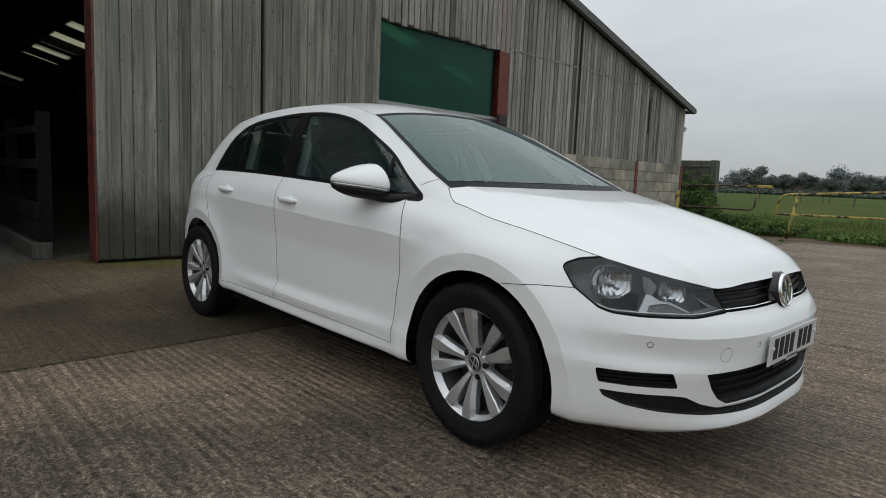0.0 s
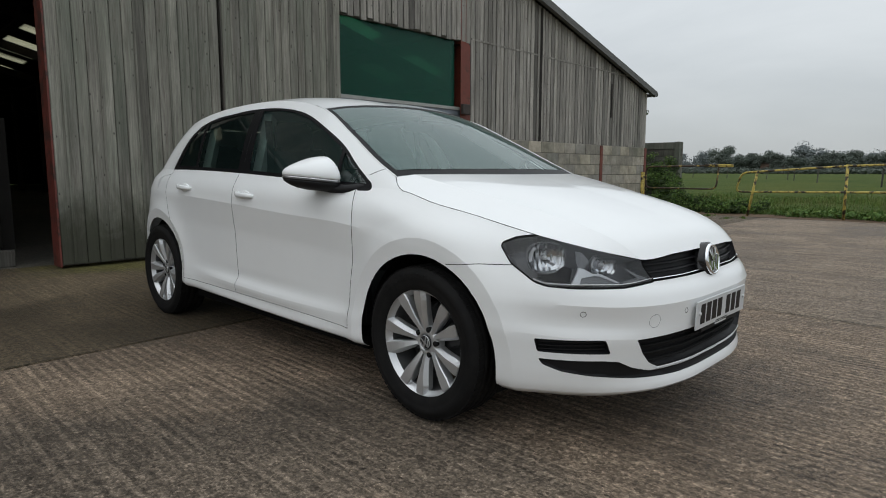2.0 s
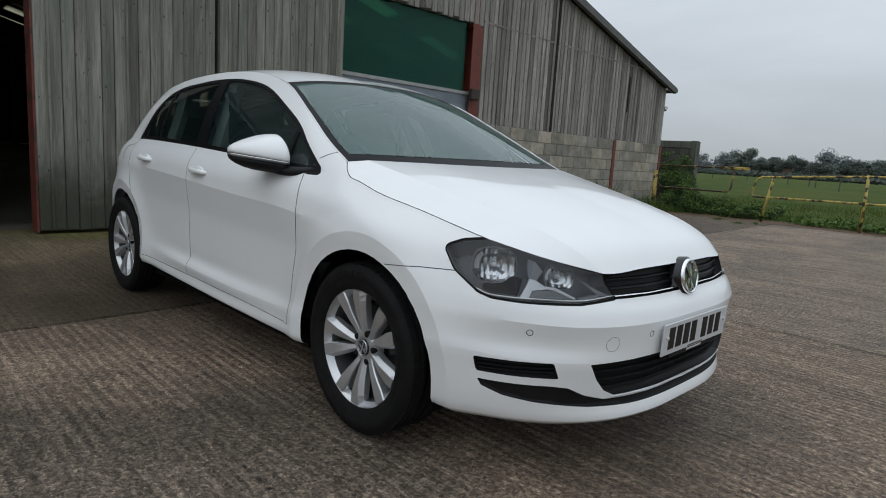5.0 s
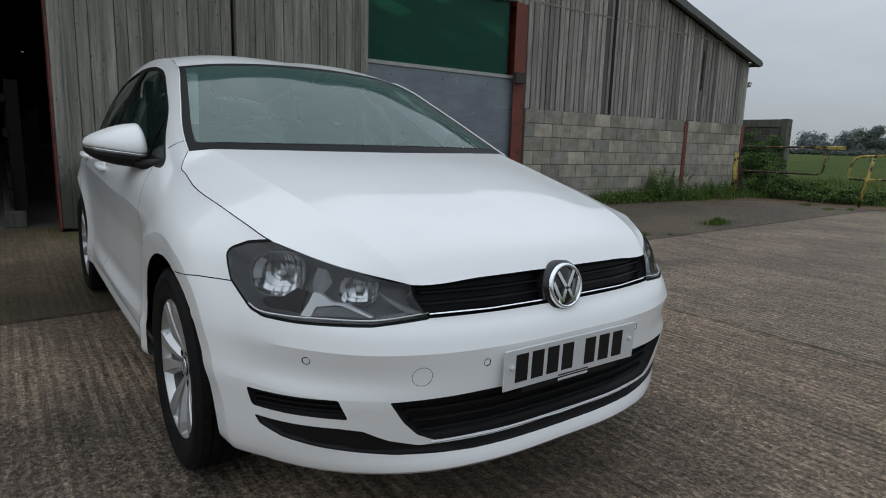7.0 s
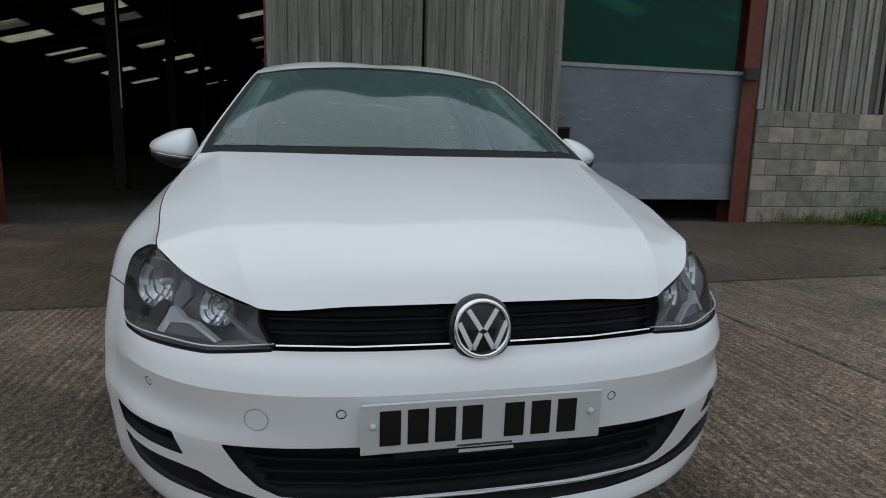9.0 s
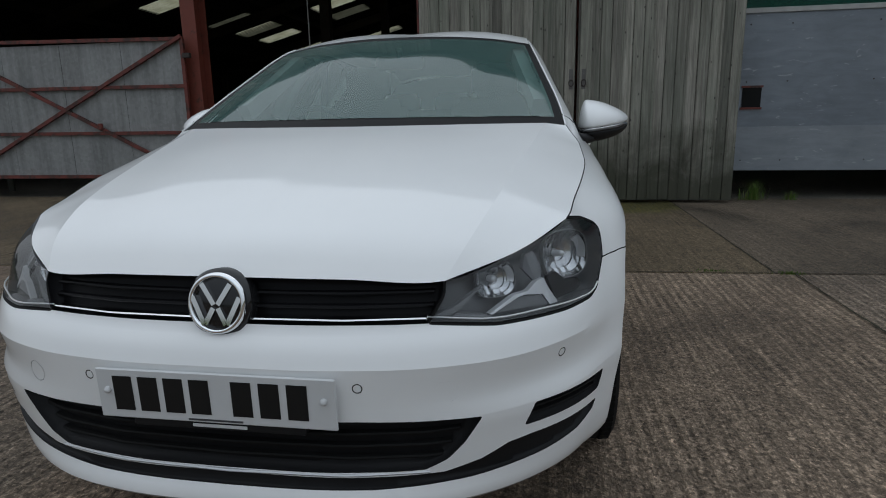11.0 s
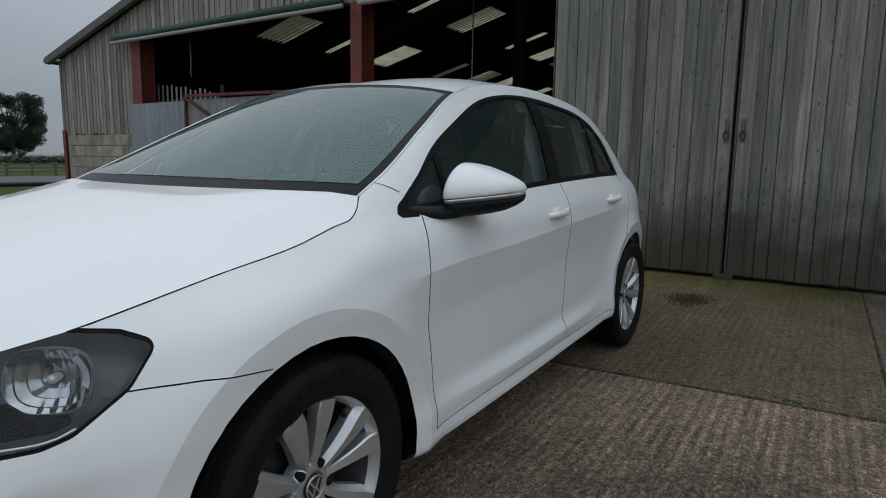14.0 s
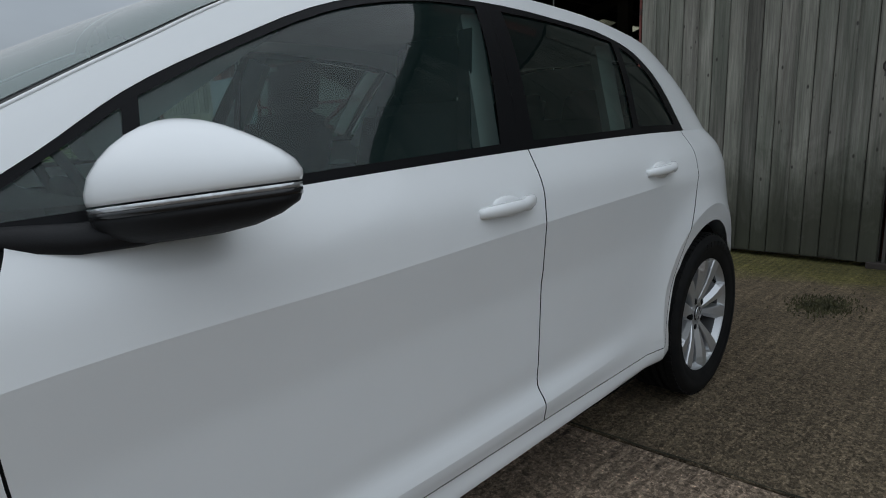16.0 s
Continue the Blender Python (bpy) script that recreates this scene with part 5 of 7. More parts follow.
# number plate with bars for its characters
plate = part("number_plate", boxed(-.003, .003, -.26, .26, -.0555, .0555, .0025), M["plate"], car, "white number plate", at=pose(.862, 0, .469, 0, 2, 0))
for k, y in enumerate((-.200, -.143, -.086, -.029, .062, .121, .180)):
    w = .043
    part("character_bar", boxed(.0032, .0042, y - w / 2, y + w / 2, -.036, .040), M["ink"], plate, "black bar")
part("maker_line", boxed(.0032, .0040, -.06, .06, -.0505, -.0465), M["dark_grey"], plate)
for y in (-.235, .235):
    b = bmesh.new()
    bmesh.ops.create_uvsphere(b, u_segments=12, v_segments=8, radius=.0075, matrix=pose(.004, y, .008))
    part("fixing_cap", b, M["plate"], plate, smooth=True)
part("plate_holder", boxed(.836, .858, -.19, .19, .396, .415, .002), M["black_plastic"], car)
part("web_line", boxed(.8585, .8595, -.055, .065, .402, .409), M["plate"], car, "pale line of lettering")

# parking sensors and the towing-eye cover
for s in (1, -1):
    for tag in (SENSOR, SENSOR_SIDE):
        panel("parking_sensor", shell, (tag,), M["paint"], (s,), depth=.0005)
panel("towing_eye_cover", shell, (TOW,), M["paint"], (-1,))
panel("towing_cover_ring", shell, (TOW_RING,), M["dark_grey"], (-1,), depth=.001)
panel("bumper_corner", shell, (TOW, TOW_RING), M["paint"], (1,))

# headlamps
cover = taken(shell, (LAMP, SEAL), (1,))
cover_tree = BVHTree.FromBMesh(cover)
cover.free()
INWARD = Vector((-1, -1, 0)).normalized()


def lamp_at(u, z, depth):
    """The point of the lamp's cover at u along the slant and z up, set back by depth."""
    hit = cover_tree.ray_cast(Vector((2 - u / 2, 2 + u / 2, z)), INWARD)[0]
    if hit is None:
        hit = cover_tree.find_nearest(Vector((.60 - u / 2, .60 + u / 2, z)))[0]
    return hit + INWARD * depth


def squeeze(w, r):
    """Turns a round bowl's vertex into a flattened octagon's."""
    rr = math.hypot(w.co.x, w.co.z)
    if rr > .25 * r:
        c4 = (abs(w.co.x / rr) ** 2.8 + abs(w.co.z / rr) ** 2.8) ** (-1 / 2.8)
        w.co.x, w.co.z = w.co.x * c4 * 1.04, w.co.z * c4 * .84


for s in (1, -1):
    lamp = part("headlamp", taken(shell, (LAMP,), (s,), .001), M["lamp_glass"], car, "clear headlamp with grey bezel", smooth=True)
    lamp.visible_shadow = False
    part("lamp_housing", taken(shell, (LAMP,), (s,), .078, True), M["lamp_grey"], lamp, smooth=True)
    edge = bmesh.new()
    low = [(.766, .43, .6145), (.729, .561, .6045), (.66, .655, .6055), (.585, .735, .608), (.52, .775, .614), (.495, .784, .624)]
    tube(edge, [(p[0] - .003, (p[1] - .002) * s, p[2] + .010) for p in curve_cr(low, 5)], .0020, 6)
    part("bright_edge", edge, M["lamp_silver"], lamp, smooth=True)
    part("seal", taken(shell, (SEAL,), (s,), .002, True), M["gap"], lamp, smooth=True)
    for x, y, z, r, tilt in ((.494, .706, .700, .066, 42), (.636, .554, .672, .047, 36)):
        here = pose(x, y * s, z, 0, 0, -90 + tilt * s) @ pose(0, 0, 0, 8, 0, 0)
        b = bmesh.new()
        steps = [(.009, -r * .62), (r * .35, -r * .56), (r * .36, -r * .50), (r * .62, -r * .40), (r * .63, -r * .33), (r * .84, -r * .20), (r * .85, -r * .12), (r, .0)]
        lathe(b, steps, 64)
        for w in b.verts:
            squeeze(w, r)
        bowl = part("reflector", b, M["reflector"], lamp, "stepped chrome reflector", at=here)
        b = bmesh.new()
        lathe(b, [(r * .985, .001), (r * 1.005, .003), (r * 1.02, .002), (r * 1.025, -.010)], 64)
        for w in b.verts:
            squeeze(w, r)
        part("reflector_rim", b, M["lamp_cheek"], bowl, smooth=True)
        # a bright facet on the outer flank of the bowl
        b = bmesh.new()
        arc = [(math.cos(q), math.sin(q)) for q in np.linspace(-.30, .85, 7)]
        ring = [[b.verts.new((-c * r * k * s, h, d * r * k * .84)) for c, d in arc] for k, h in ((.99, .0005), (.74, -r * .20))]
        for j in range(6):
            b.faces.new((ring[0][j], ring[0][j + 1], ring[1][j + 1], ring[1][j]))
        part("bright_facet", b, M["lamp_mirror"], bowl, smooth=True)
        b = bmesh.new()
        lathe(b, [(.0001, -r * .12), (.006, -r * .13), (.008, -r * .22), (.008, -r * .6)], 16)
        part("bulb", b, M["lamp_silver"], bowl, smooth=True)

    def plate(name, poly, depth, thick, material, label=""):
        """A moulded piece behind the cover: poly in the slanted view, set back by depth."""
        out = bmesh.new()
        line = rounded(poly, .004, 2)
        fr = [lamp_at(u, z, depth) for u, z in line]
        bk = [lamp_at(u, z, depth + thick) for u, z in line]
        fr, bk = ([out.verts.new((p.x, p.y * s, p.z)) for p in q] for q in (fr, bk))
        out.faces.new(fr)
        for j in range(len(fr)):
            out.faces.new((fr[j], fr[(j + 1) % len(fr)], bk[(j + 1) % len(fr)], bk[j]))
        bmesh.ops.triangulate(out, faces=[f for f in out.faces if len(f.verts) > 4])
        return part(name, out, material, lamp, label)

    plate("reflector_divider", [(.060, .668), (.071, .648), (.098, .6125), (.060, .6115), (.046, .634), (-.02, .6405), (-.045, .639), (-.146, .6115), (-.153, .6135), (-.060, .6435), (-.010, .647), (.030, .664)], .026, .012, M["lamp_silver"], "silver divider")
    plate("divider_neck", [(.060, .666), (.030, .662), (.000, .690), (.030, .716), (.066, .722), (.070, .690)], .034, .010, M["lamp_grey"])
    plate("lamp_cheek", [(.060, .6120), (.045, .632), (-.044, .6365), (-.140, .6125)], .031, .010, M["lamp_cheek"], "grey inner panel")
    plate("inner_wedge", [(-.322, .6195), (-.255, .637), (-.160, .672), (-.240, .632), (-.265, .622)], .016, .010, M["lamp_cheek"], "pale wedge")
    plate("dark_cheek", [(.106, .6145), (.088, .664), (.130, .672), (.175, .648), (.255, .640), (.262, .628), (.225, .6185)], .036, .010, M["black_plastic"])
    plate("inner_ledge", [(-.255, .6255), (-.165, .6150), (-.165, .6110), (-.27, .6165)], .014, .020, M["lamp_cheek"])


# ------------------------------------------------------------------ wheels
def wheel_thing():
    wheel = empty("wheel")
    b = bmesh.new()
    prof = [(.220, -.090), (.231, -.098), (.252, -.103), (.280, -.104), (.300, -.098), (.311, -.086), (.3155, -.070)]
    for y in (-.048, -.012, .024, .060):
        prof += [(.316, y - .005), (.309, y - .004), (.309, y + .003), (.316, y + .004)]
    prof += [(.3155, .070), (.311, .086), (.300, .098), (.2955, .0995), (.294, .1015), (.280, .104), (.265, .1045), (.263, .103), (.252, .103), (.236, .098), (.226, .094), (.218, .088)]
    lathe(b, prof, 96)
    tyre = part("tyre", b, M["tyre"], wheel, "black road tyre", smooth=True)
    blocks = bmesh.new()
    for k in range(72):
        a = 2 * math.pi * k / 72
        for y0, y1 in ((.063, .090), (-.090, -.063)):
            m = Matrix.Rotation(-a, 4, "Y") @ Matrix.Translation((.3135, 0, 0))
            bmesh.ops.create_cube(blocks, size=1.0, matrix=m @ Matrix.LocRotScale((-.001, (y0 + y1) / 2, 0), Euler((0, 0, .14 if y0 > 0 else -.14)), (.006, y1 - y0, .0195)))
    tagged(part("tread", blocks, M["tyre"], tyre), kind="stuff")
    # raised lettering on the tyre wall, as plain bars
    b = bmesh.new()
    for k in range(8):
        a = math.radians(68 + 7.0 * k)
        m = Matrix.Rotation(-a, 4, "Y") @ Matrix.Translation((.277, .1045, 0))
        bmesh.ops.create_cube(b, size=1.0, matrix=m @ Matrix.Diagonal((.020, .0022, .017, 1)))
    tagged(part("raised_lettering", b, M["tyre"], tyre), kind="stuff")
    b = bmesh.new()
    lathe(b, [(.200, .062), (.207, .070), (.214, .084), (.2205, .0885), (.226, .0915), (.2295, .0945), (.2315, .092), (.2315, .080), (.219, .078)], 80)
    rim = part("rim", b, M["silver"], wheel, "bright silver ten-spoke alloy rim", smooth=True)
    b = bmesh.new()
    lathe(b, [(.196, -.09), (.198, .030), (.200, .062)], 64)
    part("rim_barrel", b, M["barrel"], rim, "dull silver inner barrel", smooth=True)
    b = bmesh.new()
    lathe(b, [(.0001, .0), (.12, .0), (.15, -.005), (.155, -.03)], 40)
    part("brake_disc", b, M["alloy_dark"], wheel, smooth=True)
    b = bmesh.new()
    box(b, -.145, -.085, -.03, .022, -.055, .055, .012)
    part("brake_calliper", b, M["alloy_dark"], wheel)
    b = bmesh.new()
    tube(b, [(.187 * math.cos(2.3), .052, .187 * math.sin(2.3)), (.172 * math.cos(2.3), .070, .172 * math.sin(2.3))], .006, 8)
    part("tyre_valve", b, M["gap"], rim, "black rubber valve", smooth=True)
    b = bmesh.new()
    lathe(b, [(.0001, .055), (.030, .055), (.034, .058), (.036, .062), (.058, .057), (.066, .044), (.070, .02)], 40)
    part("hub", b, M["silver"], rim, smooth=True)
    # paired blades: a flat face, a bright fold, and a deep flank toward the wide window
    for k in range(10):
        pair, hand = divmod(k, 2)
        side = 1 if hand else -1
        a = math.radians(72 * pair + 14.8 * side + 90)
        sp = bmesh.new()
        rows = []
        for t, half, fold in ((0, .0125, .35), (.18, .0150, .40), (.4, .0195, .46), (.6, .0245, .52), (.78, .0295, .58), (.9, .0285, .62), (1.0, .0265, .66)):
            r = .046 + (.214 - .046) * t
            y = .056 + .031 * t + .006 * math.sin(math.pi * t)
            prof_ = ((-half, y - .036), (-half, y - .004), (-half * .86, y), (half * (fold * 1.5 - .35), y + .003), (half, y - .012 - .006 * t), (half * 1.02, y - .040))
            rows.append([sp.verts.new((r, py, px * side)) for px, py in prof_])
        for p, q in zip(rows, rows[1:]):
            for j in range(6):
                sp.faces.new((p[j], p[(j + 1) % 6], q[(j + 1) % 6], q[j]))
        bmesh.ops.transform(sp, matrix=Matrix.Rotation(-a, 4, "Y"), verts=sp.verts)
        part("spoke", sp, M["silver"], rim)
    for k in range(5):
        a = math.radians(72 * k + 90 + 36)
        b = bmesh.new()
        tube(b, [(.054 * math.cos(a), .045, .054 * math.sin(a)), (.054 * math.cos(a), .0615, .054 * math.sin(a))], .0115, 10)
        part("bolt_cap", b, M["gap"], rim, "dark wheel bolt cap", smooth=True)
    b = bmesh.new()
    lathe(b, [(.0001, .066), (.026, .0655), (.029, .062), (.030, .05)], 32)
    cap = part("hub_cap", b, M["alloy_dark"], rim, "dark hub cap with silver ring", smooth=True)
    b = bmesh.new()
    lathe(b, [(.0255, .0662), (.0262, .0675), (.0278, .0672), (.0285, .0645)], 32)
    part("cap_ring", b, M["silver"], cap, smooth=True)
    b = bmesh.new()
    for pts in (((-.014, .018), (-.0015, -.002), (.0015, -.002), (.014, .018)), ((-.023, .006), (-.011, -.020), (0, .003), (.011, -.020), (.023, .006))):
        for (x0, z0), (x1, z1) in zip(pts, pts[1:]):
            if math.hypot(x1 - x0, z1 - z0) > .004:
                beam(b, (x0, .067, z0), (x1, .067, z1), .002, .0045, (0, 0, 1) if abs(x1 - x0) > .009 else (1, 0, 0))
    part("cap_mark", b, M["silver"], cap)
    return wheel


first = wheel_thing()
first.parent = car
spots = [(0, .768, 0, 7), (0, -.768, 180, 20), (-2.637, .755, 0, -14), (-2.637, -.755, 180, 31)]
for k, (x, y, turn, roll) in enumerate(spots):
    m = pose(x, y, .316, 0, 0, turn) @ pose(0, 0, 0, 0, roll, 0)
    if k == 0:
        first.matrix_basis = m
    else:
        w = copy_thing(first, m)

# ------------------------------------------------------------------ door handles, mirrors
for s in (1, -1):
    for key, x, y, z in (("F", -1.392, .858, .874), ("R", -2.205, .842, .901)):
        d = doors[key, s]
        b = bmesh.new()
        pts = [(x + .095, y + .004, z - .006), (x + .07, y + .020, z - .003), (x + .01, y + .029, z), (x - .055, y + .026, z + .004), (x - .10, y + .006, z + .006)]
        line = curve_cr(pts, 4)
        rows = []
        for i, p in enumerate(line):
            t = i / (len(line) - 1)
            h = .0095 + .0045 * math.sin(math.pi * min(1, t * 1.1)) + (.005 if t > .72 else 0)
            rows.append([b.verts.new((p[0], (p[1] + dy) * s, p[2] + dz)) for dy, dz in ((-.016, -h), (0, -h * .9), (.006, -h * .3), (.006, h * .4), (0, h), (-.016, h))])
        for p, q in zip(rows, rows[1:]):
            for j in range(6):
                b.faces.new((p[j], p[(j + 1) % 6], q[(j + 1) % 6], q[j]))
        b.faces.new(rows[0])
        b.faces.new(rows[-1][::-1])
        part("door_handle", b, M["paint"], d, "white pull handle", smooth=True)
        b = bmesh.new()
        bmesh.ops.create_uvsphere(b, u_segments=24, v_segments=12, radius=1.0, matrix=Matrix.LocRotScale((x - .005, (y - .004) * s, z - .004), None, (.062, .012, .030)))
        part("grip_recess", b, M["paint"], d, smooth=True)


def mirror(s):
    """Door mirror: painted cap above, dark base below, a clear lamp strip between, an arm to the door."""
    plan = [(-.568, .822), (-.590, .885), (-.645, .945), (-.715, .982), (-.780, .993), (-.797, .975), (-.790, .905), (-.765, .835), (-.715, .800), (-.630, .793)]
    ring = curve_cr([(x, y, 0) for x, y in plan] + [(*plan[0], 0)], 4, (*plan[-1], 0), (*plan[1], 0))[:-1]
    mid_p = np.array((-.697, .886, 0))

    def loft(levels, name, mat, parent, label=""):
        b = bmesh.new()
        rows = []
        for z, k, dx, dy in levels:
            q = mid_p + (ring - mid_p) * k + np.array((dx, dy, z)) + (np.array((.0, -.066, 0)) * (1 - k) if z > 1.0 else 0)
            rows.append([b.verts.new((p[0], p[1] * s, p[2] + (.11 * (p[1] - .875) - .03 * (p[0] + .69)) * min(1.0, max(0.0, (1.05 - z) / .07)))) for p in q])
        for p, q in zip(rows, rows[1:]):
            for j in range(len(p)):
                b.faces.new((p[j], p[(j + 1) % len(p)], q[(j + 1) % len(p)], q[j]))
        b.faces.new(rows[0])
        b.faces.new(rows[-1])
        return part(name, b, mat, parent, label, smooth=True)

    d = doors["F", s]
    body = loft(((.974, .985, 0, 0), (.980, 1.0, 0, 0), (.990, 1.0, 0, 0), (1.008, .95, 0, 0), (1.026, .84, 0, 0), (1.042, .70, 0, 0), (1.055, .545, 0, 0), (1.065, .39, 0, 0), (1.072, .23, 0, 0), (1.0755, .08, 0, 0)), "door_mirror", M["paint"], d, "white door mirror with black base")
    loft(((.9640, .989, 0, 0), (.9712, .993, 0, 0)), "indicator_strip", M["lamp_strip"], body, "clear indicator strip")
    loft(((.956, .990, 0, 0), (.9638, .993, 0, 0)), "strip_edge", M["black_gloss"], body)
    loft(((.916, .40, .02, -.02), (.921, .62, .012, -.012), (.932, .82, .006, -.005), (.946, .95, 0, 0), (.957, .985, 0, 0)), "mirror_base", M["black_plastic"], body)
    b = bmesh.new()
    rows = []
    for x, y, z, w, h in ((-.690, .850, .932, .045, .014), (-.63, .828, .928, .050, .018), (-.56, .802, .924, .045, .020), (-.49, .785, .930, .030, .018), (-.43, .774, .940, .012, .010)):
        rows.append([b.verts.new((x + a * w * .3, (y + a * w) * s, z + c * h)) for a, c in ((-1, -1), (0, -1.25), (.6, -.8), (.7, .2), (.2, 1), (-1, 1))])
    for p, q in zip(rows, rows[1:]):
        for j in range(6):
            b.faces.new((p[j], p[(j + 1) % 6], q[(j + 1) % 6], q[j]))
    b.faces.new(rows[0])
    b.faces.new(rows[-1])
    part("mirror_arm", b, M["black_plastic"], body, smooth=True)
    b = bmesh.new()
    pts = [(-.797, .945, .985), (-.785, .90, 1.018), (-.768, .83, 1.022), (-.770, .83, .985)]
    b.faces.new([b.verts.new((x - .002, y * s, z)) for x, y, z in pts])
    bmesh.ops.solidify(b, geom=b.faces[:], thickness=.002)
    part("mirror_glass", b, M["chrome"], body)


for s in (1, -1):
    mirror(s)

# ------------------------------------------------------------------ cabin
b = bmesh.new()
rows = []
for x, z in ((-.24, .925), (-.34, .955), (-.55, .955), (-.72, .93), (-.80, .86), (-.80, .62)):
    rows.append([b.verts.new((x - .06 * abs(y / .7) ** 2, y, z)) for y in np.linspace(-.66, .66, 13)])
for p, q in zip(rows, rows[1:]):
    for j in range(12):
        b.faces.new((p[j], p[j + 1], q[j + 1], q[j]))
part("dashboard", b, M["cabin"], car, smooth=True)
b = bmesh.new()
tor = []
for k in range(28):
    a = 2 * math.pi * k / 28
    tor.append(Vector((0, .185 * math.cos(a), .185 * math.sin(a))))
tube(b, tor + [tor[0]], .016, 8, False)
box(b, -.02, .02, -.08, .08, -.06, .05, .01)
box(b, -.008, .008, -.17, .17, -.02, .015)
part("steering_wheel", b, M["cabin"], car, "black steering wheel", smooth=True, at=pose(-.86, -.37, .90, 0, 24, 0))


def cushion(b, x, y, z, sx, sy, sz, tilt=0.0):
    m = pose(x, y, z, 0, tilt, 0)
    c = bmesh.ops.create_cube(b, size=1.0, matrix=m @ Matrix.Diagonal((sx, sy, sz, 1)))["verts"]
    e = list({e for w in c for e in w.link_edges})
    bmesh.ops.bevel(b, geom=e, offset=min(sx, sy, sz) * .32, segments=3, affect="EDGES")


for y in (-.37, .37):
    seat = empty("front_seat")
    seat.parent = car
    b = bmesh.new()
    cushion(b, -1.22, y, .50, .54, .50, .18, -4)
    part("seat_base", b, M["cabin"], seat, smooth=True)
    b = bmesh.new()
    cushion(b, -1.55, y, .82, .15, .48, .62, -16)
    part("backrest", b, M["cabin"], seat, smooth=True)
    b = bmesh.new()
    cushion(b, -1.66, y, 1.215, .10, .26, .19, -10)
    part("headrest", b, M["cabin"], seat, smooth=True)
    b = bmesh.new()
    for d in (-.055, .055):
        tube(b, [(-1.63, y + d, 1.06), (-1.655, y + d, 1.16)], .007, 8)
    part("headrest_post", b, M["chrome"], seat, smooth=True)
seat = empty("rear_bench")
seat.parent = car
b = bmesh.new()
cushion(b, -2.12, 0, .53, .50, 1.25, .20, -4)
part("seat_base", b, M["cabin"], seat, smooth=True)
b = bmesh.new()
cushion(b, -2.48, 0, .80, .16, 1.25, .56, -18)
part("backrest", b, M["cabin"], seat, smooth=True)
for y in (-.38, 0, .38):
    b = bmesh.new()
    cushion(b, -2.58, y, 1.11, .09, .27, .15, -12)
    part("headrest", b, M["cabin"], seat, smooth=True)
b = bmesh.new()
box(b, -3.1, -.2, -.70, .70, .26, .30)
box(b, -2.5, -.45, .74, .77, .30, .90)
box(b, -2.5, -.45, -.77, -.74, .30, .90)
box(b, -3.05, -3.0, -.6, .6, .3, .98)
part("cabin_trim", b, M["cabin"], car)
inner = ROOF[3:42, :15] * np.array((1, .96, 1)) - np.array((0, 0, .035))
grid_part("headlining", [inner], M["headlining"])
b = bmesh.new()
cushion(b, -.90, 0, 1.262, .03, .22, .06, 12)
tube(b, [(-.885, 0, 1.325), (-.895, 0, 1.275)], .012, 8)
part("rear_view_mirror", b, M["black_plastic"], car, smooth=True)
for s in (1, -1):
    for p, q in (((-1.52, .705 * s, .95), (-1.63, .545 * s, 1.33)), ((-.62, .63 * s, 1.05), (-1.02, .525 * s, 1.285)), ((-2.2, .69 * s, .98), (-2.33, .545 * s, 1.30))):
        b = bmesh.new()
        beam(b, p, q, .05, .07)
        part("pillar_trim", b, M["headlining"], car)
    b = bmesh.new()
    beam(b, (-1.56, .60 * s, 1.30), (-1.50, .62 * s, .62), .004, .045, (0, 1, 0))
    part("seat_belt", b, M["cabin"], car)
shell.free()
house.free()

# ------------------------------------------------------------------ sliding timber doors
random.seed(11)


def board_mesh(name, w, h, d, material):
    """One upright board with eased edges; its origin at the foot, its back on x = 0."""
    b = bmesh.new()
    e = min(.006, w * .1)
    ring0 = [(0, -w / 2), (d - e, -w / 2), (d, -w / 2 + e), (d, w / 2 - e), (d - e, w / 2), (0, w / 2)]
    lo = [b.verts.new((x, y, 0)) for x, y in ring0]
    hi = [b.verts.new((x, y, h)) for x, y in ring0]
    for k in range(6):
        b.faces.new((lo[k], lo[(k + 1) % 6], hi[(k + 1) % 6], hi[k]))
    b.faces.new(lo[::-1])
    b.faces.new(hi)
    finish(b)
    me = bpy.data.meshes.new(name)
    b.to_mesh(me)
    b.free()
    me.materials.append(material)
    return me


def sliding_door(y0, y1, x, label):
    door = empty("sliding_barn_door", x, 0, 0, label=label, category="barn door")
    part("backing", boxed(-.05, -.010, y0 + .01, y1 - .01, .03, 3.62), M["old_wood"], door)
    part("edge_steel", boxed(-.22 if y0 < 0 else -.05, .024, y0 - .004, y0 + .014, .02, 3.64), M["red_dull"] if y0 < 0 else M["old_wood"], door, "red steel edge channel" if y0 < 0 else "")
    n = round((y1 - y0) / .118)
    w = (y1 - y0 - .03) / n
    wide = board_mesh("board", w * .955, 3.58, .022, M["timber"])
    for k in range(n):
        y = y0 + .015 + w * (k + .5)
        share("board", wide, door, pose(random.uniform(-.0035, .0035), y, .045 + random.uniform(-.008, .008), 0, 0, random.uniform(-.5, .5)))
    for k in range(0, n, 3):
        y = y0 + .015 + w * (k + random.choice((.98, 1.02)))
        if y < y1 - .05:
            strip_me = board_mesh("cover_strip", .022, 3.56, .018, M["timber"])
            share("cover_strip", strip_me, door, pose(.020, y, .05))
    return door


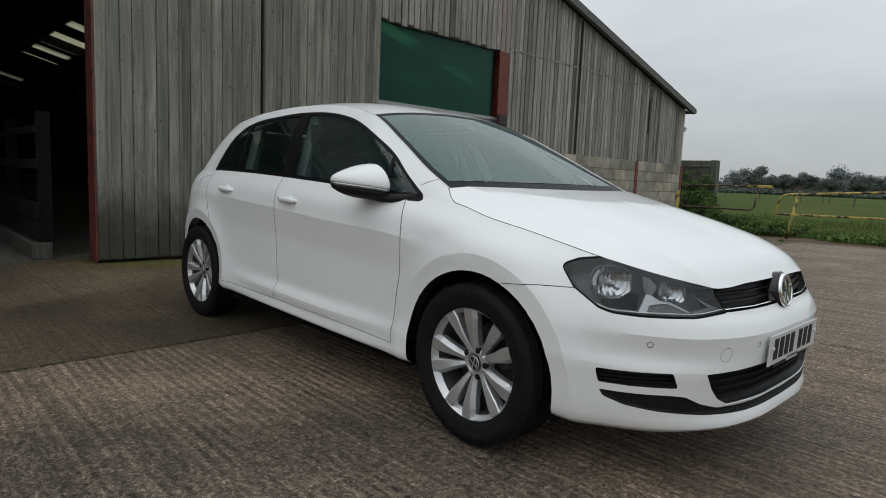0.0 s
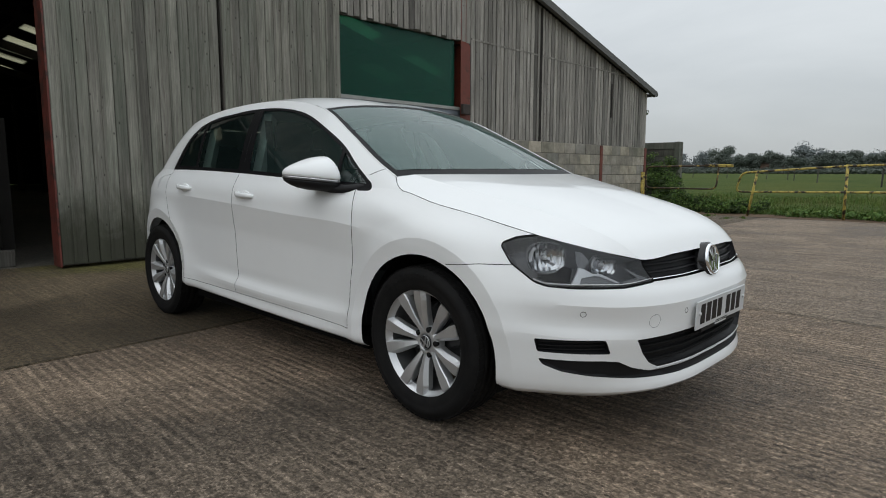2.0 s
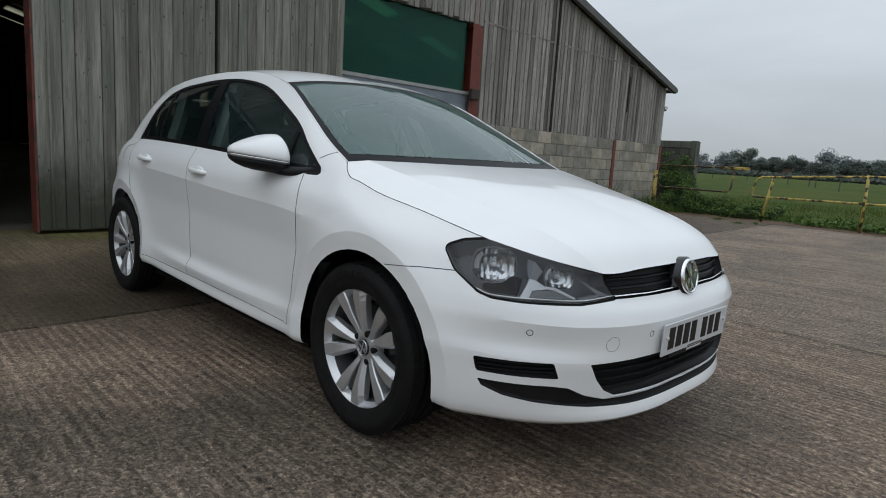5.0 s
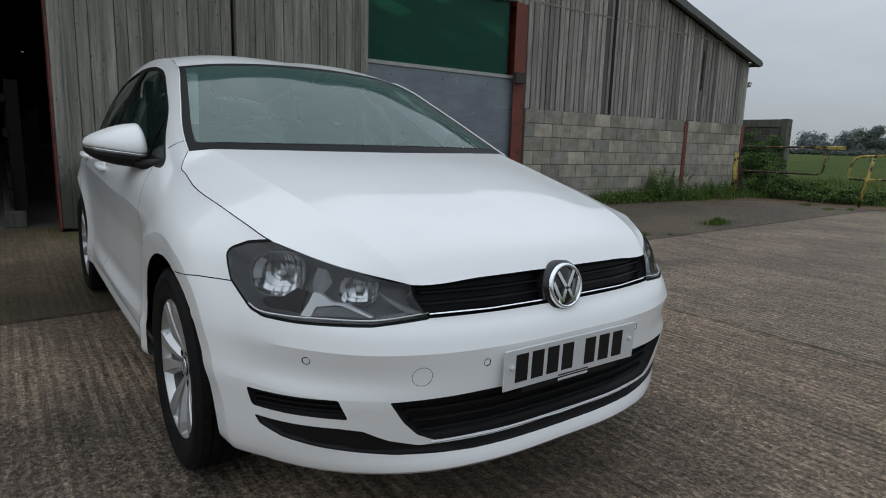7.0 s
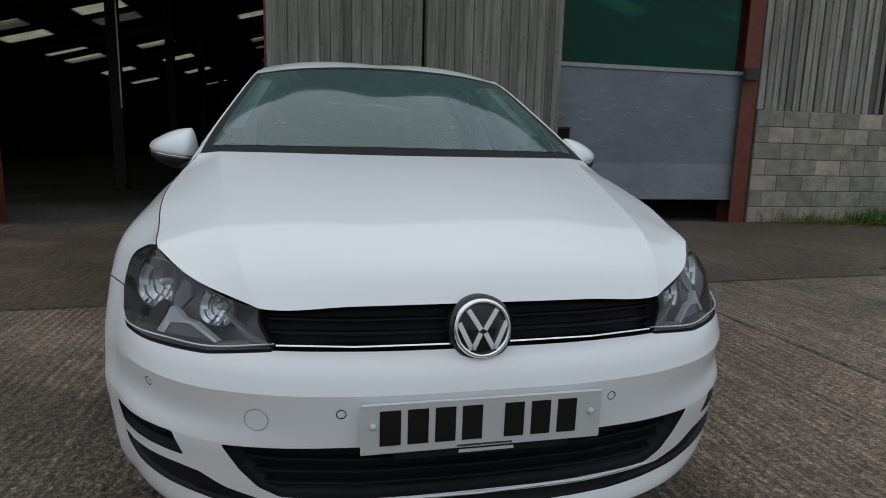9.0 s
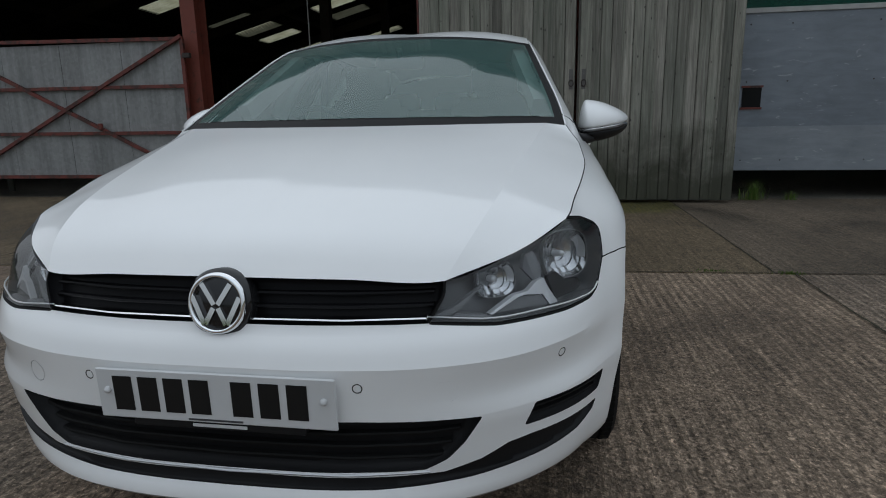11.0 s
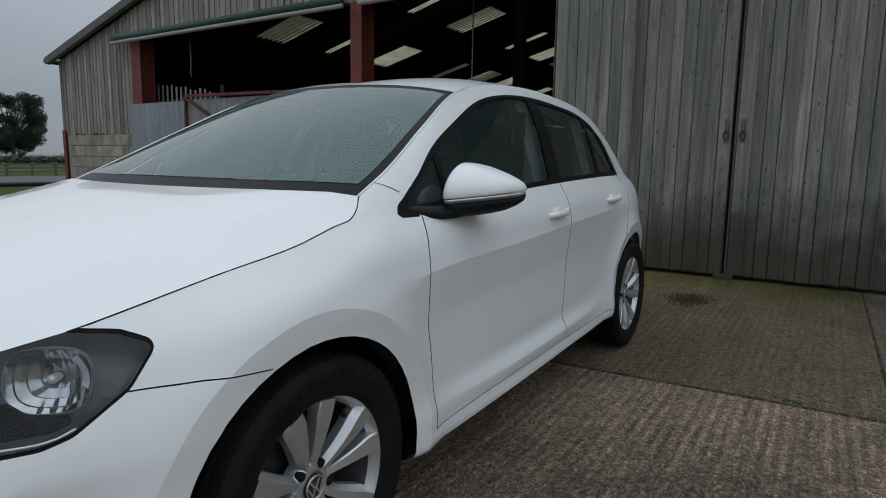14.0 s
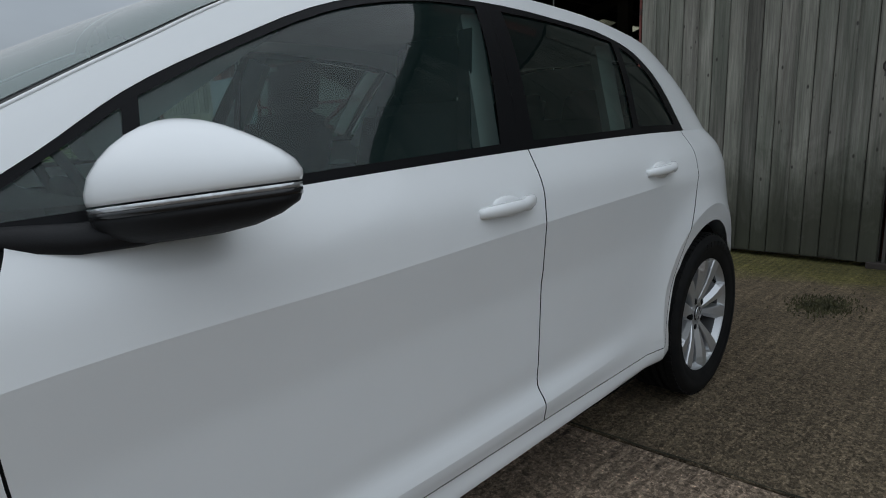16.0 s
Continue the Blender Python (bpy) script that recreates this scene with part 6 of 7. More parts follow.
door_a = sliding_door(-.812, 1.002, -5.385, "weathered grey-green boarded sliding barn door")
door_b = sliding_door(1.020, 2.775, -5.385, "weathered grey boarded sliding barn door beside the sheet-metal door")
for d, y in ((door_a, .945), (door_b, 1.085)):
    b = bmesh.new()
    box(b, .022, .029, y - .022, y + .022, 1.30, 1.52, .003)
    box(b, .029, .046, y - .010, y + .010, 1.40, 1.47, .003)
    hasp = part("hasp", b, M["hasp"], d, "weathered galvanised hasp")
    b = bmesh.new()
    tube(b, [(.050, y + .026 * math.cos(q), 1.365 + .036 * math.sin(q)) for q in np.linspace(0, 6.283, 15)], .006, 8, False)
    part("ring", b, M["dark_steel"], hasp, "rusty iron ring", smooth=True)
part("floor_stop", boxed(-.08, .05, .93, 1.10, 0.0, .045, .004), M["dark_steel"], door_b)
track = empty("door_track", -5.40, 0, 3.66, label="steel sliding door track above the barn doors", category="door track")
part("rail", boxed(-.05, .05, -1.2, 2.76, 0, .09), M["dark_steel"], track)
for y in (-.6, .7, 1.5, 2.6):
    part("hanger", boxed(-.02, .02, y - .04, y + .04, -.05, .06), M["dark_steel"], track)

# ------------------------------------------------------------------ green sheet and the sheet-metal door below it
screen_ob = part("windbreak_sheet", boxed(-5.872, -5.868, 2.80, 5.62, 2.14, 3.34), M["green_sheet"])
tagged(screen_ob, "dark green see-through windbreak sheet over the metal door", "windbreak")
metal = empty("sheet_metal_door", -5.85, 0, 0, label="grey galvanised sheet-metal sliding door, scratched", category="metal door")
part("sheet", boxed(0.0, .005, 2.80, 5.90, .82, 2.12), M["door_sheet"], metal, "dull blue-grey upper sheet")
part("sheet", boxed(.006, .011, 2.81, 5.89, .33, .84), M["door_sheet_low"], metal, "paler lower sheet")
part("head_rail", boxed(-.02, .022, 2.80, 5.92, 2.10, 2.155, .003), M["pole"], metal, "pale steel head rail")
part("slot", boxed(.004, .014, 2.925, 3.13, 1.06, 1.285), M["gap"], metal, "dark hand slot with red frame")
b = bmesh.new()
for z in (1.05, 1.295):
    box(b, .006, .022, 2.91, 3.145, z - .012, z + .012)
part("slot_frame", b, M["red_dull"], metal)
for y in (2.96, 3.40, 4.30, 5.2, 5.8):
    for z in (.45, 1.35, 1.98):
        b = bmesh.new()
        bmesh.ops.create_uvsphere(b, u_segments=8, v_segments=6, radius=.009, matrix=pose(.008, y, z))
        part("rivet", b, M["dark_steel"], metal)
part("hinge_block", boxed(.10, .17, 5.66, 5.86, 2.02, 2.20, .01), M["dark_steel"], metal)

# ------------------------------------------------------------------ red gate and the loose sheet beside it
gate = empty("sheeted_gate", -5.66, 0, 0, label="red steel gate sheeted with stained galvanised metal", category="gate")
Z0, Z1, YA, YB = .30, 2.10, -7.62, -3.98
for nm, p, q in (("bottom_rail", (0, YA, Z0), (0, YB, Z0)), ("top_rail", (0, YA, Z1 + .03), (0, YB, Z1 - .03)), ("stile", (0, YA, Z0), (0, YA, Z1 + .03)), ("stile", (0, YB, Z0), (0, YB, Z1 - .03)),
                 ("mid_rail", (.002, YA, 1.50), (.002, YB, 1.48)), ("mid_rail", (.002, YA, .90), (.002, YB, .88)), ("brace", (.012, YA, Z1), (.012, YB, Z0)), ("brace", (.016, YA, Z0), (.016, YB, Z1)), ("stile", (.004, YA + .33, .90), (.004, YA + .33, 1.49))):
    b = bmesh.new()
    beam(b, p, q, .045, .045 if nm != "brace" else .04, (1, 0, 0))
    part(nm, b, M["red_dull"], gate)
for z in (1.10, 1.30):
    b = bmesh.new()
    beam(b, (0, YA, z), (0, YA + .33, z), .03, .03, (1, 0, 0))
    part("ladder_bar", b, M["red_dull"], gate)
for k in range(4):
    ya = YA + (YB - YA) * k / 4
    part("sheet", boxed(-.030, -.026 + .0015 * (k % 2), ya + .003, ya + (YB - YA) / 4 - .003, Z0 + .01, Z1 - .04), M["galv"], gate, "stained galvanised sheet, rusty at the foot")
for y, z in ((YA + .36, 1.18), (YB - 1.30, .98)):
    part("latch", boxed(.02, .06, y - .03, y + .03, z - .04, z + .04, .008), M["red_dull"], gate)
for z in (.62, 1.86):
    part("hinge", boxed(-.03, .03, YB, YB + .10, z - .03, z + .03, .004), M["dark_steel"], gate)
loose = empty("galvanised_panel", -5.68, 0, 0, label="plain grey galvanised sheet panel beside the gate", category="metal panel")
part("sheet", boxed(0, .004, -9.30, -7.68, .98, 2.05), M["galv_clean"], loose)
part("sheet", boxed(.005, .009, -9.30, -7.68, .28, 1.0), M["galv_clean"], loose)
part("panel_post", boxed(-.06, -.002, -9.26, -9.18, .0, 2.0), M["dark_steel"], loose)
part("panel_post", boxed(-.06, -.002, -7.78, -7.70, .0, 2.0), M["dark_steel"], loose)
# palings of a pen inside, fixed between the posts
pen = empty("pen_fence", -6.35, 0, 0, label="pale upright palings of a pen inside the barn", category="pen fence")
for y in np.arange(-9.85, -7.6, .142):
    part("paling", boxed(-.014, .014, y - .014, y + .014, 1.1, 2.50 - .125 * (y + 9.5) + random.uniform(-.03, .03), .004), M["paling"], pen)
for z in (1.25, 1.7, 2.15):
    part("rail", boxed(-.06, -.02, -9.9, -7.6, z - .05, z + .05), M["old_wood"], pen)
for y in (-9.88, -7.62):
    part("post", boxed(-.10, -.06, y - .05, y + .05, 0, 2.4, .006), M["old_wood"], pen)
rope = bmesh.new()
tube(rope, [(-6.1, -8.05, 3.2), (-6.1, -8.04, 2.95), (-6.08, -8.0, 2.72), (-6.1, -8.06, 2.60), (-6.1, -8.02, 2.52)], .012, 6)
tagged(part("hanging_rope", rope, plain("blue_rope", (0.10, 0.22, 0.30), 0.8), smooth=True), "faded blue rope hanging from the barn beam", "rope")
cord = bmesh.new()
tube(cord, [(-7.0, -2.76, roof_z(-2.76)), (-7.0, -2.76, 1.4)], .010, 6)
tagged(part("hanging_chain", cord, M["pole"]), "thin pale cord hanging from the barn roof", "cord")
# low boarded pen wall on a kerb beyond the door
stall = empty("stall_partition", label="low timber stall partition, barn shade in its colour, on a worn kerb", category="partition")
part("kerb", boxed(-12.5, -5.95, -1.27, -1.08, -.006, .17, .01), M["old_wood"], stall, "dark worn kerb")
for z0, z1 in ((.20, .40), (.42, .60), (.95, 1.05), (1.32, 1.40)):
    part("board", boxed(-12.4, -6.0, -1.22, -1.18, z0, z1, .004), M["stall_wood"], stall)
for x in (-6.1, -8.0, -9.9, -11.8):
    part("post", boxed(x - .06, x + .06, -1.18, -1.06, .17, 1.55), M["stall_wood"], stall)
rails = empty("feed_barrier", label="row of dark steel feed barrier bars inside the barn", category="feed barrier")
for z in (.55, 1.0, 1.45):
    part("rail", boxed(-24.0, -13.0, -.64, -.58, z - .03, z + .03), M["dark_steel"], rails)
for k in range(16):
    part("bar", boxed(-13.2 - k * .7, -13.15 - k * .7, -.64, -.58, .0, 1.5), M["dark_steel"], rails)

# ------------------------------------------------------------------ field side: yellow rails, weeds, old tank wall
def bent(pts, r, name, parent, mat="yellow"):
    b = bmesh.new()
    tube(b, [tuple(p) for p in pts], r, 10)
    return part(name, b, M[mat], parent, smooth=True)


def soft(pts, r=.12, n=4):
    """Points with rounded corners."""
    out = [Vector(pts[0])]
    for a, p, c in zip(pts, pts[1:], pts[2:]):
        a, p, c = Vector(a), Vector(p), Vector(c)
        s, e = p + (a - p).normalized() * r, p + (c - p).normalized() * r
        for k in range(n + 1):
            t = k / n
            out.append((1 - t) ** 2 * s + 2 * t * (1 - t) * p + t * t * e)
    return out + [Vector(pts[-1])]


RY = 12.35
rail1 = empty("yellow_gate_rail", 0, RY, 0, label="rusty chipped yellow tubular gate on a short post", category="metal gate")
bent([(-5.50, .0, -.06), (-5.50, 0, 1.0)], .055, "post", rail1)
bent(soft([(-3.36, 0, 1.16), (-5.42, 0, 1.13), (-5.42, 0, .60), (-3.66, 0, .60), (-3.62, 0, 1.14)], .14), .021, "frame", rail1, "rusty_yellow")
part("sleeve", boxed(-3.95, -3.30, -.035, .035, 1.115, 1.185, .01), M["yellow"], rail1)
rail2 = empty("yellow_rail_fence", 0, RY, 0, label="rusty chipped yellow tubular rail fence", category="rail fence")
bent(soft([(3.2, .3, 1.28), (-1.05, 0, 1.13), (-3.10, 0, .99), (-3.22, 0, .55), (-1.05, 0, .59), (3.2, .3, .66)], .14), .022, "rail", rail2)
bent([(-2.94, 0, -.06), (-2.77, 0, 1.02)], .028, "post", rail2)
bent([(-1.05, 0, -.06), (-1.05, 0, 1.16)], .029, "post", rail2)
bent([(1.0, .15, -.06), (1.0, .15, 1.22)], .034, "post", rail2)

tank = empty("slurry_wall", label="dark weathered boarded wall of an old store", category="store wall")
for k in range(9):
    part("panel_board", boxed(-7.6, -5.62, 14.9 + .012 * (k % 2), 15.02, .02 + k * .205, .215 + k * .205, .006), M["tarp_wall"], tank)
part("backing", boxed(-7.6, -5.64, 15.02, 15.08, -.06, 1.85), M["tarp_wall"], tank)
for x in (-7.5, -5.69):
    part("post", boxed(x - .07, x + .07, 14.78, 14.9, -.06, 1.86), M["tarp_wall"], tank)


def tuft(bm, x, y, z, r, h, n, wide=.007):
    """Grass blades, bent outward."""
    for _ in range(n):
        a, d = random.uniform(0, 2 * math.pi), r * math.sqrt(random.random())
        px, py = x + d * math.cos(a), y + d * math.sin(a)
        lean, up = random.uniform(.1, .7), h * random.uniform(.45, 1.0)
        b = random.uniform(0, 2 * math.pi)
        dx, dy = math.cos(b) * lean * up, math.sin(b) * lean * up
        sx, sy = -math.sin(b) * wide / 2, math.cos(b) * wide / 2
        v = [bm.verts.new(q) for q in ((px - sx, py - sy, z), (px + sx, py + sy, z), (px + dx * .4 + sx * .8, py + dy * .4 + sy * .8, z + up * .6), (px + dx * .4 - sx * .8, py + dy * .4 - sy * .8, z + up * .6), (px + dx, py + dy, z + up * .95))]
        bm.faces.new((v[0], v[1], v[2], v[3]))
        bm.faces.new((v[3], v[2], v[4]))


def leaf_cloud(bm, x, y, z, rx, ry, rz, n, size):
    for _ in range(n):
        d = Vector((random.gauss(0, 1), random.gauss(0, 1), random.gauss(0, 1))).normalized() * random.random() ** .4
        c = Vector((x + d.x * rx, y + d.y * ry, z + d.z * rz))
        u = Vector((random.gauss(0, 1), random.gauss(0, 1), random.gauss(0, 1))).normalized()
        w = u.orthogonal().normalized()
        s = size * random.uniform(.5, 1.2)
        v = [bm.verts.new(c + u * s), bm.verts.new(c + w * s * .45), bm.verts.new(c - u * s), bm.verts.new(c - w * s * .45)]
        bm.faces.new(v)


random.seed(21)


def verge(x):
    """The line where the grass begins."""
    return 12.52 + .10 * math.sin(x * 1.7) + .06 * math.sin(x * 4.1)


def patch(x, y, scale=.8):
    """How lush the growth is at a spot, 0 to 1."""
    return min(1.0, max(0.0, .5 + 1.1 * noise.noise(Vector((x * scale, y * scale, 3.7)))))


b, tall = bmesh.new(), bmesh.new()
for _ in range(1500):
    x = random.uniform(-6.0, 7.5)
    d = random.random() ** 1.2 * 2.2
    lush = patch(x, d * 2)
    if random.random() < .25 + .75 * lush + .3 * d:
        tuft(b, x, verge(x) + .10 + d, -.03, .15, (.05 + .20 * lush * random.random() + .12 * min(1.0, d)) * random.uniform(.6, 1.3), 22, random.uniform(.004, .008))
for _ in range(1500):
    x, d = random.uniform(-9, 12), random.random() ** .8 * 12
    lush = patch(x, d, .35)
    tuft(b if random.random() < .6 else tall, x, RY + 1.4 + d, -.06, .35, (.10 + .26 * lush) * random.uniform(.6, 1.2), 18, random.uniform(.006, .012))
tagged(part("verge_grass", b, M["grass"], keep=True), "long green verge grass behind the rails", "grass", kind="stuff")
tagged(part("seeding_grass", tall, M["tall_grass"], keep=True), "yellowing seeding grass in the field edge", "grass", kind="stuff")
b = bmesh.new()
edge_in, edge_mid, edge_out = [], [], []
for k in range(90):
    x = -6.0 + k * .2
    w = .10 * noise.noise(Vector((x * 1.3, 0, 0))) + .12 * noise.noise(Vector((x * 4.0, 5, 0)))
    edge_in.append(b.verts.new((x, 11.93 + w + .009 * k, .003)))
    edge_mid.append(b.verts.new((x, 12.4, .010)))
    edge_out.append(b.verts.new((x, 13.05, .014)))
for k in range(89):
    b.faces.new((edge_in[k], edge_in[k + 1], edge_mid[k + 1], edge_mid[k]))
    b.faces.new((edge_mid[k], edge_mid[k + 1], edge_out[k + 1], edge_out[k]))
tagged(part("soil_edge", b, M["soil"]), "brown soil edge between concrete and grass", "soil", kind="stuff")


def nettle(bm, x, y, h, leaf=.07):
    """A stem with pairs of drooping pointed leaves."""
    dx, dy = random.uniform(-.25, .25) * h, random.uniform(-.2, .25) * h
    at = lambda t: Vector((x + dx * t * t, y + dy * t * t, -.01 + h * t * (1 - .12 * t)))
    n = max(3, int(h / .075))
    s = Vector((random.gauss(0, 1), random.gauss(0, 1), 0)).normalized() * .004
    for i in range(n):
        p, q = at(i / n), at((i + 1) / n)
        bm.faces.new([bm.verts.new(c) for c in (p - s, p + s, q + s * .8, q - s * .8)])
        if i == 0:
            continue
        turn = random.uniform(0, 3.14)
        for a in (turn, turn + 3.14 + random.uniform(-.4, .4)):
            d = Vector((math.cos(a), math.sin(a), random.uniform(-.35, .25)))
            w = Vector((-math.sin(a), math.cos(a), random.uniform(-.2, .2)))
            L = leaf * random.uniform(.6, 1.15) * (1.1 - .5 * i / n)
            tip = p + d * L - Vector((0, 0, .25 * L))
            bm.faces.new([bm.verts.new(c) for c in (p, p + d * L * .4 + w * L * .24, tip)])
            bm.faces.new([bm.verts.new(c) for c in (p, tip, p + d * L * .4 - w * L * .24)])


b = bmesh.new()
for _ in range(190):
    y = 6.6 + 5.9 * random.random() ** .8
    w = .18 + .75 * (y - 6.4) / 6
    x = WALL_X + .04 + random.random() ** 1.5 * w
    tuft(b, x, y, -.01, .12, random.uniform(.08, .30) * (.55 + .1 * (y - 6)), 22, .009)
tagged(part("wall_grass", b, M["grass"], keep=True), "long uneven grass along the block wall", "grass", kind="stuff")
b = bmesh.new()
for _ in range(520):
    y = random.choice((random.gauss(9.55, .5), random.gauss(11.5, .6), random.uniform(7.6, 12.6), random.gauss(8.3, .3)))
    tall = .30 + .50 * math.exp(-((y - 9.6) / .45) ** 2) + .16 * math.exp(-((y - 11.6) / .8) ** 2)
    nettle(b, WALL_X + .06 + random.random() ** 1.4 * .55, y, tall * random.uniform(.55, 1.1), .095)
for _ in range(260):
    x = random.choice((random.uniform(-5.6, 6), random.gauss(-2.2, .35), random.gauss(-1.2, .5), random.gauss(-4.4, .5)))
    nettle(b, x, verge(x) + .02 + random.random() * .6, random.uniform(.06, .22))
for _ in range(120):
    x = random.choice((random.gauss(-1.6, .35), random.gauss(-.6, .3), random.uniform(-3.5, 5.5)))
    leaf_cloud(b, x, verge(x) + .06 + random.random() * .5, .07 + .06 * random.random(), .16, .12, .07, 14, .055)
tagged(part("wall_weeds", b, M["weed"], keep=True), "tall nettles and weeds growing along the block wall", "weeds", kind="stuff")
b = bmesh.new()
for _ in range(90):
    y = random.choice((random.uniform(6.05, 7.6), random.uniform(6.05, 7.6), random.uniform(7.6, 12.3)))
    nettle(b, WALL_X + .05 + random.random() * (.22 + .06 * (y - 6)), y, random.uniform(.10, .28), .035)
for _ in range(60):
    y = random.uniform(6.1, 12.4)
    tuft(b, WALL_X + .1 + random.random() * (.25 + .1 * (y - 6)), y, -.01, .1, random.uniform(.05, .16), 14, .006)
tagged(part("dried_weeds", b, M["dry"], keep=True), "dried brown weeds at the foot of the wall", "weeds", kind="stuff")
b = bmesh.new()
prof = [(6.0, .10), (7.0, .25), (8.0, .42), (9.0, .60), (10.0, .85), (11.0, 1.0), (12.3, 1.25)]
near = [b.verts.new((WALL_X - .02, y, .012)) for y, _ in prof]
far = [b.verts.new((WALL_X + w + random.uniform(-.05, .05), y, .001)) for y, w in prof]
for k in range(len(prof) - 1):
    b.faces.new((near[k], far[k], far[k + 1], near[k + 1]))
tagged(part("soil_strip", b, M["soil"]), "brown soil and litter under the weeds", "soil", kind="stuff")
b, light = bmesh.new(), bmesh.new()
for x, y, z, r in ((-5.0, 12.85, .24, .42), (-5.35, 13.4, .42, .50), (-4.5, 12.9, .20, .40), (-5.75, 13.9, .85, .45), (-5.6, 13.7, .6, .5), (-4.0, 12.85, .14, .34), (-3.5, 12.95, .10, .28), (-6.0, 14.3, 1.2, .4), (-5.9, 14.2, .95, .4), (-3.2, 13.3, .12, .35)):
    for _ in range(7):
        at = (x + random.uniform(-.5, .5) * r * 1.6, y + random.uniform(-.3, .3), max(.08, z + random.uniform(-.5, .5) * r))
        leaf_cloud(b, *at, r * .50, r * .45, r * .34, 190, .034)
        leaf_cloud(light, at[0] + random.uniform(-.2, .2), at[1] - .1, at[2] + r * .22, r * .45, r * .35, r * .22, 70, .032)
    for _ in range(5):
        nettle(light, x + random.uniform(-.6, .6) * r, y - .1 + random.uniform(-.3, .2), max(.2, z + r * random.uniform(.2, .9)), .07)
tagged(part("bramble", b, M["leaf"], keep=True), "dark bramble bush behind the yellow gate", "bush", kind="stuff")
tagged(part("bramble_shoots", light, M["weed"], keep=True), "fresh green shoots over the bramble bush", "bush", kind="stuff")
b = bmesh.new()
for x, y, r, h, n in ((-2.70, 6.92, .26, .13, 700), (-2.48, 4.93, .12, .07, 220), (-2.36, 5.3, .10, .04, 60), (-3.0, 11.2, .25, .06, 160), (-3.6, 11.75, .35, .07, 240), (-2.75, 11.5, .16, .08, 120), (-2.15, 2.22, .10, .03, 120), (-2.17, 1.75, .16, .025, 140), (-2.14, 2.9, .12, .02, 60), (-5.68, 3.1, .14, .26, 160), (-5.66, 3.5, .10, .14, 60)):
    for _ in range(n):
        a, d = random.uniform(0, 6.28), abs(random.gauss(0, .45))
        flat = .35 if h < .05 else .6
        tuft(b, x + r * flat * d * math.cos(a), y + r * d * 1.5 * math.sin(a), -.01, .012, h * (1.15 - .5 * min(1, d)), 1, .006)
tagged(part("joint_grass", b, M["grass"], keep=True), "tufts of grass growing in the slab joints", "grass tuft", kind="stuff")
b = bmesh.new()
for _ in range(1500):
    a, d = random.uniform(0, 6.28), abs(random.gauss(0, .85)) ** .8
    x, y = -4.18 + .17 * d * math.cos(a), .93 + .11 * d * math.sin(a)
    tuft(b, x, y, 0.0, .012, .022, 1, .008)
tagged(part("clump_of_moss", b, M["moss"], keep=True), "trampled clump of dead weed on the concrete", "weed clump", kind="stuff")


twig = bmesh.new()
tube(twig, [(-6.1, 12.9, 2.45), (-6.05, 13.25, 2.52), (-6.0, 13.6, 2.62)], [.010, .007, .003], 5)
for _ in range(26):
    t = random.random()
    leaf_cloud(twig, -6.05, 13.15 + .5 * t, 2.52 + .12 * t, .06, .08, .07, 1, .05)
tagged(part("twig", twig, M["leaf"], keep=True), "leafy twig growing past the barn corner", "twig")


# ------------------------------------------------------------------ trees and far things
def clump(bm, c, r, rnd, flat=.8):
    """A lumpy mass of foliage with an uneven outline."""
    shift = Vector((rnd.uniform(0, 50), rnd.uniform(0, 50), rnd.uniform(0, 50)))
    vs = bmesh.ops.create_icosphere(bm, subdivisions=2, radius=1.0)["verts"]
    for w in vs:
        d = w.co.normalized()
        k = r * (.80 + .55 * noise.noise(d * 1.6 + shift) + .25 * noise.noise(d * 4.5 + shift))
        w.co = Vector((c[0] + d.x * k, c[1] + d.y * k, c[2] + d.z * k * flat))


def tree(x, y, height, spread, clumps, seed, label, leaf=.2, leaves=120, foliage="leaf", low=.22):
    """A tapered trunk with limbs, each ending in a mass of leaves."""
    rnd = random.Random(seed)
    random.seed(seed)
    t = empty("tree", x, y, -.06, label=label, category="tree")
    b = bmesh.new()
    th = height * .30
    tube(b, [(0, 0, 0), (.02 * height * rnd.uniform(-1, 1), 0, th * .5), (0, .02 * height * rnd.uniform(-1, 1), th)], [height * .035, height * .028, height * .022], 8)
    tips = [(0, 0, height * .62), (0, 0, height * .45)]
    for k in range(clumps):
        a, z = rnd.uniform(0, 6.28), rnd.uniform(low, .90)
        wide = math.sqrt(max(.08, 1 - ((z - .52) / .50) ** 2))
        r = spread * .42 * wide * rnd.uniform(.45, 1.0)
        tip = (r * math.cos(a), r * math.sin(a), height * z)
        tips.append(tip)
        if k < 24:
            tube(b, [(0, 0, th * rnd.uniform(.7, 1)), (tip[0] * .5, tip[1] * .5, (th + tip[2]) / 2), tip], [height * .014, height * .009, height * .004], 5)
    part("trunk", b, M["bark"], t)
    b = bmesh.new()
    for tip in tips:
        s = spread * rnd.uniform(.6, 1.0) * 1.05 / math.sqrt(clumps)
        clump(b, tip, s * .62, rnd)
        leaf_cloud(b, tip[0], tip[1], tip[2], s * 1.15, s * 1.15, s * .95, leaves, leaf)
    part("crown", b, M[foliage], t, keep=True)
    return t


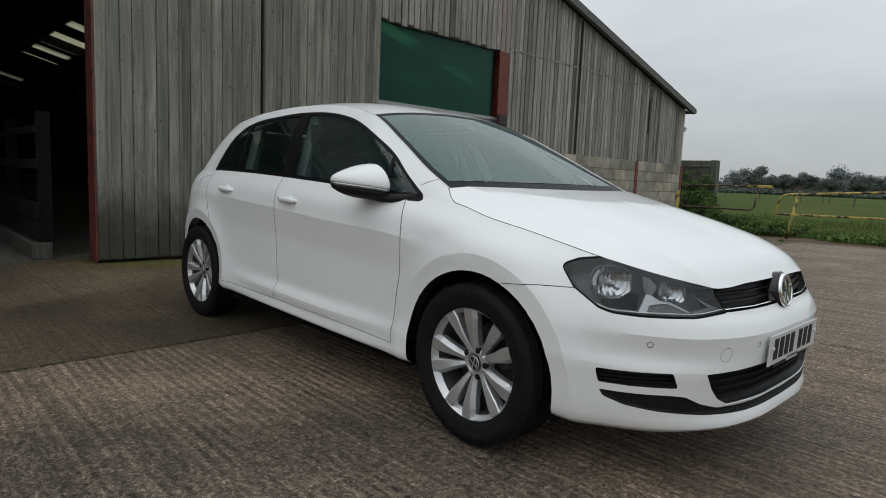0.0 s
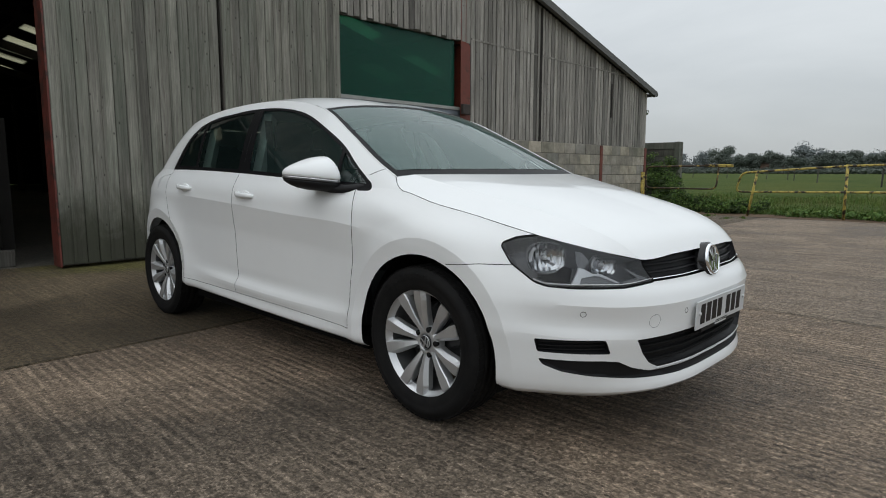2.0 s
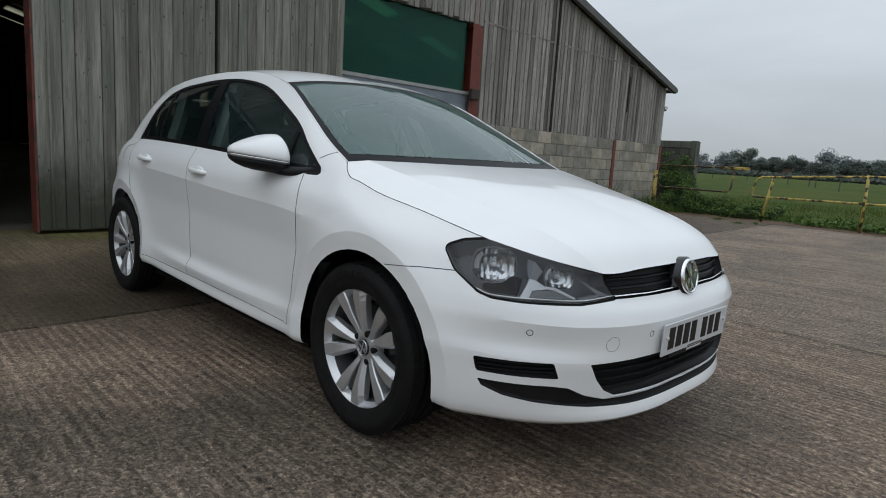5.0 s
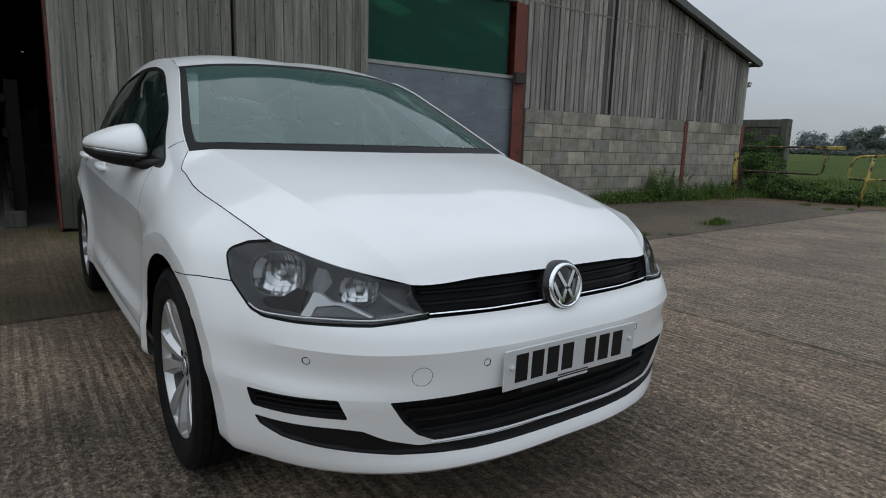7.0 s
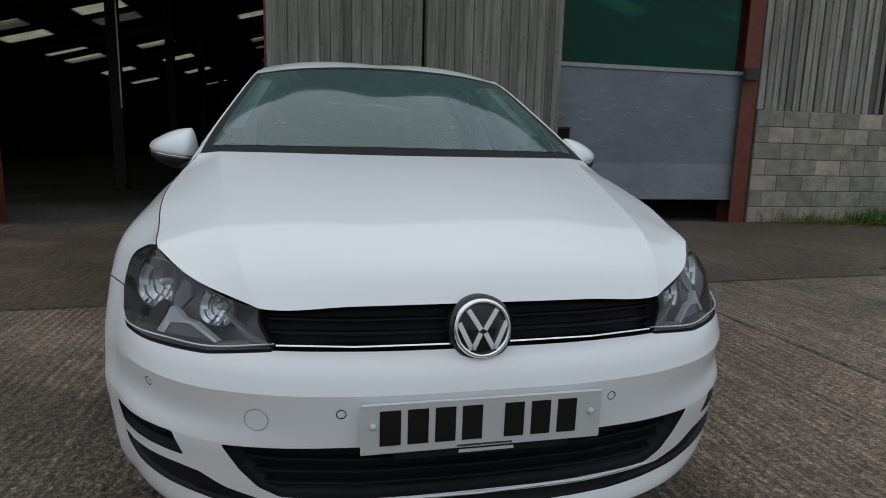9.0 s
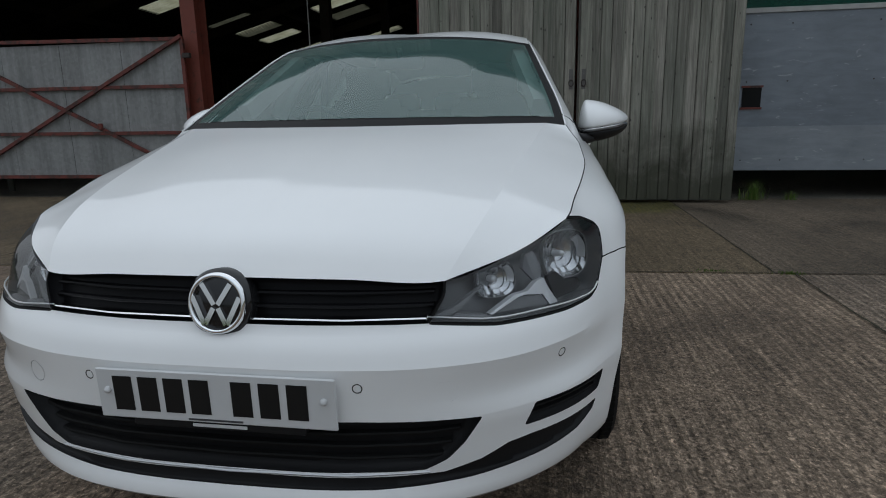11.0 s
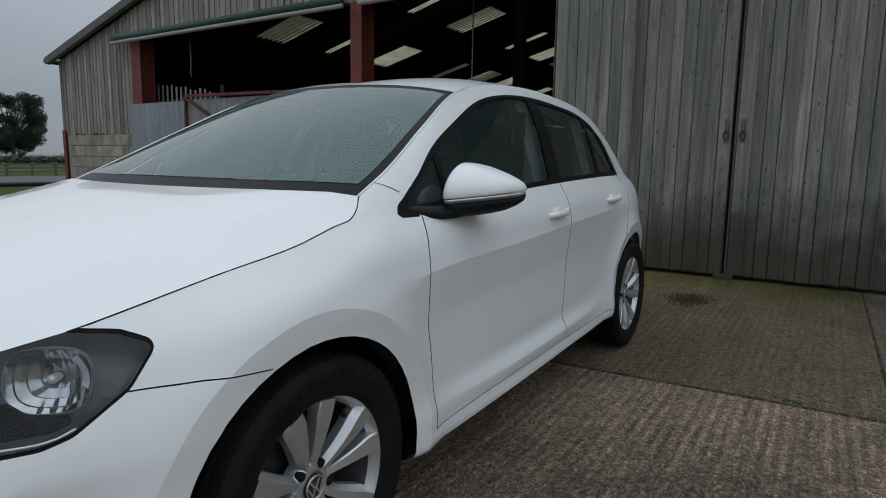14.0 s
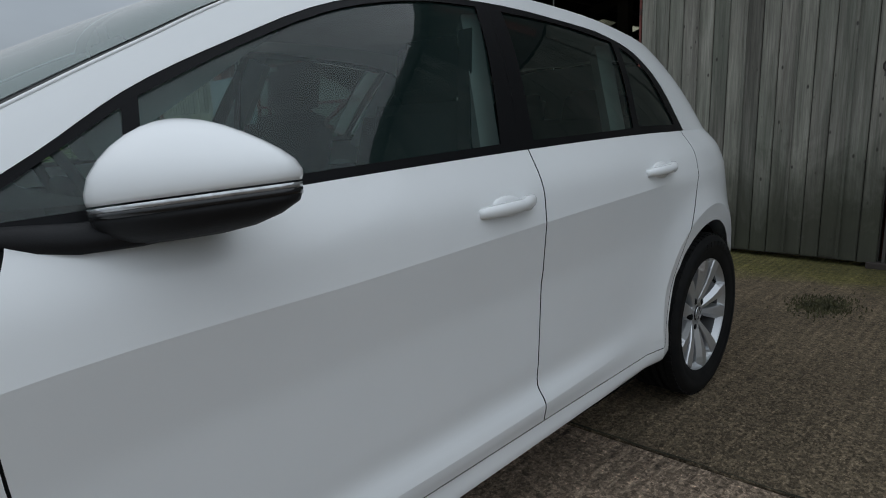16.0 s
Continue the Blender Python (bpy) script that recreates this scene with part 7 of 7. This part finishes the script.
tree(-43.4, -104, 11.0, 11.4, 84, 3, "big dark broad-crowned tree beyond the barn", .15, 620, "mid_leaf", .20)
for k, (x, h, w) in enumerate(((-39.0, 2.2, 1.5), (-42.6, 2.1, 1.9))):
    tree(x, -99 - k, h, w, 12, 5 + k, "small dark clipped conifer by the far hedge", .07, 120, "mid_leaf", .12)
# far rows: haze is in the leaf colour, palest in the back row
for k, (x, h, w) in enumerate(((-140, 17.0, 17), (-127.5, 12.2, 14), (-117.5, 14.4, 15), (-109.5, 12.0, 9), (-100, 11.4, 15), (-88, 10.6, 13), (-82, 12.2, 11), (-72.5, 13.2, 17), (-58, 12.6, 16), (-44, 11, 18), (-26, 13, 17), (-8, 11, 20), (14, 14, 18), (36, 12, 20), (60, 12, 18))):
    tree(x, 398 + 3 * (k % 3), h, w, 20, 40 + k, "distant field tree in the hedgerow, haze in its leaf colour", .50, 260, "far_leaf", .10)
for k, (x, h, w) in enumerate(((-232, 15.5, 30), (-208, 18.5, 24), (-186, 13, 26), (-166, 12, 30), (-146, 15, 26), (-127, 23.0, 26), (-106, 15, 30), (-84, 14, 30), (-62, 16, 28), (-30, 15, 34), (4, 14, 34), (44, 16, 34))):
    tree(x, 545, h, w, 18, 240 + k, "far tree with haze painted into its pale leaf colour", .75, 200, "haze_leaf", .08)


def hedge(name, x0, x1, y, slant, h, deep, step, leaf, material, label):
    """A long hedge: a run of lumpy masses with loose leaves."""
    rnd, b = random.Random(int(abs(x0) + h * 10)), bmesh.new()
    random.seed(31)
    x, n = x0, 0
    while x < x1:
        hh = h * rnd.uniform(.75, 1.2)
        yy = y + slant * (x - x0) + rnd.uniform(-.2, .2) * deep
        clump(b, (x, yy, hh * .36), hh * .50, rnd, .85)
        leaf_cloud(b, x, yy, hh * .5, step, deep * .6, hh * .52, 150, leaf)
        x += step * rnd.uniform(.75, 1.1)
    tagged(part(name, b, M[material], keep=True), label, "hedge", kind="stuff")


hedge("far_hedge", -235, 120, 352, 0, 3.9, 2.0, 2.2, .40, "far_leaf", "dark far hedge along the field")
hedge("near_hedge", -64, -24, -97, -.05, 1.5, 1.2, 1.1, .12, "mid_leaf", "overgrown green hedge behind the paddock fence")
farmhouse = empty("farmhouse", -113, 404, -.06, label="far red-brick farmhouse roof among the trees", category="house")
part("wall", boxed(-6, 6, -3.5, 3.5, 0, 6.0), M["brickred"], farmhouse)
b = bmesh.new()
for p, q in (((-6.4, -3.9, 5.9), (-6.4, 0, 9.0)), ((-6.4, 3.9, 5.9), (-6.4, 0, 9.0))):
    v = [b.verts.new(c) for c in (p, (6.4, p[1], p[2]), (6.4, q[1], q[2]), q)]
    b.faces.new(v)
bmesh.ops.solidify(b, geom=b.faces[:], thickness=.15)
# tile colour greyed to paint in the distance haze
part("roof", b, plain("haze_greyed_roof_tiles", (0.15, 0.12, 0.11), 0.9), farmhouse)
field_fence = empty("field_fence", label="thin weathered posts of a wire field fence", category="fence")
for x, y in ((-43.1, 109.6), (-34.5, 102.0), (-26.6, 95.5), (-22.0, 88.5), (-19.6, 82.0), (-13.5, 66.0), (-6.0, 50.3), (-1.0, 42.0), (6.0, 36.0)):
    b = bmesh.new()
    tube(b, [(x, y, -.06), (x + .04, y, 1.25)], .065, 6)
    part("post", b, M["old_wood"], field_fence)
fence = empty("paddock_fence", -4, -31.5, -.06, 18, label="grey weathered post-and-rail paddock fence", category="fence")
for k in range(17):
    part("post", boxed(-k * 1.5 - .05, -k * 1.5 + .05, -.05, .05, 0, .74, .01), M["fence_wood"], fence)
for z in (.28, .48, .66):
    part("rail", boxed(-24.2, .2, .05, .08, z - .04, z + .04), M["fence_wood"], fence)
shed = empty("cottage", -35.4, -104, -.06, 14, label="low brown brick cottage with a chimney behind the hedge", category="house")
part("wall", boxed(-3, 3, -2, 2, 0, 1.5), M["brickred"], shed)
b = bmesh.new()
v = [b.verts.new(p) for p in ((-3.2, -2.3, 1.45), (3.2, -2.3, 1.45), (3.2, 0, 2.35), (-3.2, 0, 2.35), (3.2, 2.3, 1.45), (-3.2, 2.3, 1.45))]
b.faces.new((v[0], v[1], v[2], v[3]))
b.faces.new((v[3], v[2], v[4], v[5]))
bmesh.ops.solidify(b, geom=b.faces[:], thickness=.1)
part("roof", b, plain("brown_roof_tiles", (0.085, 0.06, 0.048), 0.9), shed)
part("chimney", boxed(-1.5, -1.0, -.25, .25, 2.2, 2.85), M["brickred"], shed)
glasshouse = empty("glasshouse", -37.6, -100.5, -.06, 14, label="small pale glasshouse beside the clipped conifers", category="glasshouse")
b = bmesh.new()
v = [[b.verts.new((x, y, z)) for y, z in ((-.8, 0), (-.8, .45), (0, .95), (.8, .45), (.8, 0))] for x in (-1.1, 1.1)]
for j in range(4):
    b.faces.new((v[0][j], v[0][j + 1], v[1][j + 1], v[1][j]))
b.faces.new(v[0])
b.faces.new(v[1])
part("shell", b, M["pole"], glasshouse)
b = bmesh.new()
tube(b, [(0, 0, 0), (0, 0, 2.6)], .05, 6)
tagged(part("field_pole", b, M["old_wood"], at=pose(-26.0, -101, -.06)), "thin wooden pole standing in the far hedge", "pole")
bank = part("slurry_bank", boxed(-40, 12, -31, -23.5, -.06, .10, .05), plain("dark_tarpaulin", (0.02, 0.021, 0.023), 0.5))
tagged(bank, "low dark sheeted silage bank beyond the barn", "silage bank")

# ------------------------------------------------------------------ cladding and blocks of the gable wall, piece by piece
random.seed(7)
gable = empty("wall_front", WALL_X, 0, 0, label="barn gable wall of grey upright boards over blockwork", category="wall", kind="structure")


def backing(y0, y1, z0, z1):
    """An added slab under the cladding that ends at the roof; its dark colour stands for shade in the gaps."""
    b = bmesh.new()
    n = 8
    lo = [y0 + (y1 - y0) * k / n for k in range(n + 1)]
    fr = [[b.verts.new((-.07, y, z)) for y, z in ((y, z0 if z1 is None else z0), (y, (roof_z(y) - .03) if z1 is None else z1))] for y in lo]
    bk = [[b.verts.new((-.12, y, z)) for y, z in ((y, z0), (y, (roof_z(y) - .03) if z1 is None else z1))] for y in lo]
    for k in range(n):
        b.faces.new((fr[k][0], fr[k + 1][0], fr[k + 1][1], fr[k][1]))
        b.faces.new((bk[k][0], bk[k][1], bk[k + 1][1], bk[k + 1][0]))
        b.faces.new((fr[k][1], fr[k + 1][1], bk[k + 1][1], bk[k][1]))
        b.faces.new((fr[k][0], bk[k][0], bk[k + 1][0], fr[k + 1][0]))
    b.faces.new((fr[0][0], fr[0][1], bk[0][1], bk[0][0]))
    b.faces.new((fr[-1][0], bk[-1][0], bk[-1][1], fr[-1][1]))
    return part("sheathing", b, M["old_wood"], gable)


backing(Y_L, -9.32, 1.53, None)
backing(5.96, Y_R, 1.62, None)
backing(-9.32, Y_MID, 3.24, None)
backing(Y_MID, 5.96, 3.30, None)


def cladding(y0, y1, z_low, pitch):
    n = round((y1 - y0) / pitch)
    w = (y1 - y0) / n
    for k in range(n):
        y = y0 + w * (k + .5)
        top = min(roof_z(y - w / 2), roof_z(y + w / 2)) - .04
        foot = z_low + random.uniform(-.03, .02)
        bw = w * random.uniform(.78, .90)
        share("board", board_mesh("board", bw, top - foot, .024, M["cladding"]), gable, pose(-.058 + random.uniform(-.004, .004), y + random.uniform(-.006, .006), foot, 0, 0, random.uniform(-1.2, 1.2)))


cladding(Y_L, -9.35, 1.53, .122)
cladding(5.97, Y_R, 1.63, .122)
cladding(-9.35, -.9, 3.27, .135)
cladding(2.7, 5.97, 3.31, .125)
part("downpipe_stain_board", boxed(-.030, -.020, 8.11, 8.18, 1.64, 4.30), M["stain"], gable, "black stained board")
part("stain_board", boxed(-.031, -.020, 11.08, 11.12, 2.3, 3.1), M["stain"], gable, "black stained board")
part("lap_batten", boxed(-.036, -.026, 5.99, 11.85, 3.355, 3.385), M["cladding"], gable)


def block_me(w, h=.205):
    b = boxed(0, .10, -w / 2, w / 2, 0, h, .006)
    finish(b)
    me = bpy.data.meshes.new("block")
    b.to_mesh(me)
    b.free()
    me.materials.append(M["block"])
    return me


SIZES = {.2165: (block_me(.432), block_me(.208)), .2335: (block_me(.432, .2225), block_me(.208, .2225))}


def blockwork(y0, y1, courses, holder, rise=.2165):
    FULL, HALF = SIZES[rise]
    part("mortar", boxed(-.12, -.012, y0, y1, 0, courses * rise), M["mortar"], holder)
    for c in range(courses):
        y = y0
        first_half = c % 2
        while y < y1 - .1:
            w = .215 if (first_half or y + .44 > y1 + .02) else .44
            first_half = 0
            share("block", FULL if w > .3 else HALF, holder, pose(-.10 + random.uniform(-.003, .003), y + w / 2, c * rise + .004, 0, 0, random.uniform(-.4, .4)))
            y += w


low_r = empty("blockwork_right", WALL_X, 0, 0, label="grey concrete blockwork plinth wall, weathered", category="block wall", kind="structure")
low_l = empty("blockwork_left", WALL_X, 0, 0, label="grey concrete blockwork plinth wall, mossy at the foot", category="block wall", kind="structure")
blockwork(5.98, 10.58, 7, low_r, .2335)
blockwork(10.72, 12.85, 7, low_r, .2335)
blockwork(-11.75, -9.36, 7, low_l)
for y, holder in ((10.65, low_r), (12.93, low_r), (-11.87, low_l)):
    b = bmesh.new()
    box(b, -.012, .012, y - .055, y + .055, 0, 1.62)
    box(b, -.12, -.01, y - .006, y + .006, 0, 1.62)
    part("steel_upright", b, M["red"], holder, "red steel upright")
